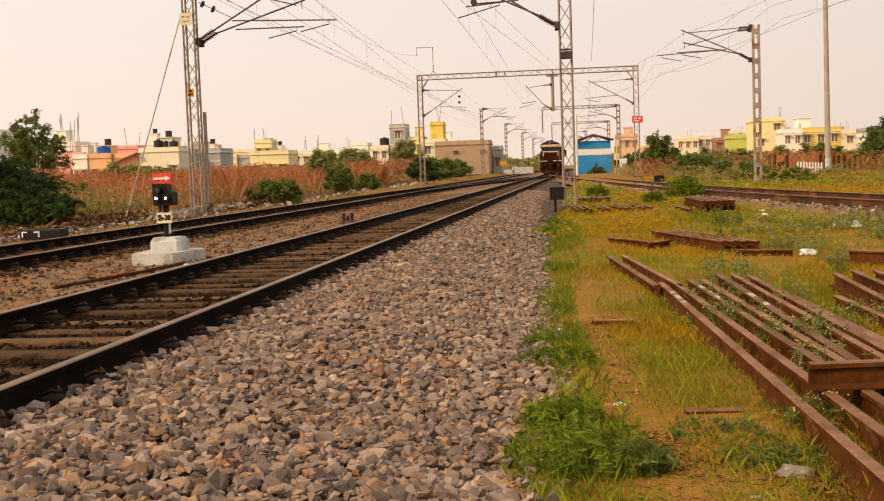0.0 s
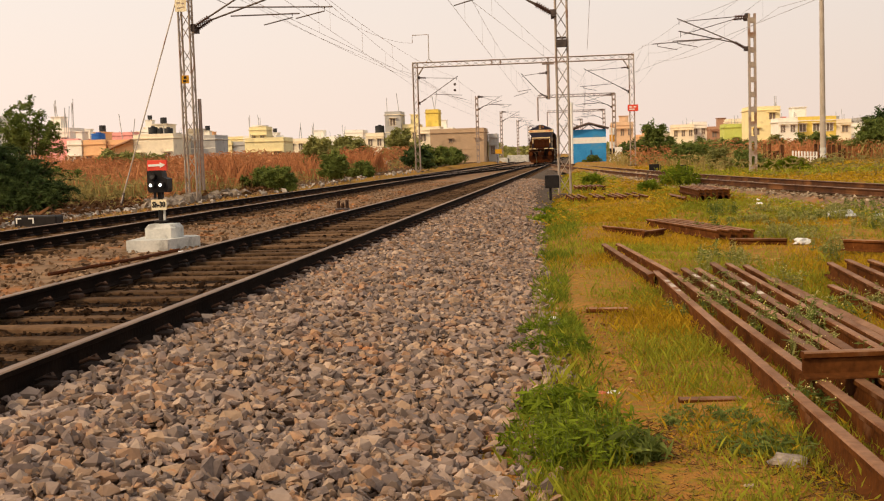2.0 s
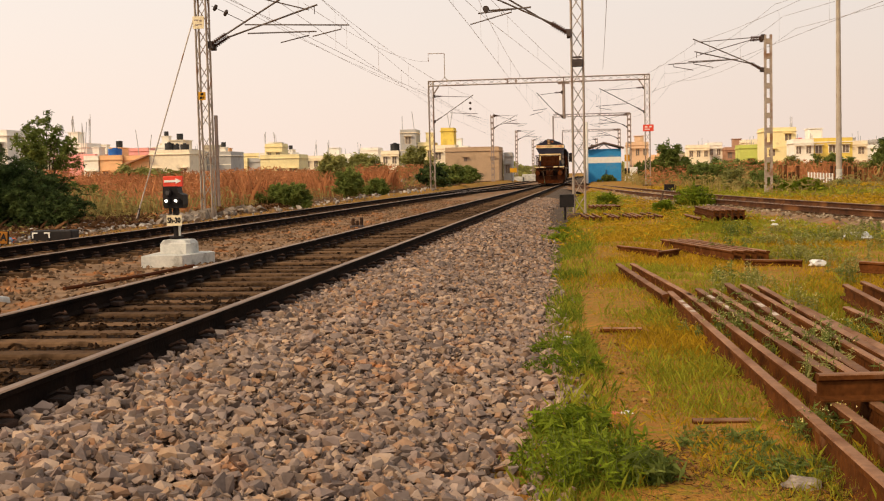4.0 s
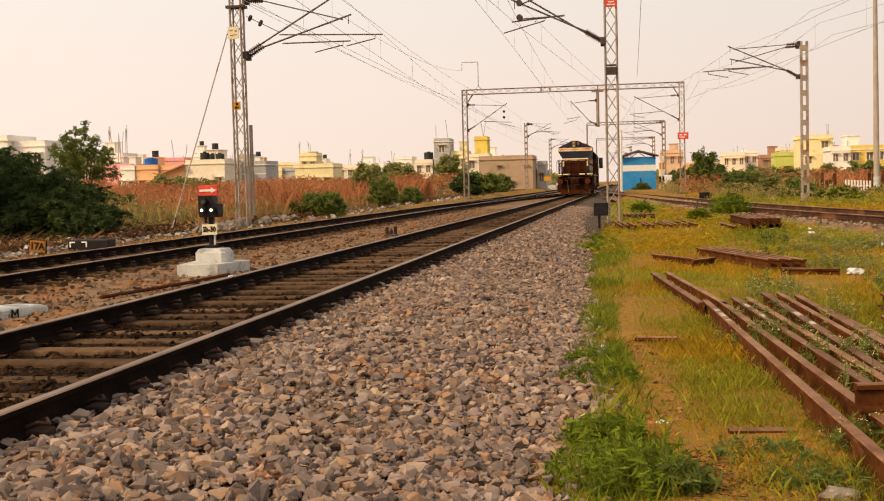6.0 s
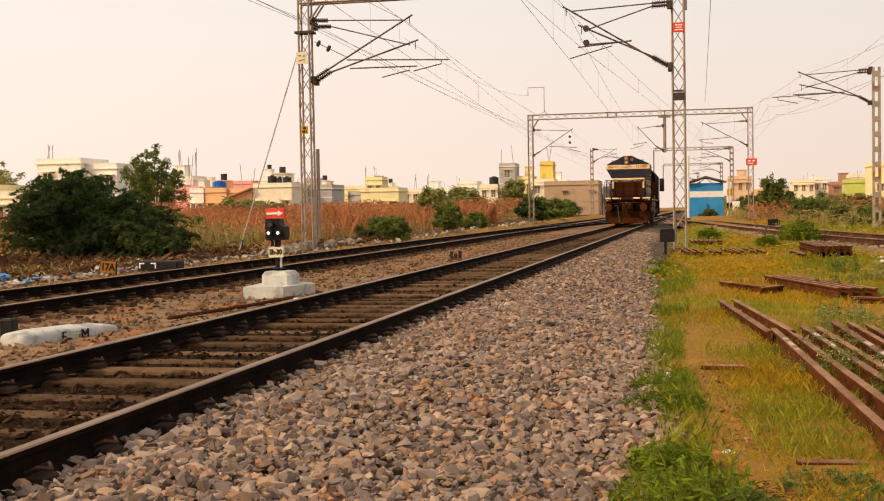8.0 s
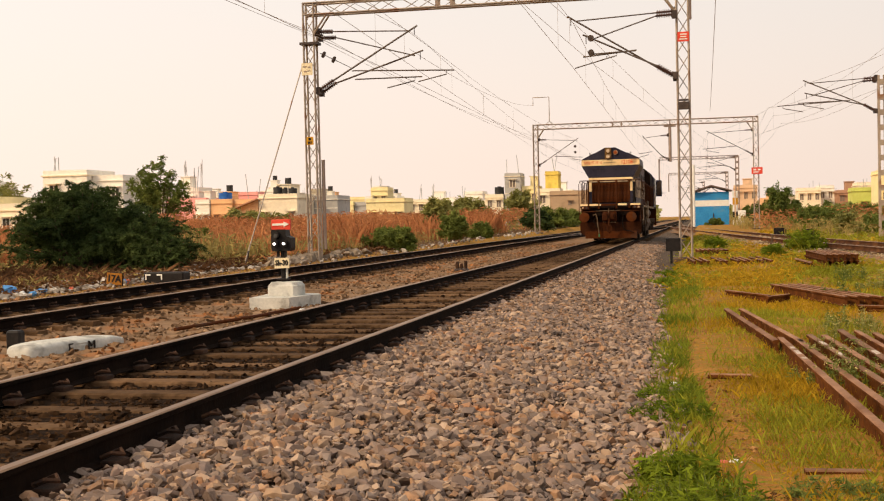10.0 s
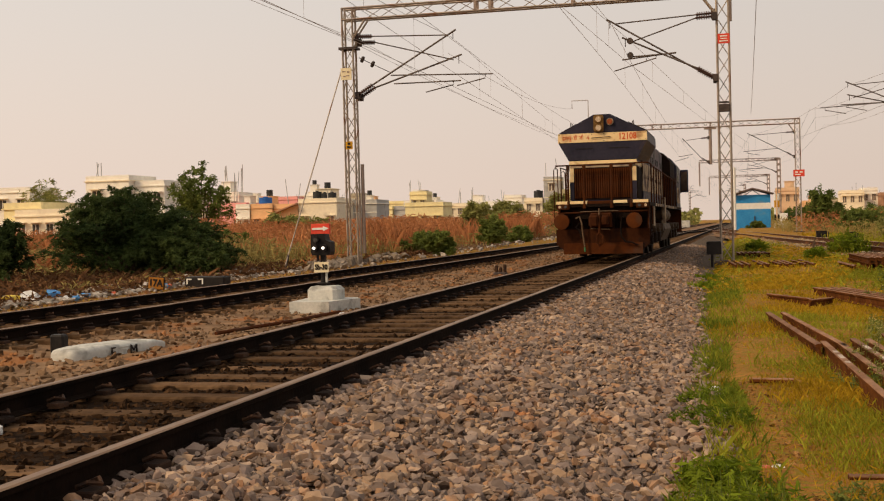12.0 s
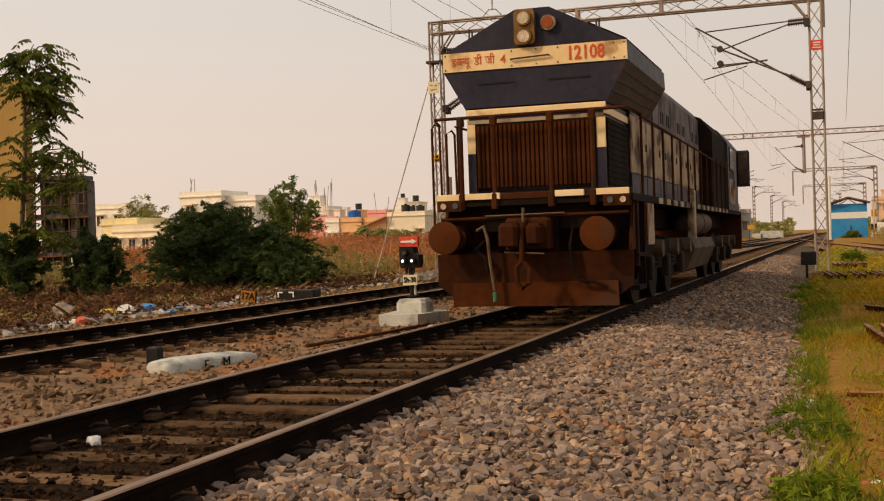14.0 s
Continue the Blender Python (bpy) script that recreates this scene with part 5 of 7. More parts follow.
th = thing("track_lead_box", "pair of small rusty iron posts on a base between the tracks", "track box")
part("base", Geo().box(-6.02, 30, -0.30, 0.34, 0.24, 0.12, c=0.02), M_IRON, th)
for dx, h in ((-0.10, 0.22), (0.0, 0.16), (0.12, 0.24)):
    part("post", Geo().box(-6.02 + dx, 30, -0.22, 0.07, 0.1, h, c=0.01), M_CLIP, th)

th = thing("junction_box", "black square junction box on a short post beside the column", "junction box")
part("case", Geo().box(-0.80, 37.0, -0.02, 0.44, 0.24, 0.40, c=0.02), M_BLACK, th)
part("post", Geo().tube([(-0.86, 37.0, -0.4), (-0.86, 37.0, 0.0)], 0.04, 8), M_BLACK, th)
for x, y, w in ((4.40, 70, 0.58), (5.30, 62, 0.40)):
    th = thing("junction_box", "small black box beyond the siding rails", "junction box", group="siding boxes")
    part("case", Geo().box(x, y, -0.18, w, 0.3, 0.44, c=0.02), M_BLACK, th)
    part("leg", Geo().box(x + w / 2 + 0.08, y, -0.3, 0.06, 0.06, 0.5), M_IRON, th)
th = thing("marker_post", "leaning grey marker stake in the grass", "stake")
part("stake", Geo().tube([(2.48, 45, -0.35), (2.60, 45, 0.30)], 0.05, 6, 0.035), M_TANK, th)

# the blue hut beside the line
M_BLUE = mat("blue_wall_paint", (0.025, 0.20, 0.47), (0.05, 0.29, 0.58), 0.8, 0.8, 0.15, spot=(0.10, 0.24, 0.40), spot_size=0.8, spot_cut=0.62)
M_ROOFTIN = mat("rusty_tin", (0.10, 0.065, 0.05), (0.20, 0.14, 0.11), 1.5, 0.7, 0.2)
hut = thing("signal_hut", "small blue hut with white band and low tin gable roof", "hut")
part("wall", Geo().box(1.22, 127.0, -0.1, 3.5, 4.0, 3.55), M_BLUE, hut, "blue painted walls")
part("white_band", Geo().box(1.22, 127.0, 2.0, 3.52, 4.02, 0.62), M_WHITE, hut, "white painted band")
part("roof", Geo().prism([(-0.85, 3.55), (1.22, 4.18), (3.3, 3.60), (3.3, 3.50), (1.22, 4.04), (-0.85, 3.43)], 124.4, 129.6), M_ROOFTIN, hut, "brown tin gable roof")
part("gable_frame", Geo().tube([(-0.4, 124.9, 3.45), (1.22, 124.9, 4.0)], 0.05, 4).tube([(2.9, 124.9, 3.45), (1.22, 124.9, 4.0)], 0.05, 4).tube([(0.5, 124.9, 3.45), (1.22, 124.9, 3.95)], 0.04, 4).tube([(1.9, 124.9, 3.45), (1.22, 124.9, 3.95)], 0.04, 4), M_IRON, hut)
part("pipe", Geo().tube([(1.4, 124.9, 0.2), (1.4, 124.9, 1.3)], 0.05, 6), M_IRON, hut)
th = thing("relay_cabinet", "pale cabinet on legs beside the hut", "cabinet")
part("case", Geo().box(4.1, 121.0, 0.35, 0.75, 0.6, 1.15, c=0.04), M_WHITE, th)
part("plinth", Geo().box(4.1, 121.0, -0.1, 0.8, 0.65, 0.45), M_WHITEWASH, th)
for x, y in ((3.4, 124.3), (3.75, 124.8)):
    th = thing("warning_post", "post banded black, white and yellow by the hut", "post", group="hut posts")
    for k, m in enumerate((M_WHITE, M_BLACK, M_WHITE, M_YELLOW, M_WHITE)):
        part("band", Geo().tube([(x, y, 0.0 + k * 0.7), (x, y, 0.7 + k * 0.7)], 0.10, 8), m, th)
th = thing("white_post", "tall white post near the hut", "post")
part("shaft", Geo().tube([(-0.55, 118, -0.2), (-0.5, 118, 6.0)], 0.14, 8), M_WHITE, th)
th = thing("trackside_board", "small yellow board on a post by the far tracks", "sign board")
part("board", Geo().box(-11.2, 170, 1.3, 0.95, 0.05, 0.62), M_YELLOW, th)
part("leg", Geo().tube([(-11.4, 170, -0.2), (-11.4, 170, 1.3)], 0.05, 6), M_IRON, th)
for x, w, h in ((-8.0, 2.6, 0.75), (-5.4, 3.4, 1.1)):
    th = thing("concrete_block", "pale concrete block wall beside the far tracks", "concrete block", group="far blocks")
    part("block", Geo().box(x - 4.0, 190, -0.1, w, 1.0, h, c=0.08), M_WHITEWASH, th)

# fences behind the siding
fe = thing("white_fence", "short white-painted picket fence", "fence")
for k in range(9):
    part("picket", Geo().box(14.85 + k * 0.2, 85, -0.25, 0.11, 0.04, 0.98 - 0.015 * k), M_WHITE, fe)
part("rail", Geo().box(15.65, 85.05, 0.25, 1.75, 0.04, 0.07), M_WHITE, fe)
fe = thing("sleeper_fence", "dark fence of upended old sleepers", "fence")
rnd = random.Random(2)
for k, x in enumerate([13.1, 13.45, 13.75, 14.0, 14.3, 16.6, 16.9, 17.2, 17.5, 17.8, 18.2, 18.5, 18.9]):
    part("post", Geo().box(x, 86, -0.3, 0.2, 0.14, 1.25 + rnd.uniform(-0.25, 0.35)), M_RUST_DARK, fe)

# ---------------------------------------------------------------- stacked and scattered old rails


M_MARK = mat("worn_white_paint", (0.30, 0.22, 0.16), (0.62, 0.55, 0.47), 14.0, 0.8, 0.1)


def old_rail(a, b, z, lean=0.0, group="old rails", label="rust-brown old rail lying in the grass", scale=1.0, marks=()):
    """One scrap rail lying from a to b (plan), its foot at height z."""
    a, b = Vector((a[0], a[1], 0)), Vector((b[0], b[1], 0))
    L = (b - a).length
    prof = [(p[0] * scale, (p[1] + 0.156) * scale) for p in rail_profile()]
    n = len(prof)
    th = thing("old_rail", label, "rail", group=group)
    vs, fs = [], []
    for k, y in enumerate((0, L)):
        vs += [(p[0], y, p[1]) for p in prof]
    fs = [tuple(range(n)), tuple(range(2 * n - 1, n - 1, -1))] + [(k, k + n, (k + 1) % n + n, (k + 1) % n) for k in range(n)]
    body = part("rail_body", Geo().add(vs, fs), M_RUST, th)
    body.data.materials.append(M_RUST_HEAD_SHEEN)
    for f in body.data.polygons:
        if f.center.z > 0.146 * scale:
            f.material_index = 1
    for start, length in marks:
        part("paint_mark", Geo().box(0.004, start + length / 2, 0.1565 * scale, 0.044 * scale, length, 0.0015), M_MARK, th, "dab of white paint")
    d = (b - a).normalized()
    th.matrix_basis = Matrix.Translation((a.x, a.y, z)) @ Matrix.Rotation(math.atan2(-d.x, d.y), 4, "Z") @ Matrix.Rotation(radians(lean), 4, "Y")
    return th


G0 = -0.455
STACK = "stack of old rails"
old_rail((0.84, 13.40), (1.34, 2.6), G0, label="rust-brown old rail at the edge of the stack", group=STACK, marks=((1.0, 0.16), (1.35, 0.3), (1.9, 0.12)))
old_rail((1.01, 13.15), (1.58, 3.0), G0, label="rust-brown old rail in the stack", group=STACK)
old_rail((1.17, 13.70), (1.80, 3.3), G0, label="rust-brown old rail in the stack", group=STACK, marks=((0.8, 0.3), (1.4, 0.14), (1.8, 0.25)))
old_rail((1.32, 13.65), (1.95, 3.2), G0, label="rust-brown old rail in the stack", group=STACK)
old_rail((1.57, 14.20), (1.78, 7.2), G0 + 0.01, 8, STACK, "rust-brown old rail leaning on its neighbours", marks=((2.2, 0.3), (3.0, 0.2)))
old_rail((1.71, 14.15), (1.98, 7.0), G0, -6, STACK, "rust-brown old rail leaning on its neighbours")
old_rail((1.89, 13.90), (2.12, 6.4), G0, 0, STACK, "rust-brown old rail in the stack")
old_rail((2.02, 12.45), (2.30, 6.6), G0, 20, STACK, "rust-brown old rail half hidden in weeds")
old_rail((2.45, 12.0), (2.72, 6.0), G0 - 0.03, 0, STACK, "rust-brown old rail half hidden in weeds")
old_rail((0.38, 17.60), (0.80, 13.1), G0, 10, STACK, "rust-brown old rail pointing out of the stack")
old_rail((0.56, 17.55), (1.04, 12.9), G0, 0, STACK, "rust-brown old rail pointing out of the stack")
old_rail((1.26, 6.96), (3.6, 7.30), G0 + 0.158, 0, STACK, "rust-brown old rail lying across the stack")
old_rail((0.56, 7.00), (0.92, 7.02), G0 - 0.115, 0, "rail offcuts", "short rail offcut sunk in grass")
old_rail((0.05, 11.2), (0.44, 11.18), G0 - 0.12, 0, "rail offcuts", "short rail offcut sunk in grass")
for k in range(4):
    old_rail((1.29 + k * 0.16, 22.8), (2.20 + k * 0.17, 19.2 - k * 0.05), G0 + 0.05, 0, "rails farther off", "short rust-brown rail in a small stack")
old_rail((1.06, 20.1), (1.45, 20.7), G0, 0, "rails farther off", "short rust-brown rail in the grass")
old_rail((0.45, 21.9), (1.12, 20.4), G0, 0, "rails farther off", "short rust-brown rail in the grass")
old_rail((2.26, 18.3), (3.05, 18.0), G0 - 0.02, 0, "rails farther off", "short rust-brown rail in the grass")
for k in range(6):
    for lv in range(2):
        old_rail((2.95 + k * 0.15, 35.2), (3.10 + k * 0.15, 31.2), -0.32 + lv * 0.16, 0, "small stack of rails", "short rust-brown rail in a two-layer stack")
old_rail((2.62, 34.0), (2.80, 31.0), -0.32, 30, "small stack of rails", "rust-brown rail leaning against a small stack")
for k, x in enumerate((-0.37, -0.2, -0.02, 0.32, 0.46, 0.78, 0.95, 1.12, 1.4, 1.62)):
    old_rail((x, 36.0 - 0.2 * (k % 3)), (x + 0.24, 32.6), -0.33, 0, "row of short rails", "short rust-brown rail lying side by side with others")
for k in range(7):
    old_rail((-0.15 + k * 0.14, 42.2), (-0.02 + k * 0.15, 39.9), -0.24, 0, "rails by the column", "short rust-brown rail lying near the column")
old_rail((3.58, 16.7), (4.6, 15.6), -0.40, 0, "rails farther off", "rust-brown rail among tall weeds")
old_rail((2.81, 13.8), (2.70, 10.5), G0 + 0.02, 0, "rails farther off", "rust-brown rail among tall weeds")
old_rail((3.07, 14.1), (3.02, 10.8), G0 + 0.02, 0, "rails farther off", "rust-brown rail among tall weeds")
old_rail((3.30, 14.0), (3.35, 10.6), G0 + 0.02, 0, "rails farther off", "rust-brown rail among tall weeds")

# ---------------------------------------------------------------- litter
M_BAG = mat("white_plastic", (0.60, 0.58, 0.54), (0.80, 0.78, 0.74), 6.0, 0.5, 0.3)
M_BLUEBAG = mat("blue_plastic", (0.05, 0.20, 0.48), (0.12, 0.32, 0.62), 6.0, 0.5, 0.3)
M_YELLOWBAG = mat("yellow_plastic", (0.60, 0.42, 0.04), (0.75, 0.55, 0.08), 6.0, 0.5, 0.3)
M_REDBAG = mat("red_plastic", (0.55, 0.10, 0.05), (0.70, 0.18, 0.10), 6.0, 0.5, 0.3)
M_GREYLITTER = mat("grey_litter", (0.10, 0.075, 0.055), (0.32, 0.26, 0.20), 6.0, 0.8, 0.3, island=0.4)
M_LITTER = mat("pale_litter", (0.15, 0.12, 0.095), (0.46, 0.41, 0.35), 6.0, 0.7, 0.3, island=0.35)


def crumpled(name, x, y, z, r, material, label, category, flat=0.5, seed=1):
    rn = random.Random(seed)
    bm = bmesh.new()
    bmesh.ops.create_icosphere(bm, subdivisions=2, radius=1)
    for v in bm.verts:
        v.co *= rn.uniform(0.65, 1.15)
        v.co.z = v.co.z * flat + flat * 0.5
        v.co *= r
    me = bpy.data.meshes.new(name)
    bm.to_mesh(me)
    bm.free()
    me.materials.append(material)
    ob = new(name, me)
    ob.location = (x, y, z)
    return tagged(ob, label, category)


crumpled("litter_scrap", 0.185, 7.38, -0.47, 0.045, M_BAG, "crumpled white scrap on the path", "litter", 0.4, 1)
crumpled("litter_scrap", 0.11, 7.36, -0.47, 0.042, M_REDBAG, "crumpled red wrapper on the path", "litter", 0.4, 2)
crumpled("litter_scrap", 0.95, 5.65, -0.47, 0.09, M_GREYLITTER, "crumpled grey scrap in dry grass", "litter", 0.5, 3)
crumpled("stone_lump", 0.72, 5.25, -0.47, 0.04, M_CREAM_DUST, "pale lump of stone in dry grass", "stone", 0.6, 4)
crumpled("plastic_bag", 3.3, 18.2, -0.42, 0.13, M_BAG, "white plastic bag in the grass", "litter", 0.5, 5)
crumpled("plastic_bag", -0.25, 10.6, -0.46, 0.06, M_BAG, "white plastic scrap at the ballast edge", "litter", 0.5, 6)
crumpled("plastic_bag", -0.2, 10.2, -0.46, 0.07, M_GREYLITTER, "grey plastic scrap at the ballast edge", "litter", 0.5, 7)
crumpled("plastic_bag", -13.25, 20.9, -0.22, 0.16, M_BLUEBAG, "blue plastic bag on the rubbish strip", "litter", 0.9, 8)
crumpled("plastic_bag", -13.7, 20.2, -0.22, 0.22, M_YELLOWBAG, "yellow plastic bag on the rubbish strip", "litter", 0.5, 9)
crumpled("plastic_bag", -13.4, 20.4, -0.25, 0.26, M_BAG, "white plastic bag on the rubbish strip", "litter", 0.6, 10)
crumpled("plastic_bag", -14.2, 19.4, -0.25, 0.25, M_BLACK, "black plastic bag on the rubbish strip", "litter", 0.7, 11)
crumpled("plastic_bag", -14.0, 19.2, -0.2, 0.24, M_GREYLITTER, "grey plastic bag on the rubbish strip", "litter", 0.9, 12)
crumpled("concrete_chunk", 5.15, 24.3, -0.42, 0.34, M_WHITEWASH, "pale chunk of concrete lying in the weeds", "concrete chunk", 0.35, 13)
crumpled("concrete_chunk", 5.65, 22.8, -0.42, 0.26, M_WHITEWASH, "pale chunk of concrete lying in the weeds", "concrete chunk", 0.45, 14)
crumpled("white_scrap", -4.55, 6.5, -0.19, 0.05, M_BAG, "white paper scrap between the rails", "litter", 0.9, 16)
crumpled("white_scrap", -5.72, 16.6, -0.27, 0.07, M_BAG, "white scrap beside the rail", "litter", 0.8, 15)
for k, (x, y) in enumerate(((4.55, 31.2), (4.85, 32.5), (4.3, 29.4))):
    crumpled("white_scrap", x, y, -0.35, 0.13, M_BAG, "white scrap near the siding", "litter", 0.4, 20 + k)
part("old_pipe", Geo().tube([(-6.35, 13.6, -0.22), (-6.0, 15.4, -0.21), (-5.9, 17.0, -0.21)], 0.025, 6), M_GUARDRUST)
tagged(bpy.data.objects["old_pipe"], "thin rusty pipe lying along the ballast", "pipe")


def rubbish():
    rng = np.random.default_rng(21)
    sh = stone_shapes(10, False)
    n = 900
    y = rng.uniform(15, 34, n)
    x = -12.6 - np.abs(rng.normal(0, 0.9, n)) - np.clip(y - 26, 0, 9) * 0.02
    z = ground_z(x, y) + rng.uniform(0, 0.08, n)
    scatter("rubbish", np.stack([x, y, z], 1), rng.gamma(3, 0.022, n).clip(0.02, 0.16), sh, M_LITTER, "pale scattered rubbish along the second track", "rubbish", 0.6, rng)
    scatter("rubbish", np.stack([x[::2] - 0.3, y[::2] + 0.3, z[::2]], 1), rng.gamma(3, 0.022, n // 2).clip(0.02, 0.16), sh, M_GREYLITTER, "grey scattered rubbish along the second track", "rubbish", 0.6, rng)
    n = 130
    y = rng.uniform(30, 95, n)
    x = -11.9 - np.abs(rng.normal(0, 0.5, n))
    scatter("whitewashed_stone", np.stack([x, y, ground_z(x, y) + 0.1], 1), rng.uniform(0.04, 0.15, n), stone_shapes(8, True), M_LITTER, "pale stones and rubble along the second track", "stones", 0.8, rng)
    n = 60
    y = rng.uniform(34, 44, n)
    x = -12.4 - np.abs(rng.normal(0, 0.5, n))
    scatter("rubble", np.stack([x, y, ground_z(x, y) + 0.1], 1), rng.uniform(0.1, 0.28, n), stone_shapes(8, True), M_GREYLITTER, "grey rubble round the column's foot", "rubble", 0.8, rng)


rubbish()
_rl = random.Random(17)
for k in range(26):
    _y = _rl.uniform(17.5, 27.5)
    _m, _c = _rl.choice(((M_BAG, "white"), (M_BAG, "white"), (M_LITTER, "pale grey"), (M_BLUEBAG, "blue"), (M_YELLOWBAG, "yellow"), (M_BLACK, "black"), (M_REDBAG, "red")))
    crumpled("plastic_scrap", -12.75 - abs(_rl.gauss(0, 0.55)), _y, -0.24, _rl.uniform(0.05, 0.14), _m, "crumpled " + _c + " plastic scrap in the trackside rubbish", "litter", _rl.uniform(0.5, 1.0), 200 + k)

# ---------------------------------------------------------------- plants
M_BARK = mat("bark", (0.07, 0.05, 0.035), (0.16, 0.11, 0.075), 4.0, 0.9, 0.4)
M_DRYSTEM = mat("dry_stems", (0.06, 0.027, 0.010), (0.17, 0.08, 0.032), 3.0, 0.9, 0.2, island=0.3)
M_LEAF_DARK = leaf_mat("dark_leaf", (0.034, 0.058, 0.020), (0.105, 0.138, 0.040), 0.9, 0.5)
M_LEAF_MID = leaf_mat("mid_leaf", (0.105, 0.140, 0.030), (0.205, 0.235, 0.056))
M_LEAF_GREY = leaf_mat("grey_leaf", (0.202, 0.207, 0.062), (0.347, 0.325, 0.101))
M_LEAF_BRIGHT = leaf_mat("bright_leaf", (0.105, 0.150, 0.010), (0.21, 0.26, 0.018))
M_LEAF_NEEM = leaf_mat("feathered_leaf", (0.050, 0.070, 0.012), (0.150, 0.165, 0.026), 1.2, 0.45)
M_GRASS = leaf_mat("grass_blade", (0.31, 0.195, 0.011), (0.48, 0.30, 0.020), 0.5, 0.35)
M_GRASS_GREEN = leaf_mat("green_blade", (0.195, 0.208, 0.016), (0.335, 0.318, 0.030), 0.5, 0.35)
M_GRASS_LUSH = leaf_mat("lush_blade", (0.110, 0.150, 0.014), (0.215, 0.250, 0.024), 0.7, 0.35)
M_SCRUB = leaf_mat("dry_red_scrub", (0.35, 0.128, 0.050), (0.53, 0.240, 0.100), 0.16, 0.3)
M_SCRUB_OLIVE = leaf_mat("olive_scrub", (0.23, 0.185, 0.060), (0.40, 0.310, 0.105), 0.14, 0.3)
M_FLOWER = mat("weed_flower", (0.50, 0.42, 0.12), (0.62, 0.54, 0.24), 4.0, 0.8, 0)


def leaf_quads(pts, size, rng, aspect=2.2, droop=0.0):
    """Small pointed leaves (diamonds) at pts, turned at random."""
    n = len(pts)
    d = rng.normal(0, 1, (n, 3))
    d[:, 2] = d[:, 2] * 0.6 - droop
    d /= np.linalg.norm(d, axis=1)[:, None]
    u = np.cross(d, rng.normal(0, 1, (n, 3)))
    u /= np.linalg.norm(u, axis=1)[:, None] + 1e-9
    s = (size * rng.uniform(0.6, 1.3, n))[:, None]
    a, b = d * s * 0.5 * aspect ** 0.5, u * s * 0.5 / aspect ** 0.5
    v = np.stack([pts - a, pts + b - a * 0.1, pts + a, pts - b - a * 0.1], 1).reshape(-1, 3)
    return v, np.arange(4 * n).reshape(-1, 4)


def bush(name, x, y, z, rx, ry, h, leaves, size, material, label, category="bush", seed=1, stems=9, low=0.05, group="", lumps=26, full=1.0, slim=4.0, spray=1.0):
    """Branches arching from one foot over a dome, twigs along them, and small leaves along the twigs."""
    rng = np.random.default_rng(seed)
    if y > 60:
        leaves, size = int(leaves * 0.65), size * 1.15
    th = thing(name, label, category, group=group)
    n = int(lumps * 1.6)
    a, rr = rng.uniform(0, 2 * np.pi, n), rng.uniform(0, 1, n) ** 0.5
    hh = h * (1 - 0.62 * rr ** (2.2 + full)) * np.where(rng.uniform(0, 1, n) < 0.65, rng.uniform(0.80, 1.04, n), rng.uniform(0.4, 0.9, n))
    hh = np.maximum(hh, h * (low + 0.12) * rng.uniform(0.5, 1.2, n))
    tip = np.stack([x + rx * 1.05 * rr * np.cos(a), y + ry * 1.05 * rr * np.sin(a), z + hh], 1)
    foot = np.stack([x + rng.normal(0, 0.08 * rx, n), y + rng.normal(0, 0.08 * ry, n), np.full(n, z - 0.1)], 1)
    mid = foot * 0.45 + tip * 0.55
    mid[:, 2] = z + hh * rng.uniform(0.75, 1.05, n)
    g = Geo()
    for k in range(min(stems, n)):
        g.tube([tuple(foot[k]), tuple(foot[k] * 0.25 + mid[k] * 0.5 + tip[k] * 0.25), tuple(tip[k])], max(0.015, h * 0.012), 5, 0.005)
    part("trunk", g, M_BARK, th, "thin branching stems")
    tw = 9                                                  # twigs to a branch
    w, j = rng.integers(0, n, leaves), rng.integers(0, tw, leaves)
    t0 = rng.uniform(0.42, 1.0, (n, tw))[w, j]
    side = rng.normal(0, 1, (n, tw, 3))
    side[..., 2] = side[..., 2] * 0.4 + 0.02
    side /= np.linalg.norm(side, axis=2)[..., None]
    reach = 0.30 * min(rx, h) * rng.uniform(0.4, 1.0, (n, tw))[w, j] * (3.0 / n ** 0.36) * spray
    q = rng.uniform(0, 1, leaves)
    t = t0[:, None]
    base = foot[w] * (1 - t) ** 2 + 2 * mid[w] * t * (1 - t) + tip[w] * t ** 2
    pts = base + side[w, j] * (q * reach)[:, None]
    pts[:, 2] -= 0.35 * reach * q ** 2
    pts += rng.normal(0, 0.5 * size / spray, (leaves, 3))
    pts[:, 2] = np.maximum(pts[:, 2], z + 0.03)
    v, f = leaf_quads(pts, size, rng, slim)
    ob = bulk("crown", v, f, material, "", "", "")
    ob.parent = th
    return th


def blades(name, x, y, z, h, w, lean, material, label, category, rng):
    """Upright grass blades: one bent triangle pair each."""
    n = len(x)
    a = rng.uniform(0, 2 * np.pi, n)
    dx, dy = np.cos(a) * w / 2, np.sin(a) * w / 2
    lx, ly = rng.normal(0, lean, n) * h, rng.normal(0, lean, n) * h
    base = np.stack([x, y, z], 1)
    v = np.stack([base + np.stack([-dx, -dy, 0 * x], 1), base + np.stack([dx, dy, 0 * x], 1),
                  base + np.stack([dx * 0.7 + lx * 0.4, dy * 0.7 + ly * 0.4, h * 0.6], 1), base + np.stack([lx, ly, h], 1)], 1).reshape(-1, 3)
    return bulk(name, v, np.arange(4 * n).reshape(-1, 4), material, label, category)


def path_x(y):
    return lerp_table(y, ((4, 0.42), (5.6, 0.36), (6.7, 0.33), (7.9, 0.27), (9.6, 0.14), (11.8, -0.02), (15.2, -0.06), (20, 0.08)))


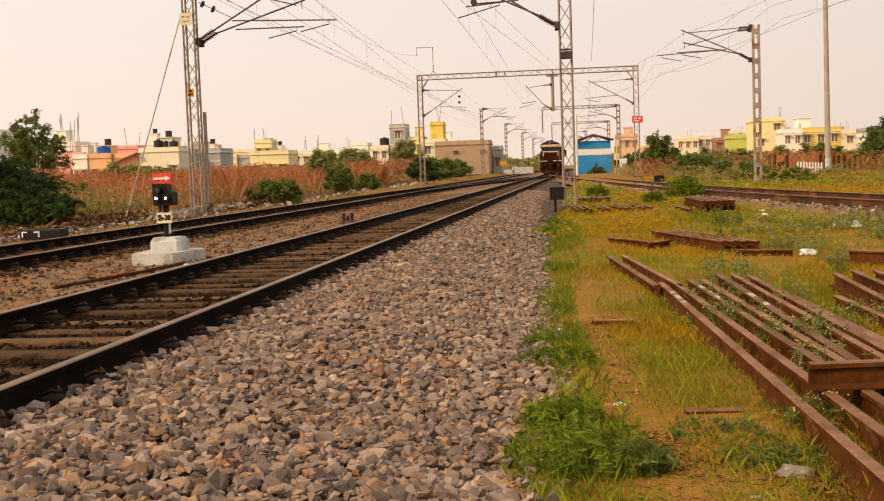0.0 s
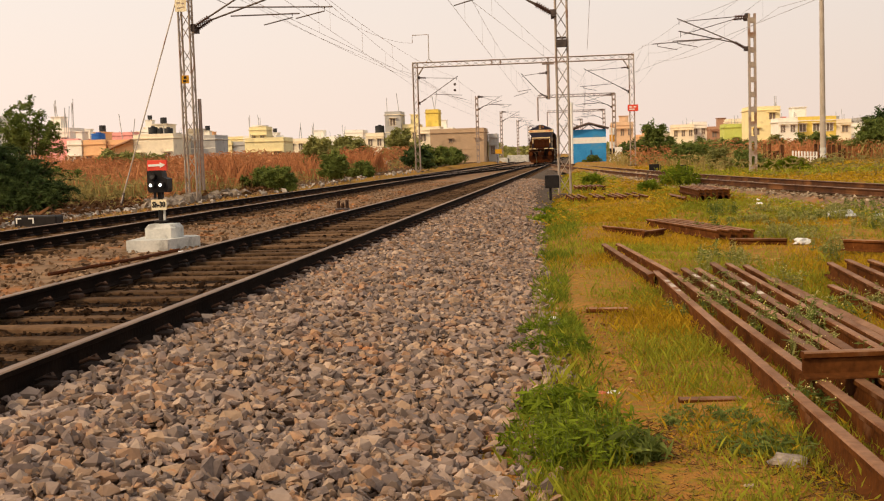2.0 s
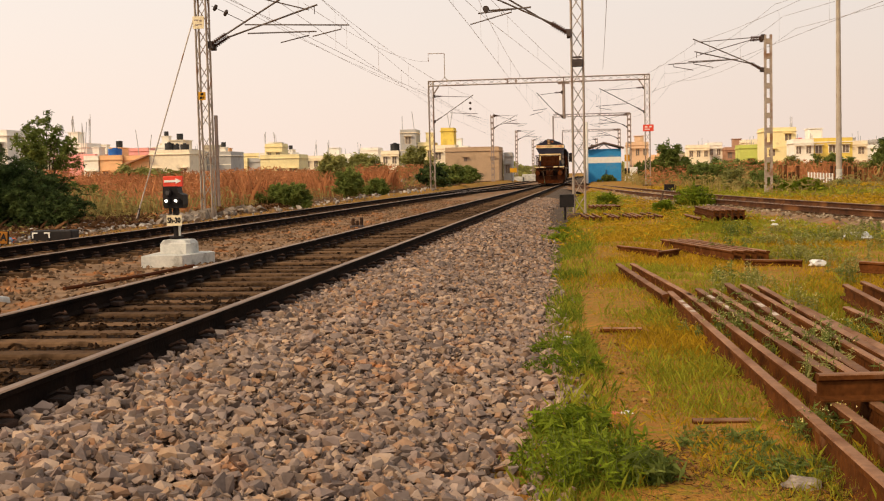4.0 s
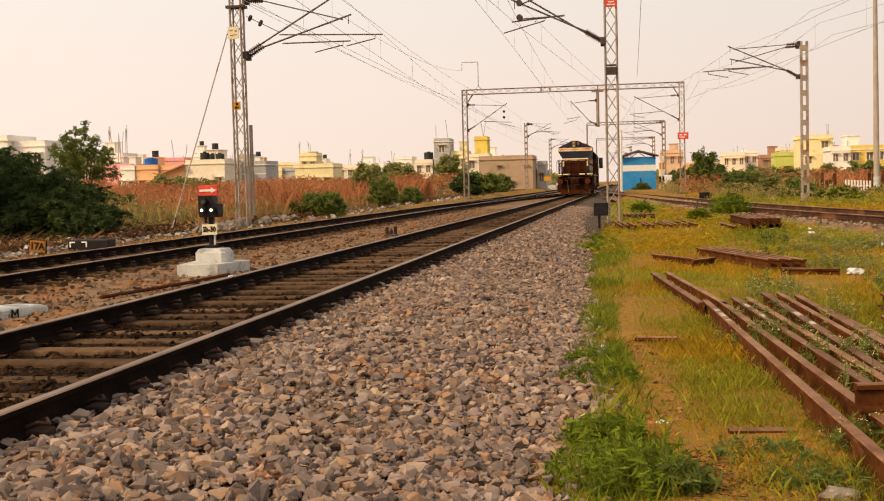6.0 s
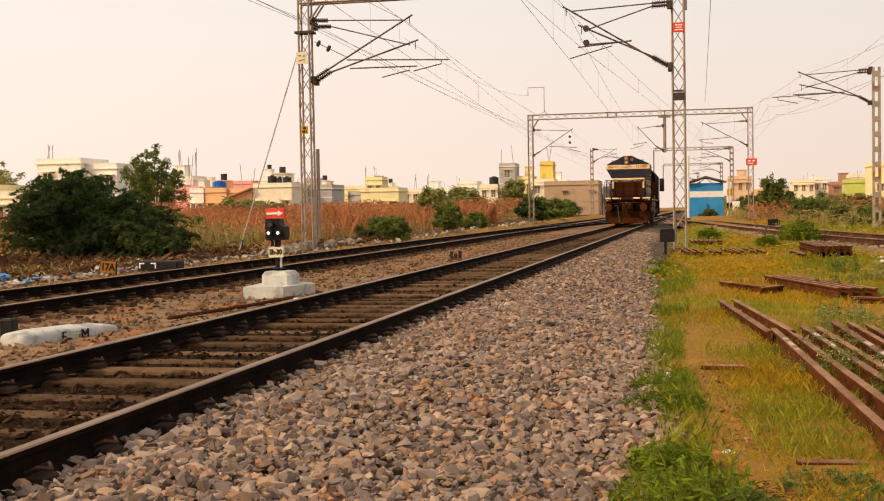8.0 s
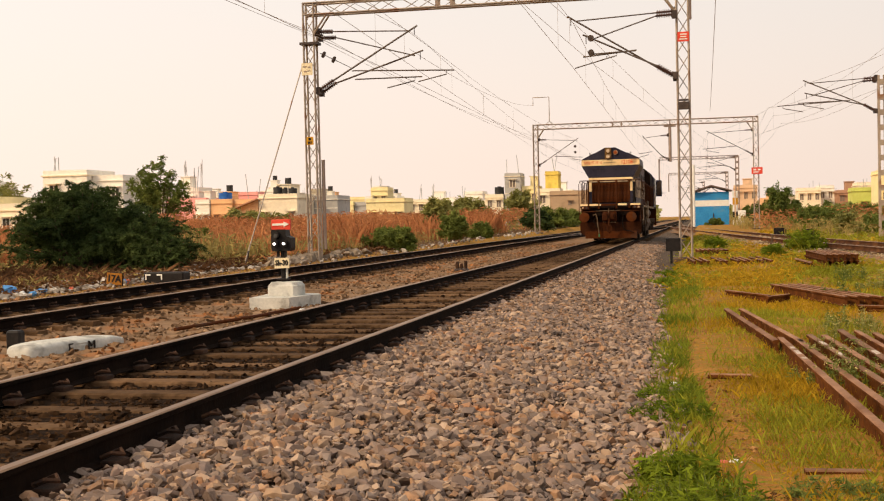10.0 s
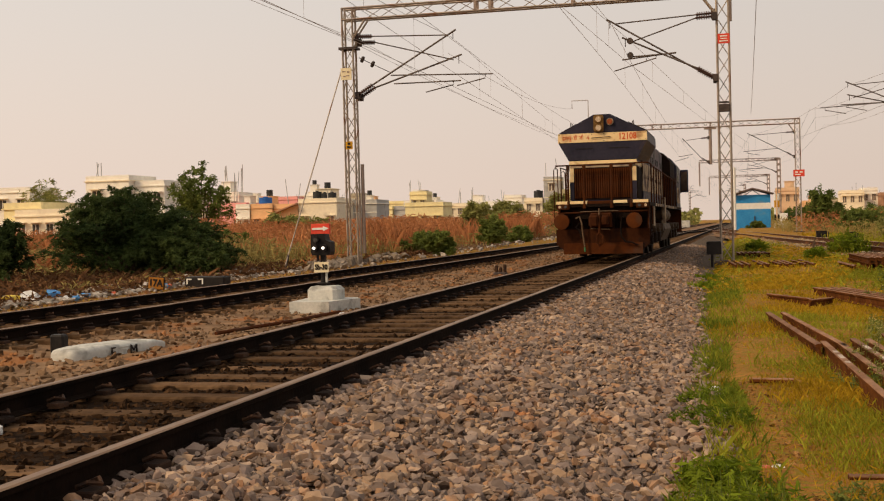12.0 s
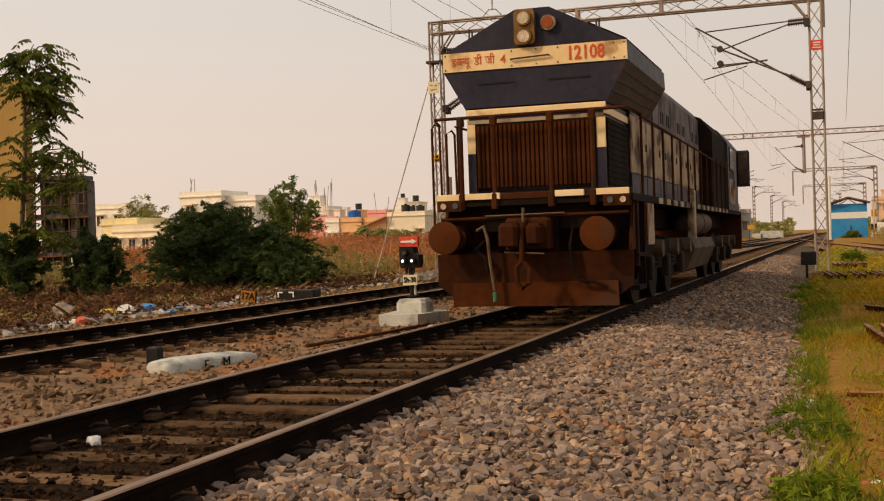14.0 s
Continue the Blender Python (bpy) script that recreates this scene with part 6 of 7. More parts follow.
def field_noise(x, y, s, seed):
    return np.array([noise.noise(Vector((a * s + seed, b * s, seed * 1.7))) for a, b in zip(x, y)])


def build_grass():
    rng = np.random.default_rng(31)
    # near grass, thin on the trodden path and the bare soil
    n = 260000
    y = 3.6 + 36 * rng.uniform(0, 1, n) ** 1.9
    x = rng.uniform(-0.75, 1.0, n) + rng.uniform(0, 1, n) ** 1.3 * (1.2 + y * 0.30)
    f = 0.6 * field_noise(x, y, 0.9, 3.0) + 0.6 * field_noise(x, y, 3.5, 4.0)
    path = np.exp(-((x - path_x(y)) / 0.20) ** 2) * np.clip((20 - y) / 5, 0, 1)
    bare = np.clip((x - 0.25) * 1.2, 0, 1) * np.clip((6.2 - y) / 0.8, 0, 1)
    edge = edge_x(y)
    keep = (rng.uniform(0, 1, n) < np.clip(0.95 + f * 0.9, 0.15, 1) * (1 - 0.97 * path) * (1 - 0.80 * bare)) & (x > edge - 0.05)
    x, y, f = x[keep], y[keep], f[keep]
    h = rng.gamma(5, 0.0095, len(x)).clip(0.014, 0.14) * (1 + 0.5 * f) * np.where(x < 0.0, 1.25, 1.0)
    g = field_noise(x, y, 0.45, 9.0) + np.where(x < 0.05, 0.35, 0.05) + rng.normal(0, 0.12, len(x))
    z = ground_z(x, y) - 0.01
    green = g > 0.0
    w = 0.0026 + 0.00055 * y
    blades("grass", x[green], y[green], z[green], h[green], w[green], 0.35, M_GRASS_GREEN, "short green grass beside the ballast", "grass", rng)
    blades("grass", x[~green], y[~green], z[~green], h[~green], w[~green], 0.4, M_GRASS, "short dry yellow-green grass", "grass", rng)
    # a greener strip between the ballast's foot and the path
    n = 85000
    y = 4.0 + 44 * rng.uniform(0, 1, n) ** 1.7
    wide = np.where(y < 20, path_x(y) - edge_x(y) - 0.02, 0.8)
    x = edge_x(y) - 0.08 + wide * rng.uniform(0, 1, n) ** 1.2
    keep = rng.uniform(0, 1, n) < np.clip(0.38 + 1.7 * field_noise(x, y, 0.8, 12.0), 0.05, 1)
    x, y = x[keep], y[keep]
    blades("grass", x, y, ground_z(x, y) - 0.01, rng.gamma(4, 0.013, len(x)).clip(0.015, 0.15), 0.0026 + 0.00055 * y, 0.4, M_GRASS_LUSH, "lush green grass at the ballast's foot", "grass", rng)
    # sparse fine sprouts and dead blades close to the soil
    n = 45000
    y = 3.8 + 12 * rng.uniform(0, 1, n) ** 1.6
    x = rng.uniform(-0.5, 1.1, n) + rng.uniform(0, 1, n) * (0.4 + y * 0.14)
    keep = rng.uniform(0, 1, n) < 1 - 0.75 * np.exp(-((x - path_x(y)) / 0.22) ** 2)
    x, y = x[keep], y[keep]
    blades("grass", x, y, ground_z(x, y) - 0.004, rng.gamma(3, 0.006, len(x)).clip(0.006, 0.05), 0.0022 + 0.0006 * y, 1.1, M_GRASS, "fine dead blades close to the soil", "grass", rng)
    # farther grass up to the siding and beyond
    n = 100000
    y = 24 + 56 * rng.uniform(0, 1, n) ** 1.3
    x = rng.uniform(-1.2, 34, n)
    keep = (np.abs(x - siding_x(y)) > 2.0) & (x > -1.3 + 0.0 * y)
    x, y = x[keep], y[keep]
    f = field_noise(x, y, 0.15, 5.0)
    h = rng.gamma(4, 0.05, len(x)).clip(0.05, 0.6) * np.where(x > siding_x(y) + 2, 0.95, 0.6)
    z = ground_z(x, y) - 0.02
    k = f > -0.12
    for sel, m, lab in ((k, M_GRASS_GREEN, "longer green grass round the siding"), (~k, M_GRASS, "longer dry grass round the siding")):
        pts = np.stack([x[sel], y[sel], z[sel] + h[sel] * rng.uniform(0, 0.8, sel.sum())], 1)
        v, q = leaf_quads(pts, 0.045 + 0.0008 * y[sel], rng, 4.5)
        bulk("grass", v, q, m, lab, "grass")
    # dry litter of straw on the bare soil
    n = 4500
    y = rng.uniform(4.2, 6.6, n)
    x = rng.uniform(0.25, 1.25, n)
    blades("dry_straw", x, y, ground_z(x, y) + 0.0, rng.uniform(0.01, 0.035, n), np.full(n, 0.006), 2.2, M_DRYSTEM, "dry straw lying on bare soil", "straw", rng)


build_grass()


def build_clods():
    rng = np.random.default_rng(35)
    n = 3200
    y = 4.0 + 12 * rng.uniform(0, 1, n) ** 1.5
    x = np.where(rng.uniform(0, 1, n) < 0.6, path_x(y) + rng.normal(0, 0.22, n), rng.uniform(-0.4, 1.2, n))
    scatter("soil_clod", np.stack([x, y, ground_z(x, y)], 1), rng.gamma(3, 0.0035, n).clip(0.003, 0.03), stone_shapes(8, False), M_CLOD, "small clods and pebbles on the trodden path", "clods", 0.7, rng)


M_CLOD = mat("soil_clod", (0.16, 0.075, 0.022), (0.36, 0.19, 0.06), 6.0, 0.95, 0.3, island=0.4)
build_clods()


def weed_clump(x, y, r, h, n, material, label, seed, size=0.05, flowers=0):
    """Leafy weed stalks in a clump, some with tiny pale flowers."""
    rng = np.random.default_rng(seed)
    th = thing("weed_clump", label, "weeds", group="weeds")
    z = float(ground_z(x, y))
    g, pts, fl = Geo(), [], []
    for k in range(n):
        a, q = rng.uniform(0, 6.28), r * rng.uniform(0, 1) ** 0.6
        bx, by = x + q * math.cos(a), y + q * math.sin(a)
        hh = h * rng.uniform(0.5, 1.1) * (1 - 0.4 * q / r)
        tx, ty = bx + rng.normal(0, 0.10) * hh * 1.5, by + rng.normal(0, 0.10) * hh * 1.5
        g.tube([(bx, by, z - 0.02), ((bx + tx) / 2, (by + ty) / 2, z + hh * 0.55), (tx, ty, z + hh)], 0.0035, 3, 0.0015, caps=False)
        for i in range(18):
            t = rng.uniform(0.08, 1)
            pts.append((bx + (tx - bx) * t + rng.normal(0, 0.022), by + (ty - by) * t + rng.normal(0, 0.022), z + hh * t))
        for i in range(flowers):
            fl.append((tx + rng.normal(0, 0.03), ty + rng.normal(0, 0.03), z + hh * rng.uniform(0.85, 1.05)))
    tagged(part("stalk", g, M_LEAF_MID, th), kind="stuff")
    v, f = leaf_quads(np.array(pts), size * 0.8, rng, 5.5)
    ob = bulk("foliage", v, f, material, "", "", "")
    ob.parent = th
    nb = int(n * 1.4)
    a, q = rng.uniform(0, 6.28, nb), r * rng.uniform(0, 1, nb) ** 0.55 * 1.1
    gx, gy = x + q * np.cos(a), y + q * np.sin(a)
    ob = blades("blade", gx, gy, ground_z(gx, gy) - 0.01, h * rng.uniform(0.2, 0.55, nb), np.full(nb, 0.003 + 0.0005 * y), 0.35, M_GRASS_GREEN, "", "", rng)
    ob.parent = th
    if fl:
        v, f = leaf_quads(np.array(fl), 0.011, rng, 1.0)
        ob = bulk("flower", v, f, M_FLOWER, "tiny pale yellow flowers", "")
        ob.parent = th


weed_clump(-0.05, 5.85, 0.36, 0.30, 115, M_LEAF_BRIGHT, "bright green leafy weed clump by the path", 1, 0.034)
weed_clump(0.24, 5.75, 0.13, 0.20, 24, M_LEAF_MID, "green leafy weed beside the path", 2, 0.06)
weed_clump(-0.15, 6.8, 0.22, 0.20, 50, M_LEAF_BRIGHT, "bright green weeds at the ballast edge", 3, 0.05)
weed_clump(-0.22, 9.0, 0.30, 0.16, 60, M_LEAF_BRIGHT, "bright green weeds at the ballast edge", 4, 0.03)
weed_clump(-0.25, 10.0, 0.28, 0.14, 50, M_LEAF_BRIGHT, "bright green weeds at the ballast edge", 5, 0.03)
weed_clump(0.72, 6.5, 0.30, 0.11, 40, M_LEAF_MID, "green creeping weeds among dry grass", 6, 0.032)
weed_clump(0.92, 5.95, 0.26, 0.11, 34, M_LEAF_MID, "green creeping weeds among dry grass", 7, 0.032)
_rw = random.Random(12)
for k in range(22):
    yy = _rw.uniform(5.8, 16.0)
    xx = _rw.choice([1.0, 1.25, 1.5, 1.8, 2.1, 2.5, 3.0]) + _rw.uniform(-0.15, 0.3) + 0.04 * (12 - yy) * (0.2)
    weed_clump(xx, yy, _rw.uniform(0.14, 0.30), _rw.uniform(0.22, 0.42), 16, M_LEAF_MID if k % 2 else M_LEAF_GREY, "tall weeds with tiny pale flowers among the rails", 40 + k, 0.035, flowers=5)
for k in range(22):
    yy = _rw.uniform(14, 27)
    xx = _rw.uniform(2.2, 7.0)
    weed_clump(xx, yy, _rw.uniform(0.3, 0.6), _rw.uniform(0.2, 0.45), 22, M_LEAF_GREY if k % 3 else M_LEAF_MID, "tall weeds with tiny pale flowers in the field", 90 + k, 0.05, flowers=6)
for k, (x, y, r, h) in enumerate(((3.6, 43.0, 0.7, 0.9), (0.55, 46.0, 0.35, 0.5), (-0.9, 30.0, 0.4, 0.2), (-0.8, 26.0, 0.4, 0.2), (2.2, 38.0, 0.3, 0.4))):
    weed_clump(x, y, r, h, 70, M_LEAF_BRIGHT, "bright green weeds near the siding", 140 + k, 0.13)


def build_scrub():
    rng = np.random.default_rng(41)

    def band(name, n, x0, x1, y0, y1, hmax, material, label, seed, clear=None, s=0.09):
        y = y0 + (y1 - y0) * rng.uniform(0, 1, n) ** 1.5
        x = rng.uniform(x0, x1, n)
        f = field_noise(x, y, s, seed) + 0.35 * field_noise(x, y, s * 5, seed + 1)
        keep = rng.uniform(0, 1, n) < np.clip(0.55 + 1.8 * f, 0.0, 1)
        if clear is not None:
            keep &= clear(x, y)
        x, y, f = x[keep], y[keep], f[keep]
        h = hmax * np.clip(0.6 + 0.6 * f, 0.15, 1) * rng.uniform(0.0, 1.0, len(x)) ** 0.7
        pts = np.stack([x, y, ground_z(x, y) + h], 1)
        v, q = leaf_quads(pts, 0.085 + 0.0010 * y, rng, 5.0)
        bulk(name, v, q, material, label, "scrub")

    def stems(name, n, x0, x1, y0, y1, hmax, material, label, seed, clear, s=0.09):
        """Thin upright dry stalks in drifts."""
        y = y0 + (y1 - y0) * rng.uniform(0, 1, n) ** 1.4
        x = rng.uniform(x0, x1, n)
        f = field_noise(x, y, s, seed) + 0.4 * field_noise(x, y, s * 6, seed + 1)
        keep = (rng.uniform(0, 1, n) < np.clip(0.6 + 1.6 * f, 0.0, 1)) & clear(x, y)
        x, y, f = x[keep], y[keep], f[keep]
        h = hmax * np.clip(0.65 + 0.6 * f, 0.2, 1.05) * rng.uniform(0.45, 1.0, len(x))
        blades(name, x, y, ground_z(x, y) - 0.03, h, 0.005 + 0.00028 * y, 0.20, material, label, "scrub", rng)

    left = lambda x, y: x < -13.2 - 0.02 * (y - 40)
    back = lambda x, y: (x < -14.1 - 0.02 * (y - 40)) & ~((x < -27) & (y < 62))
    band("dry_scrub", 120000, -70, -13, 40, 120, 2.1, M_SCRUB, "tall red-brown dry scrub behind the second track", 2.0, back)
    stems("dry_stalk", 90000, -60, -13, 41, 100, 2.1, M_SCRUB, "tall red-brown dry stalks behind the second track", 2.0, back)
    band("dry_scrub", 16000, -26, -13, 36, 48, 0.7, M_SCRUB, "low red-brown dry scrub", 3.0, left)
    band("olive_scrub", 42000, -70, -13, 34, 120, 1.2, M_SCRUB_OLIVE, "olive-green low scrub", 7.0, left, 0.14)
    stems("olive_stalk", 22000, -50, -13, 38, 90, 1.2, M_SCRUB_OLIVE, "olive-green upright stalks behind the second track", 7.0, left, 0.14)
    band("olive_scrub", 9000, -34, -13, 18, 36, 0.25, M_SCRUB_OLIVE, "low olive scrub beside the rubbish", 7.5, left, 0.3)
    right = lambda x, y: (x > siding_x(y) + 3.0) & ~((x > 11.5) & (x < 20.5) & (y > 60) & (y < 88))
    band("dry_scrub", 40000, 4, 62, 78, 140, 1.9, M_SCRUB, "tall red-brown dry scrub behind the siding", 5.0, right)
    stems("dry_stalk", 20000, 14, 62, 84, 130, 2.0, M_SCRUB, "tall red-brown dry stalks behind the siding", 5.0, right)
    band("olive_scrub", 60000, 3, 62, 46, 140, 1.4, M_SCRUB_OLIVE, "olive-green scrub behind the siding", 11.0, right, 0.14)
    stems("olive_stalk", 20000, 3, 50, 60, 120, 1.3, M_SCRUB_OLIVE, "olive-green upright stalks behind the siding", 11.0, right, 0.14)
    # dead leaves and litter on the verge, and dry brushwood under the big bush
    n = 46000
    x, y = -13.0 - 26 * rng.uniform(0, 1, n) ** 1.5, 14 + 40 * rng.uniform(0, 1, n) ** 1.3
    v, q = leaf_quads(np.stack([x, y, ground_z(x, y) + 0.02 + rng.gamma(2, 0.03, n)], 1), 0.075 + 0.001 * y, rng, 4.0)
    bulk("dead_leaves", v, q, M_DRYSTEM, "brown dead leaves and low dry stalks on the verge", "dead leaves")
    n = 1100
    x, y = rng.uniform(-27, -13.2, n), rng.uniform(16, 30, n)
    blades("brushwood", x, y, ground_z(x, y), rng.uniform(0.06, 0.42, n), np.full(n, 0.007), 0.9, M_DRYSTEM, "tangle of dry brown brushwood", "brushwood", rng)


build_scrub()

# large bushes and trees beyond the second track
bush("thorn_bush", -17.9, 32.3, -0.25, 2.45, 2.1, 2.72, 100000, 0.064, M_LEAF_DARK, "large dark green thorn bush behind the second track", seed=3, stems=60, lumps=150, full=0.2, slim=7.0, spray=2.0)
bush("thorn_bush", -16.0, 31.9, -0.25, 1.75, 1.6, 1.95, 52000, 0.062, M_LEAF_DARK, "dark green thorn bush grown into the largest one", seed=5, stems=40, lumps=90, full=0.2, slim=7.0, spray=2.0)
bush("thorn_bush", -14.9, 31.0, -0.25, 1.0, 0.9, 1.15, 16000, 0.060, M_LEAF_DARK, "smaller green thorn bush beside the largest one", seed=4, lumps=40, spray=1.8)
bush("leafy_bush", -19.5, 28.2, -0.25, 1.0, 0.8, 2.0, 26000, 0.06, M_LEAF_DARK, "dark leafy bush before the unfinished house", seed=6, lumps=36)
bush("leafy_bush", -21.4, 27.2, -0.25, 1.1, 0.8, 2.3, 24000, 0.065, M_LEAF_DARK, "dark leafy bush at the tree's foot", seed=7, lumps=30)
bush("green_bush", -16.5, 75, -0.1, 1.1, 1.0, 2.9, 9724, 0.145, M_LEAF_GREY, "grey-green bush standing over dry scrub", seed=8)
bush("green_bush", -12.9, 62, -0.1, 0.85, 0.8, 1.75, 8228, 0.112, M_LEAF_MID, "rounded mid-green bush by the second track", seed=9)
bush("green_bush", -13.5, 50, -0.1, 0.9, 0.7, 0.95, 6732, 0.092, M_LEAF_MID, "low bright green bush by the second track", seed=10, lumps=18)
bush("green_bush", -12.2, 48, -0.15, 0.8, 0.7, 0.95, 6732, 0.092, M_LEAF_MID, "low bright green bush by the second track", seed=11, lumps=18)
bush("green_bush", -13.2, 72, -0.1, 0.9, 0.8, 1.1, 5610, 0.112, M_LEAF_MID, "low green bush by the second track", seed=12, lumps=18)
bush("green_bush", -13.0, 96, 0.0, 1.3, 1.2, 2.0, 6732, 0.158, M_LEAF_DARK, "dark green bush near the farther portal", seed=13, lumps=18)
bush("green_bush", -13.6, 112, 0.0, 2.2, 2, 2.2, 8228, 0.185, M_LEAF_MID, "green bushes by the far line", seed=14, lumps=20)
bush("green_bush", -13.8, 128, 0.0, 2.0, 2, 2.0, 6732, 0.198, M_LEAF_MID, "green bushes by the far line", seed=15, lumps=20)
bush("green_bush", -20.6, 45, -0.15, 1.5, 1.2, 1.25, 9724, 0.112, M_LEAF_MID, "thin green bush in front of the houses", seed=16, lumps=22)
bush("green_bush", -31, 80, 0, 3.0, 2, 2.2, 13464, 0.185, M_LEAF_GREY, "grey-green bushes in front of the houses", seed=17, lumps=30)
bush("green_bush", -39, 88, 0, 3.0, 2, 1.3, 11220, 0.185, M_LEAF_MID, "green bushes in front of the houses", seed=18, lumps=30)
bush("broad_tree", -19.2, 130, 0, 2.4, 2.2, 4.3, 9724, 0.238, M_LEAF_GREY, "dusty grey-green tree before a concrete house", "tree", seed=19, lumps=24)
bush("broad_tree", -27.0, 140, 0, 3.2, 2.4, 3.6, 9724, 0.264, M_LEAF_GREY, "dusty grey-green tree in the distance", "tree", seed=20, lumps=24)
bush("broad_tree", -32.5, 150, 0, 2.6, 2.4, 3.8, 8976, 0.264, M_LEAF_GREY, "dusty grey-green tree in the distance", "tree", seed=21, lumps=24)
bush("broad_tree", -44.0, 92, 0, 2.8, 2.4, 7.0, 13000, 0.16, M_LEAF_MID, "tall thin green tree behind the bush", "tree", seed=22, lumps=34, low=0.5)
bush("broad_tree", -63.5, 100, 0, 3.4, 2.6, 6.2, 8000, 0.20, M_LEAF_GREY, "rounded grey-green tree behind low houses", "tree", seed=23, lumps=34, low=0.4)
bush("green_bush", 11.5, 108, 0, 2.6, 1.6, 2.0, 8840, 0.150, M_LEAF_MID, "green bushes beyond the siding", seed=61)
bush("green_bush", 5.6, 136, 0, 1.3, 1.2, 2.2, 7140, 0.140, M_LEAF_MID, "green bushes behind the hut", seed=62)
bush("green_tree", 6.45, 100, 0, 1.75, 1.6, 3.4, 11968, 0.145, M_LEAF_MID, "small green tree beyond the siding", "tree", seed=24, lumps=34)
bush("green_bush", 8.2, 88, -0.1, 2.2, 1.4, 1.6, 8228, 0.145, M_LEAF_MID, "green bushes beyond the siding", seed=25)
bush("green_bush", 5.4, 104, 0, 1.6, 1.4, 1.8, 6732, 0.145, M_LEAF_DARK, "green bushes beyond the siding", seed=26)
bush("green_bush", 8.9, 64, -0.2, 1.0, 0.8, 1.1, 5610, 0.106, M_LEAF_MID, "green bush at the mast's foot", seed=27, lumps=16)
bush("green_bush", 7.6, 66, -0.2, 0.8, 0.8, 1.4, 4862, 0.106, M_LEAF_GREY, "grey-green bush at the mast's foot", seed=28, lumps=16)
bush("green_bush", 10.2, 60, -0.2, 1.1, 0.8, 0.7, 4862, 0.099, M_LEAF_BRIGHT, "low bright green bush beyond the siding", seed=29, lumps=16)
bush("green_bush", 15.0, 74, -0.3, 1.0, 0.8, 0.5, 6732, 0.119, M_LEAF_GREY, "grey-green bush before the fence", seed=30, lumps=18)
bush("green_bush", 21.0, 78, -0.1, 1.6, 1.4, 1.4, 7480, 0.132, M_LEAF_GREY, "grey-green bush before the fence", seed=31, lumps=18)
bush("green_tree", 22.5, 92, 0, 2.6, 2, 3.0, 11220, 0.158, M_LEAF_MID, "broad green bush behind the fence", "tree", seed=32, lumps=30)
bush("green_tree", 25.8, 104, 0, 2.4, 2, 4.3, 9724, 0.172, M_LEAF_DARK, "dark green tree behind the fence", "tree", seed=33, lumps=30)
for k, (x, y, rx, h) in enumerate(((8.9, 100, 1.8, 2.0), (10.6, 94, 1.7, 1.7), (13.0, 98, 2.0, 1.9), (15.6, 100, 2.0, 2.1), (18.6, 97, 2.2, 2.2), (28.5, 96, 2.6, 2.6))):
    bush("green_bush", x, y, -0.1, rx, 1.3, h, 6500, 0.15, M_LEAF_GREY if k % 2 else M_LEAF_MID, "hazy green bushes behind the siding", seed=70 + k, lumps=24, group="far bushes")
bush("green_bush", 1.4, 122.8, -0.1, 1.0, 0.5, 0.9, 3366, 0.106, M_LEAF_MID, "low green bush at the hut's foot", seed=34, lumps=12)


def pinnate_tree():
    """A slender tree with long drooping feathered leaves, at the pan's end."""
    rng = np.random.default_rng(77)
    th = thing("neem_tree", "slender tree with drooping feathered leaves before the unfinished house", "tree")
    bx, by, bz = -20.9, 27.6, -0.3
    g = Geo()
    trunk = [(bx - 0.6, by, bz), (bx - 0.5, by, 2.0), (bx - 0.3, by, 4.0), (bx - 0.25, by, 6.6)]
    g.tube(trunk, 0.09, 7, 0.03)
    quads = []
    tips = []
    for k in range(50):
        h = rng.uniform(1.2, 6.6)
        a = rng.uniform(-1.9, 1.4)
        L = rng.uniform(0.9, 2.2) * (1.15 - h / 12)
        s = np.array([bx - 0.4 + 0.03 * h, by, h])
        e = s + np.array([math.cos(a) * L, math.sin(a) * L * 0.7, rng.uniform(-0.1, 0.7)])
        m = (s + e) / 2 + np.array([0, 0, 0.18])
        g.tube([tuple(s), tuple(m), tuple(e)], 0.028, 5, 0.010)
        for _ in range(7):
            tips.append(s + (e - s) * rng.uniform(0.45, 1.0) + rng.normal(0, 0.06, 3))
    pts = []
    for t in tips:
        a, L = rng.uniform(0, 6.28), rng.uniform(0.5, 0.85)
        d = np.array([math.cos(a), math.sin(a) * 0.8, rng.uniform(-0.25, 0.3)])
        for i in range(9):
            q = i / 8
            c = t + d * L * q + np.array([0, 0, -0.28 * q * q])
            side = np.array([-d[1], d[0], 0])
            for s in (-1, 1):
                pts.append((c, c + side * s * 0.12 + d * 0.07 + np.array([0, 0, -0.11])))
    V, F = [], []
    for i, (c, e) in enumerate(pts):
        u = np.cross(e - c, np.array([rng.normal(), rng.normal(), 0.6]))
        u = u / (np.linalg.norm(u) + 1e-9) * 0.036
        mid = (c + e) / 2
        V += [c, mid + u, e, mid - u]
        F.append((4 * i, 4 * i + 1, 4 * i + 2, 4 * i + 3))
    part("trunk", g, M_BARK, th)
    ob = bulk("crown", np.array(V), F, M_LEAF_NEEM, "", "", "")
    ob.parent = th


pinnate_tree()

# ---------------------------------------------------------------- buildings
def wall_mat(name, c, k=0.12):
    return mat(name, tuple(v * (1 - k) for v in c), tuple(min(0.9, v * (1 + k * 0.6)) for v in c), 0.35, 0.9, 0.1, spot=tuple(v * 0.72 for v in c), spot_size=0.5, spot_cut=0.66)


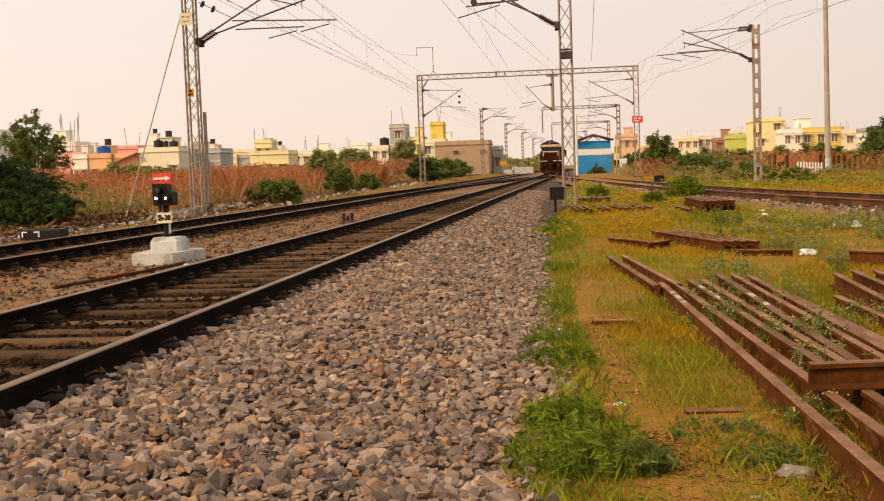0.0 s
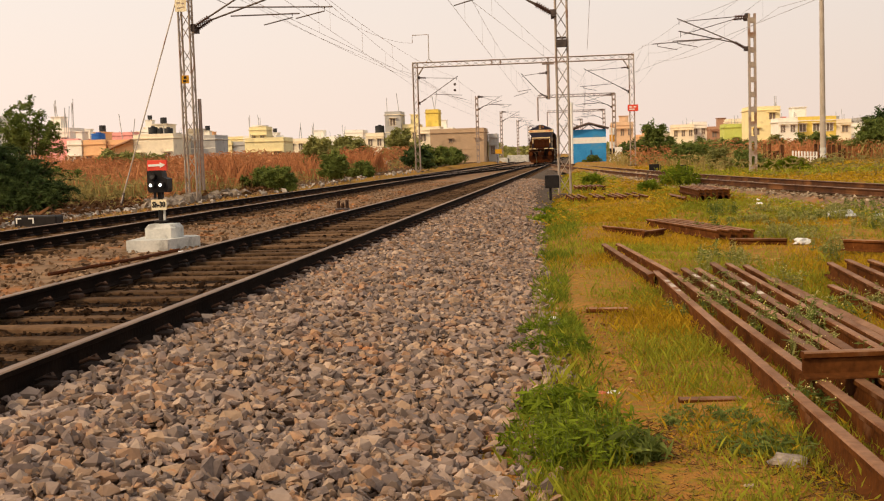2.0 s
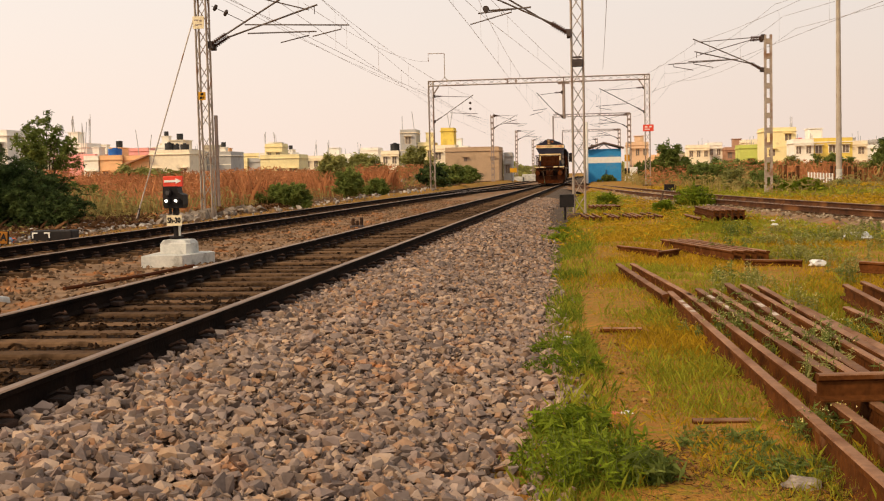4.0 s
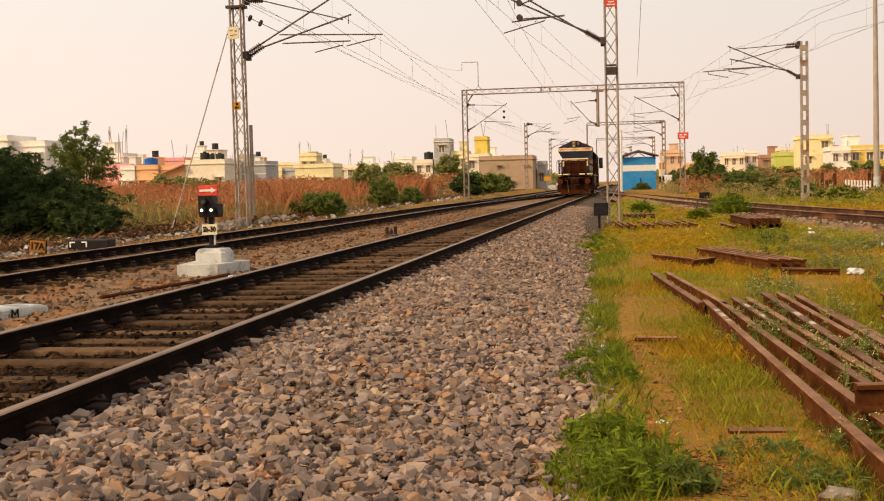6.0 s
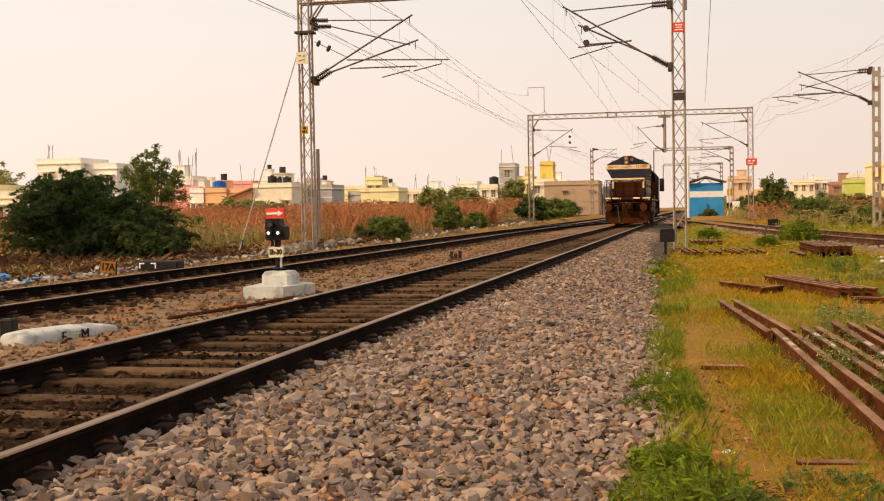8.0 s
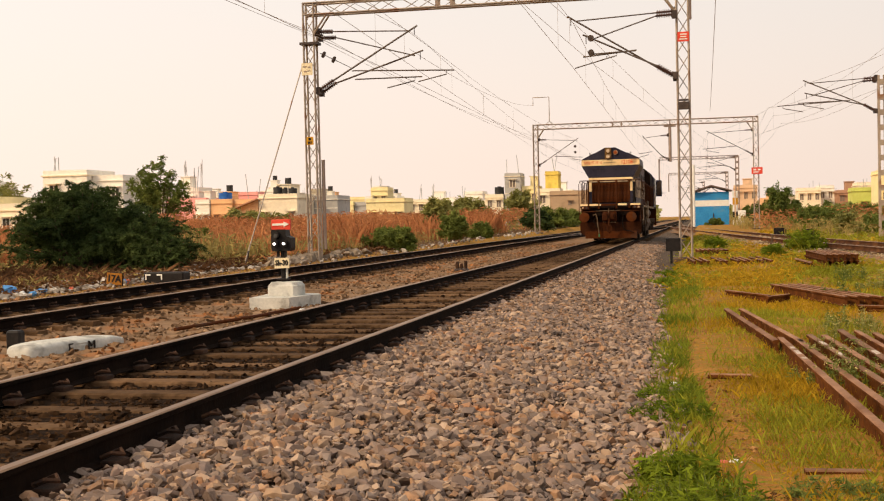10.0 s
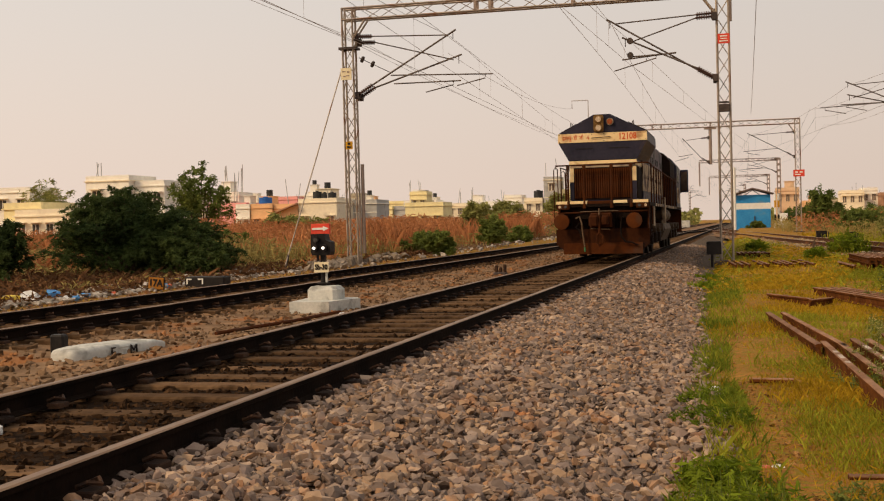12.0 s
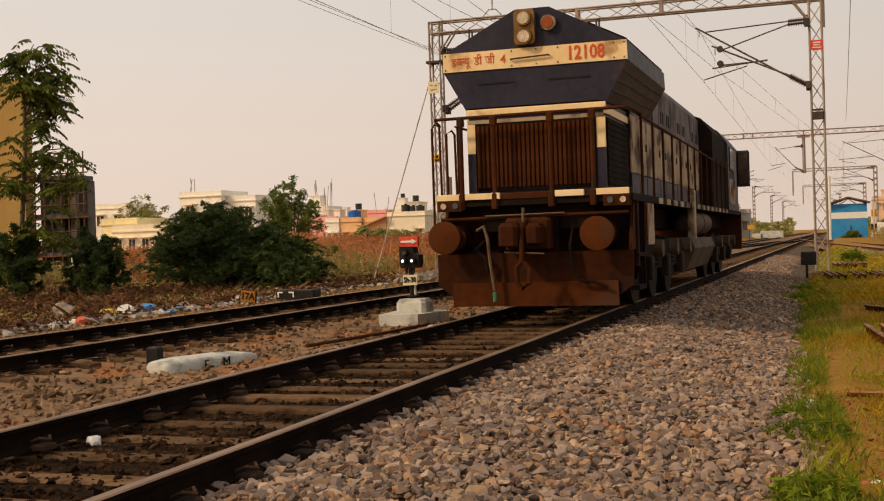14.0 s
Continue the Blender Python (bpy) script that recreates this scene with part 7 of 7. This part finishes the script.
W_PINK = wall_mat("pink_plaster", (0.82, 0.38, 0.34))
W_CREAM = wall_mat("cream_plaster", (0.86, 0.74, 0.55))
W_WHITE = wall_mat("white_plaster", (0.86, 0.80, 0.70))
W_ORANGE = wall_mat("orange_plaster", (0.80, 0.48, 0.25))
W_DULLORANGE = wall_mat("dull_orange_plaster", (0.72, 0.50, 0.32))
W_YELLOW = wall_mat("yellow_plaster", (0.75, 0.56, 0.12))
W_PALEYELLOW = wall_mat("pale_yellow_plaster", (0.86, 0.73, 0.40))
W_GREY = wall_mat("grey_plaster", (0.44, 0.42, 0.39))
# Grey concrete darkened: the unlit interior's shade is put into the colour.
W_RAW_SHADED = wall_mat("raw_concrete_shaded", (0.13, 0.115, 0.10), 0.3)
W_BRICK = wall_mat("brick_brown_plaster", (0.42, 0.24, 0.15))
W_BROWN = wall_mat("brown_plaster", (0.46, 0.32, 0.20))
W_OCHRE = wall_mat("ochre_plaster", (0.38, 0.235, 0.075))
W_BROWNCREAM = wall_mat("dull_cream_plaster", (0.52, 0.45, 0.33))
W_LIME = wall_mat("lime_plaster", (0.52, 0.56, 0.14))
M_WINDOW = mat("window_dark", (0.03, 0.028, 0.026), (0.09, 0.075, 0.06), 1.0, 0.3, 0)
# Paler panes for far houses: distance haze is put into their colour.
M_WINDOW_HAZED = mat("hazed_window", (0.13, 0.10, 0.08), (0.27, 0.21, 0.165), 1.0, 0.6, 0)
M_TANKBLACK = mat("black_water_tank", (0.02, 0.02, 0.02), (0.05, 0.05, 0.05), 2.0, 0.5, 0)
M_TANKBLUE = mat("blue_water_tank", (0.02, 0.10, 0.38), (0.04, 0.16, 0.5), 2.0, 0.5, 0)


def building(x0, x1, y, top, depth, wall, label, cols=3, floors=2, win=(0.55, 0.8), roof="parapet", trim=None, category="house", base=-0.2, doors=(), skip=()):
    """A flat-roofed house: walls, roof slab with parapet, framed windows with sills, band courses."""
    th = thing("house", label, category, group="houses")
    w, cx, h = x1 - x0, (x0 + x1) / 2, top - base
    part("wall", Geo().box(cx, y + depth / 2, base, w, depth, h), wall, th)
    rf = part("roof", Geo().box(cx, y + depth / 2, top, w + 0.3, depth + 0.3, 0.12), trim or wall, th, "flat concrete roof")
    if roof == "parapet":
        t = 0.14
        for a in ((cx, y + t / 2, w, t), (cx, y + depth - t / 2, w, t), (x0 + t / 2, y + depth / 2, t, depth - 2 * t), (x1 - t / 2, y + depth / 2, t, depth - 2 * t)):
            part("parapet", Geo().box(a[0], a[1], top + 0.12, a[2], a[3], 0.5), wall, rf)
    rn = random.Random(int(x0 * 37 + y))
    if y > 140 and floors < 3 and rn.random() < 0.5:                    # stair room, tank and column rods on the roof
        rw, rh = min(w * 0.45, rn.uniform(1.4, 2.6)), rn.uniform(1.2, 2.2)
        rx = cx + rn.uniform(-0.5, 0.5) * (w - rw)
        part("stair_room", Geo().box(rx, y + depth * 0.5, top + 0.12, rw, depth * 0.4, rh).box(rx, y + depth * 0.5, top + 0.12 + rh, rw + 0.3, depth * 0.4 + 0.3, 0.1), trim or wall, rf)
        if rn.random() < 0.2:
            part("roof_tank", disc_z(Geo(), rx, y + depth * 0.5, top + 0.2 + rh, top + 1.1 + rh, 0.45, 10), M_TANKBLACK, rf, "black roof water tank")
    if y > 140:
        for k in range(rn.choice((0, 0, 2, 3, 4))):
            px = x0 + w * rn.uniform(0.05, 0.95)
            part("column_rod", Geo().tube([(px, y + 0.3, top), (px + rn.uniform(-0.1, 0.1), y + 0.3, top + rn.uniform(1.0, 2.2))], 0.045, 4), W_GREY, rf)
    fh = h / floors
    for f in range(floors):
        if f:
            part("band_course", Geo().box(cx, y - 0.02, base + fh * f - 0.06, w + 0.06, 0.06, 0.12), trim or wall, th)
        for c in range(cols):
            if (c, f) in skip:
                continue
            wx = x0 + w * (c + 0.5) / cols
            wz = base + fh * f + fh * 0.36
            ww, wh = min(win[0] * 2, w / cols * 0.55), min(fh * 0.48, win[1] * 1.6)
            # Beyond 140 m, distance haze is put into frame and pane colours.
            fr = part("window", Geo().box(wx, y - 0.015, wz, ww, 0.08, wh), trim or (W_WHITE if y < 140 else wall), th)
            for k in (-0.23, 0.23):
                part("pane", Geo().box(wx + ww * k, y - 0.045, wz + 0.06, ww * 0.38, 0.03, wh - 0.12), M_WINDOW if y < 140 else M_WINDOW_HAZED, fr)
            part("sunshade", Geo().box(wx, y - 0.25, wz + wh + 0.06, ww + 0.3, 0.5, 0.07), trim or wall, fr)
    return th


def water_tank(x, y, z, material, label, r=0.55, h=1.0):
    th = thing("water_tank", label, "water tank", group="water tanks")
    part("drum", disc_z(disc_z(Geo(), x, y, z, z + h, r, 16), x, y, z + h, z + h + 0.15, r * 0.4, 12), material, th, smooth=True)
    part("stand", Geo().box(x, y, z - 0.25, r * 1.6, r * 1.6, 0.26), W_GREY, th)


def rebar(x, y, z, h, n, label="bare reinforcing rods standing on a roof"):
    th = thing("roof_rods", label, "steel rods", group="roof rods")
    rn = random.Random(int(x * 10))
    for k in range(n):
        part("rod", Geo().tube([(x + rn.uniform(-0.4, 0.4), y + rn.uniform(-0.3, 0.3), z), (x + rn.uniform(-0.45, 0.45), y, z + h * rn.uniform(0.7, 1.0))], 0.05, 4), W_GREY, th)


building(-70.7, -65.0, 150, 4.35, 8, W_PINK, "single-storey pink house with a flat roof", 2, 1)
building(-73.0, -69.6, 158, 6.1, 5, W_WHITE, "white rooftop room behind the pink house", 2, 2)
building(-66.3, -64.3, 149.4, 4.1, 5, W_WHITE, "narrow white front of a house", 2, 1)
building(-64.2, -61.1, 149.6, 4.1, 7, W_ORANGE, "orange single-storey house with windows", 2, 1)
building(-61.0, -57.6, 150, 4.0, 7, W_ORANGE, "orange house with a brown tiled slope", 2, 1)
part("lean_roof", Geo().prism([(-61.1, 3.2), (-57.5, 4.5), (-57.5, 4.65), (-61.1, 3.35)], 149.0, 153.0), W_BRICK)
tagged(bpy.data.objects["lean_roof"], "brown sloping tile roof on the orange house", "roof")
building(-57.5, -52.1, 150, 4.6, 9, W_CREAM, "wide cream house with water tanks on the roof", 3, 1, skip=((1, 0),))
building(-53.7, -48.7, 157, 4.4, 6, W_GREY, "grey striped wall of a shed behind the houses", 0, 4, trim=W_WHITE)
building(-59.6, -56.2, 190, 4.1, 6, W_PALEYELLOW, "pale yellow house in the distance", 2, 1)
building(-56.1, -53.8, 190.5, 4.0, 6, W_GREY, "grey house side in the distance", 1, 1)
building(-65.6, -58.9, 230, 5.8, 6, W_WHITE, "distant row of white houses", 4, 2)
building(-64.3, -62.3, 232, 7.9, 4, W_WHITE, "distant white room on a roof", 1, 3)
building(-58.8, -52.0, 232, 5.0, 6, W_CREAM, "distant row of cream houses", 4, 2)
building(-51.5, -44.0, 240, 4.8, 6, W_WHITE, "distant row of white houses", 4, 2)
building(-43.5, -37.0, 240, 4.6, 6, W_CREAM, "distant row of cream houses", 4, 2)
building(-35.7, -32.6, 200, 4.9, 6, W_CREAM, "cream house beside the concrete tower", 2, 2)
building(-32.3, -29.6, 200, 8.4, 5, W_GREY, "tall unfinished grey concrete tower house", 1, 3, trim=W_CREAM)
building(-29.5, -26.8, 201, 6.2, 6, W_PALEYELLOW, "pale yellow house with balconies", 2, 2)
building(-25.6, -23.4, 202, 8.6, 4, W_YELLOW, "bright yellow upper storey of a house", 1, 4, skip=((0, 3), (0, 2)))
building(-26.7, -22.8, 199, 5.6, 5, W_CREAM, "cream house with sunshades", 2, 2)
building(-21.2, -13.4, 172, 4.5, 8, W_BROWN, "long brown plastered building", 4, 2, win=(0.28, 0.4), skip=((0, 1), (2, 1), (3, 0)))
building(-13.2, -11.9, 178, 3.7, 4, W_GREY, "small grey house near the line", 1, 1)
building(6.2, 10.2, 220, 5.8, 6, W_DULLORANGE, "distant orange-lit house behind the hut", 3, 2)
building(18.7, 23.0, 240, 5.4, 6, W_CREAM, "distant flat-roofed cream house", 3, 2)
building(23.0, 26.0, 245, 5.9, 6, W_WHITE, "distant small white town house", 2, 2)
building(26.0, 29.6, 240, 4.8, 6, W_BRICK, "distant flat-roofed brick-brown house", 2, 2)
building(24.0, 27.5, 200, 4.4, 6, W_LIME, "lime-green wall of a house", 1, 1)
building(27.1, 31.6, 220, 5.7, 6, W_CREAM, "distant flat-roofed cream house", 3, 2)
building(25.9, 30.7, 186, 6.6, 7, W_PALEYELLOW, "large pale yellow three-storey house", 2, 3, skip=((0, 2), (1, 1)))
building(27.7, 30.4, 170, 4.4, 6, W_WHITE, "white two-storey house with balcony frames", 2, 2)
building(30.5, 36.0, 172, 4.5, 8, W_YELLOW, "bright yellow house with a white upper storey", 3, 2, trim=W_WHITE)
building(36.3, 42.0, 190, 4.4, 8, W_CREAM, "cream house at the edge of town", 3, 2)
building(42.4, 48.6, 200, 3.9, 6, W_WHITE, "low white house in the distance", 3, 1)
building(49.5, 58.0, 205, 4.6, 6, W_CREAM, "low cream house in the distance", 3, 2)
building(-66.6, -61.6, 112, 6.6, 6, W_WHITE, "white two-storey house with a stair tower", 2, 2, trim=W_CREAM)
building(-61.5, -58.1, 113, 6.0, 5, W_WHITE, "white house with an open roof terrace", 2, 2)
building(-60.4, -55.0, 90, 2.75, 7, W_CREAM, "low cream house with a veranda", 4, 1)
building(-64.2, -60.4, 94, 3.5, 6, W_PALEYELLOW, "low pale yellow flat-roofed house", 2, 1)
building(-83.2, -78.5, 120, 6.1, 6, W_WHITE, "white house at the far end of the row", 2, 2)
building(-76.5, -70.5, 118, 4.0, 6, W_GREY, "grey low house in the row", 2, 1)
building(-50.0, -44.0, 176, 4.2, 6, W_PALEYELLOW, "pale yellow wall behind scrub", 3, 1)
_rh = random.Random(9)
_xs = -118.0
while _xs < 96:
    _w = _rh.uniform(3.5, 7.5)
    if not -24 < _xs < 9:
        building(_xs, _xs + _w, 248 + _rh.uniform(0, 40), _rh.uniform(3.6, 7.0), 6, _rh.choice([W_WHITE, W_CREAM, W_CREAM, W_PALEYELLOW, W_ORANGE, W_WHITE, W_GREY, W_PINK]), "far flat-roofed house in the hazy town", 2, 2)
        if _rh.random() < 0.5:
            rebar(_xs + _w / 2, 292, 0.0, _rh.uniform(8, 11), 2, "thin poles standing behind far houses")
    _xs += _w + _rh.uniform(-0.3, 2.0)
_rt = random.Random(23)
for k in range(22):
    _y = _rt.uniform(196, 246)
    _x = -_y * _rt.uniform(0.27, 0.52)
    _w = _rt.uniform(2.4, 4.8)
    if not -36 < _x < -19:
        building(_x, _x + _w, _y, _rt.uniform(4.6, 8.2), 4, _rt.choice([W_WHITE, W_WHITE, W_CREAM, W_CREAM, W_GREY, W_PALEYELLOW, W_PINK, W_BROWNCREAM]), "small flat-roofed house crowded behind others", 2, 2)
for k in range(12):
    _y = _rt.uniform(196, 240)
    _x = _y * _rt.uniform(0.06, 0.25)
    _w = _rt.uniform(2.2, 4.2)
    building(_x, _x + _w, _y + 30, _rt.uniform(3.8, 5.4), 4, _rt.choice([W_WHITE, W_CREAM, W_ORANGE, W_BRICK, W_BROWNCREAM, W_PALEYELLOW]), "small flat-roofed house crowded behind others", 2, 2)
water_tank(-62.6, 151, 4.75, M_TANKBLUE, "blue plastic water tank on a roof", 0.9, 0.8)
water_tank(-55.5, 152, 5.25, M_TANKBLACK, "black plastic water tank on a roof", 0.6, 0.9)
water_tank(-54.4, 152, 5.25, M_TANKBLACK, "black plastic water tank on a roof", 0.5, 0.7)
water_tank(-53.4, 152, 5.25, M_TANKBLACK, "black plastic water tank on a roof", 0.6, 0.7)
water_tank(-33.4, 201, 5.5, M_TANKBLACK, "black plastic water tank on a roof", 0.8, 1.2)
for x, y, z, h, n in ((-72.3, 160, 6.6, 4.5, 4), (-69.9, 160, 6.6, 4.8, 3), (-67.2, 152, 4.9, 4.6, 3), (-60.0, 152, 4.5, 3.6, 2), (-58.2, 152, 4.5, 3.0, 1), (-64.9, 233, 5.7, 5.6, 3), (-63.2, 234, 7.8, 3.0, 3), (-55.0, 234, 5.0, 4, 3),
                      (-53.0, 236, 5.0, 4, 3), (-32.0, 201, 9.0, 3.0, 1), (-29.9, 201, 9.0, 3.2, 1), (-24.2, 204, 8.6, 4.0, 2), (-66.2, 114, 7.1, 1.8, 3), (-48.0, 243, 4.8, 4, 3)):
    rebar(x, y, z, h, n)

# the unfinished house at the pan's end, with its bamboo scaffold
uh = thing("unfinished_house", "unfinished grey concrete house with a cream corner and bamboo scaffold", "house", group="houses")
part("corner_wall", Geo().box(-38.2, 46.0, -1.2, 5.0, 1.0, 10.1), W_OCHRE, uh, "finished ochre end wall")
part("lower_wall", Geo().box(-38.2, 45.47, -1.2, 4.92, 0.06, 3.0), W_BROWNCREAM, uh, "dull cream lower wall")
part("corner_pilaster", Geo().box(-35.25, 45.4, -1.2, 1.0, 0.6, 10.2), W_OCHRE, uh, "ochre corner pilaster")
for k in range(3):
    part("floor_slab", Geo().box(-34.1, 46.6, 0.9 + k * 1.75, 2.6, 1.8, 0.2), W_RAW_SHADED, uh)
part("back_wall", Geo().box(-34.3, 47.6, -1.0, 2.6, 0.6, 5.4), W_RAW_SHADED, uh)
for x in (-34.6, -33.8, -33.0):
    part("column", Geo().box(x, 46.3, -1.0, 0.28, 0.28, 5.6), W_RAW_SHADED, uh)
# Dark panels stand in for the unlit rooms behind the openings.
for k in range(2):
    for x in (-34.3, -33.4):
        part("opening", Geo().box(x, 47.27, -0.3 + k * 1.9, 0.72, 0.1, 1.25), M_WINDOW, uh)
for x in (-34.5, -34.0, -33.6, -33.1, -32.7, -32.3, -31.9):
    part("scaffold_pole", Geo().tube([(x, 45.4, -1.0), (x + 0.05, 45.4, 5.6)], 0.035, 5), M_DRYSTEM, uh)
for z in (0.4, 0.9, 1.5, 2.0, 2.6, 3.2, 3.7, 4.6):
    part("scaffold_ledger", Geo().tube([(-34.7, 45.36, z), (-31.6, 45.36, z + 0.05)], 0.03, 5), M_DRYSTEM, uh)
th = thing("white_post", "thin white post before the unfinished house", "post")
part("shaft", Geo().tube([(-22.6, 31.5, -0.3), (-22.6, 31.5, 1.35)], 0.035, 6), M_WHITE, th)


def far_woods():
    rng = np.random.default_rng(55)
    n = 26000
    x = rng.uniform(-240, 240, n)
    y = 285 + rng.uniform(0, 40, n)
    keep = np.abs(x + 6) > 4
    x, y = x[keep], y[keep]
    hmax = 3.6 + 2.2 * field_noise(x, y * 0, 0.06, 4.0) + 1.5 * field_noise(x, y * 0, 0.25, 6.0)
    pts = np.stack([x, y, rng.uniform(0, 1, len(x)) ** 0.8 * hmax], 1)
    v, f = leaf_quads(pts, 1.1, rng, 1.6)
    bulk("far_woods", v, f, M_LEAF_GREY, "hazy belt of trees on the horizon", "woods")


far_woods()

# ---------------------------------------------------------------- what moves


def motions():
    """The engine runs along the near track at a steady 9.5 m/s; its wheelsets roll."""
    speed, at_end = 9.5, 15.62
    walk(locomotive, [(t, pose(TRACK_1, at_end + speed * (14.0 - t), 0)) for t in (0, 2, 4, 6, 8, 10, 12, 14)])
    turn = math.degrees(speed / 0.50)
    for ws, y in WHEELSETS:
        walk(ws, [(k * 14.0 / 210, pose(0, y, 0.50, turn * k * 14.0 / 210)) for k in range(211)])


motions()
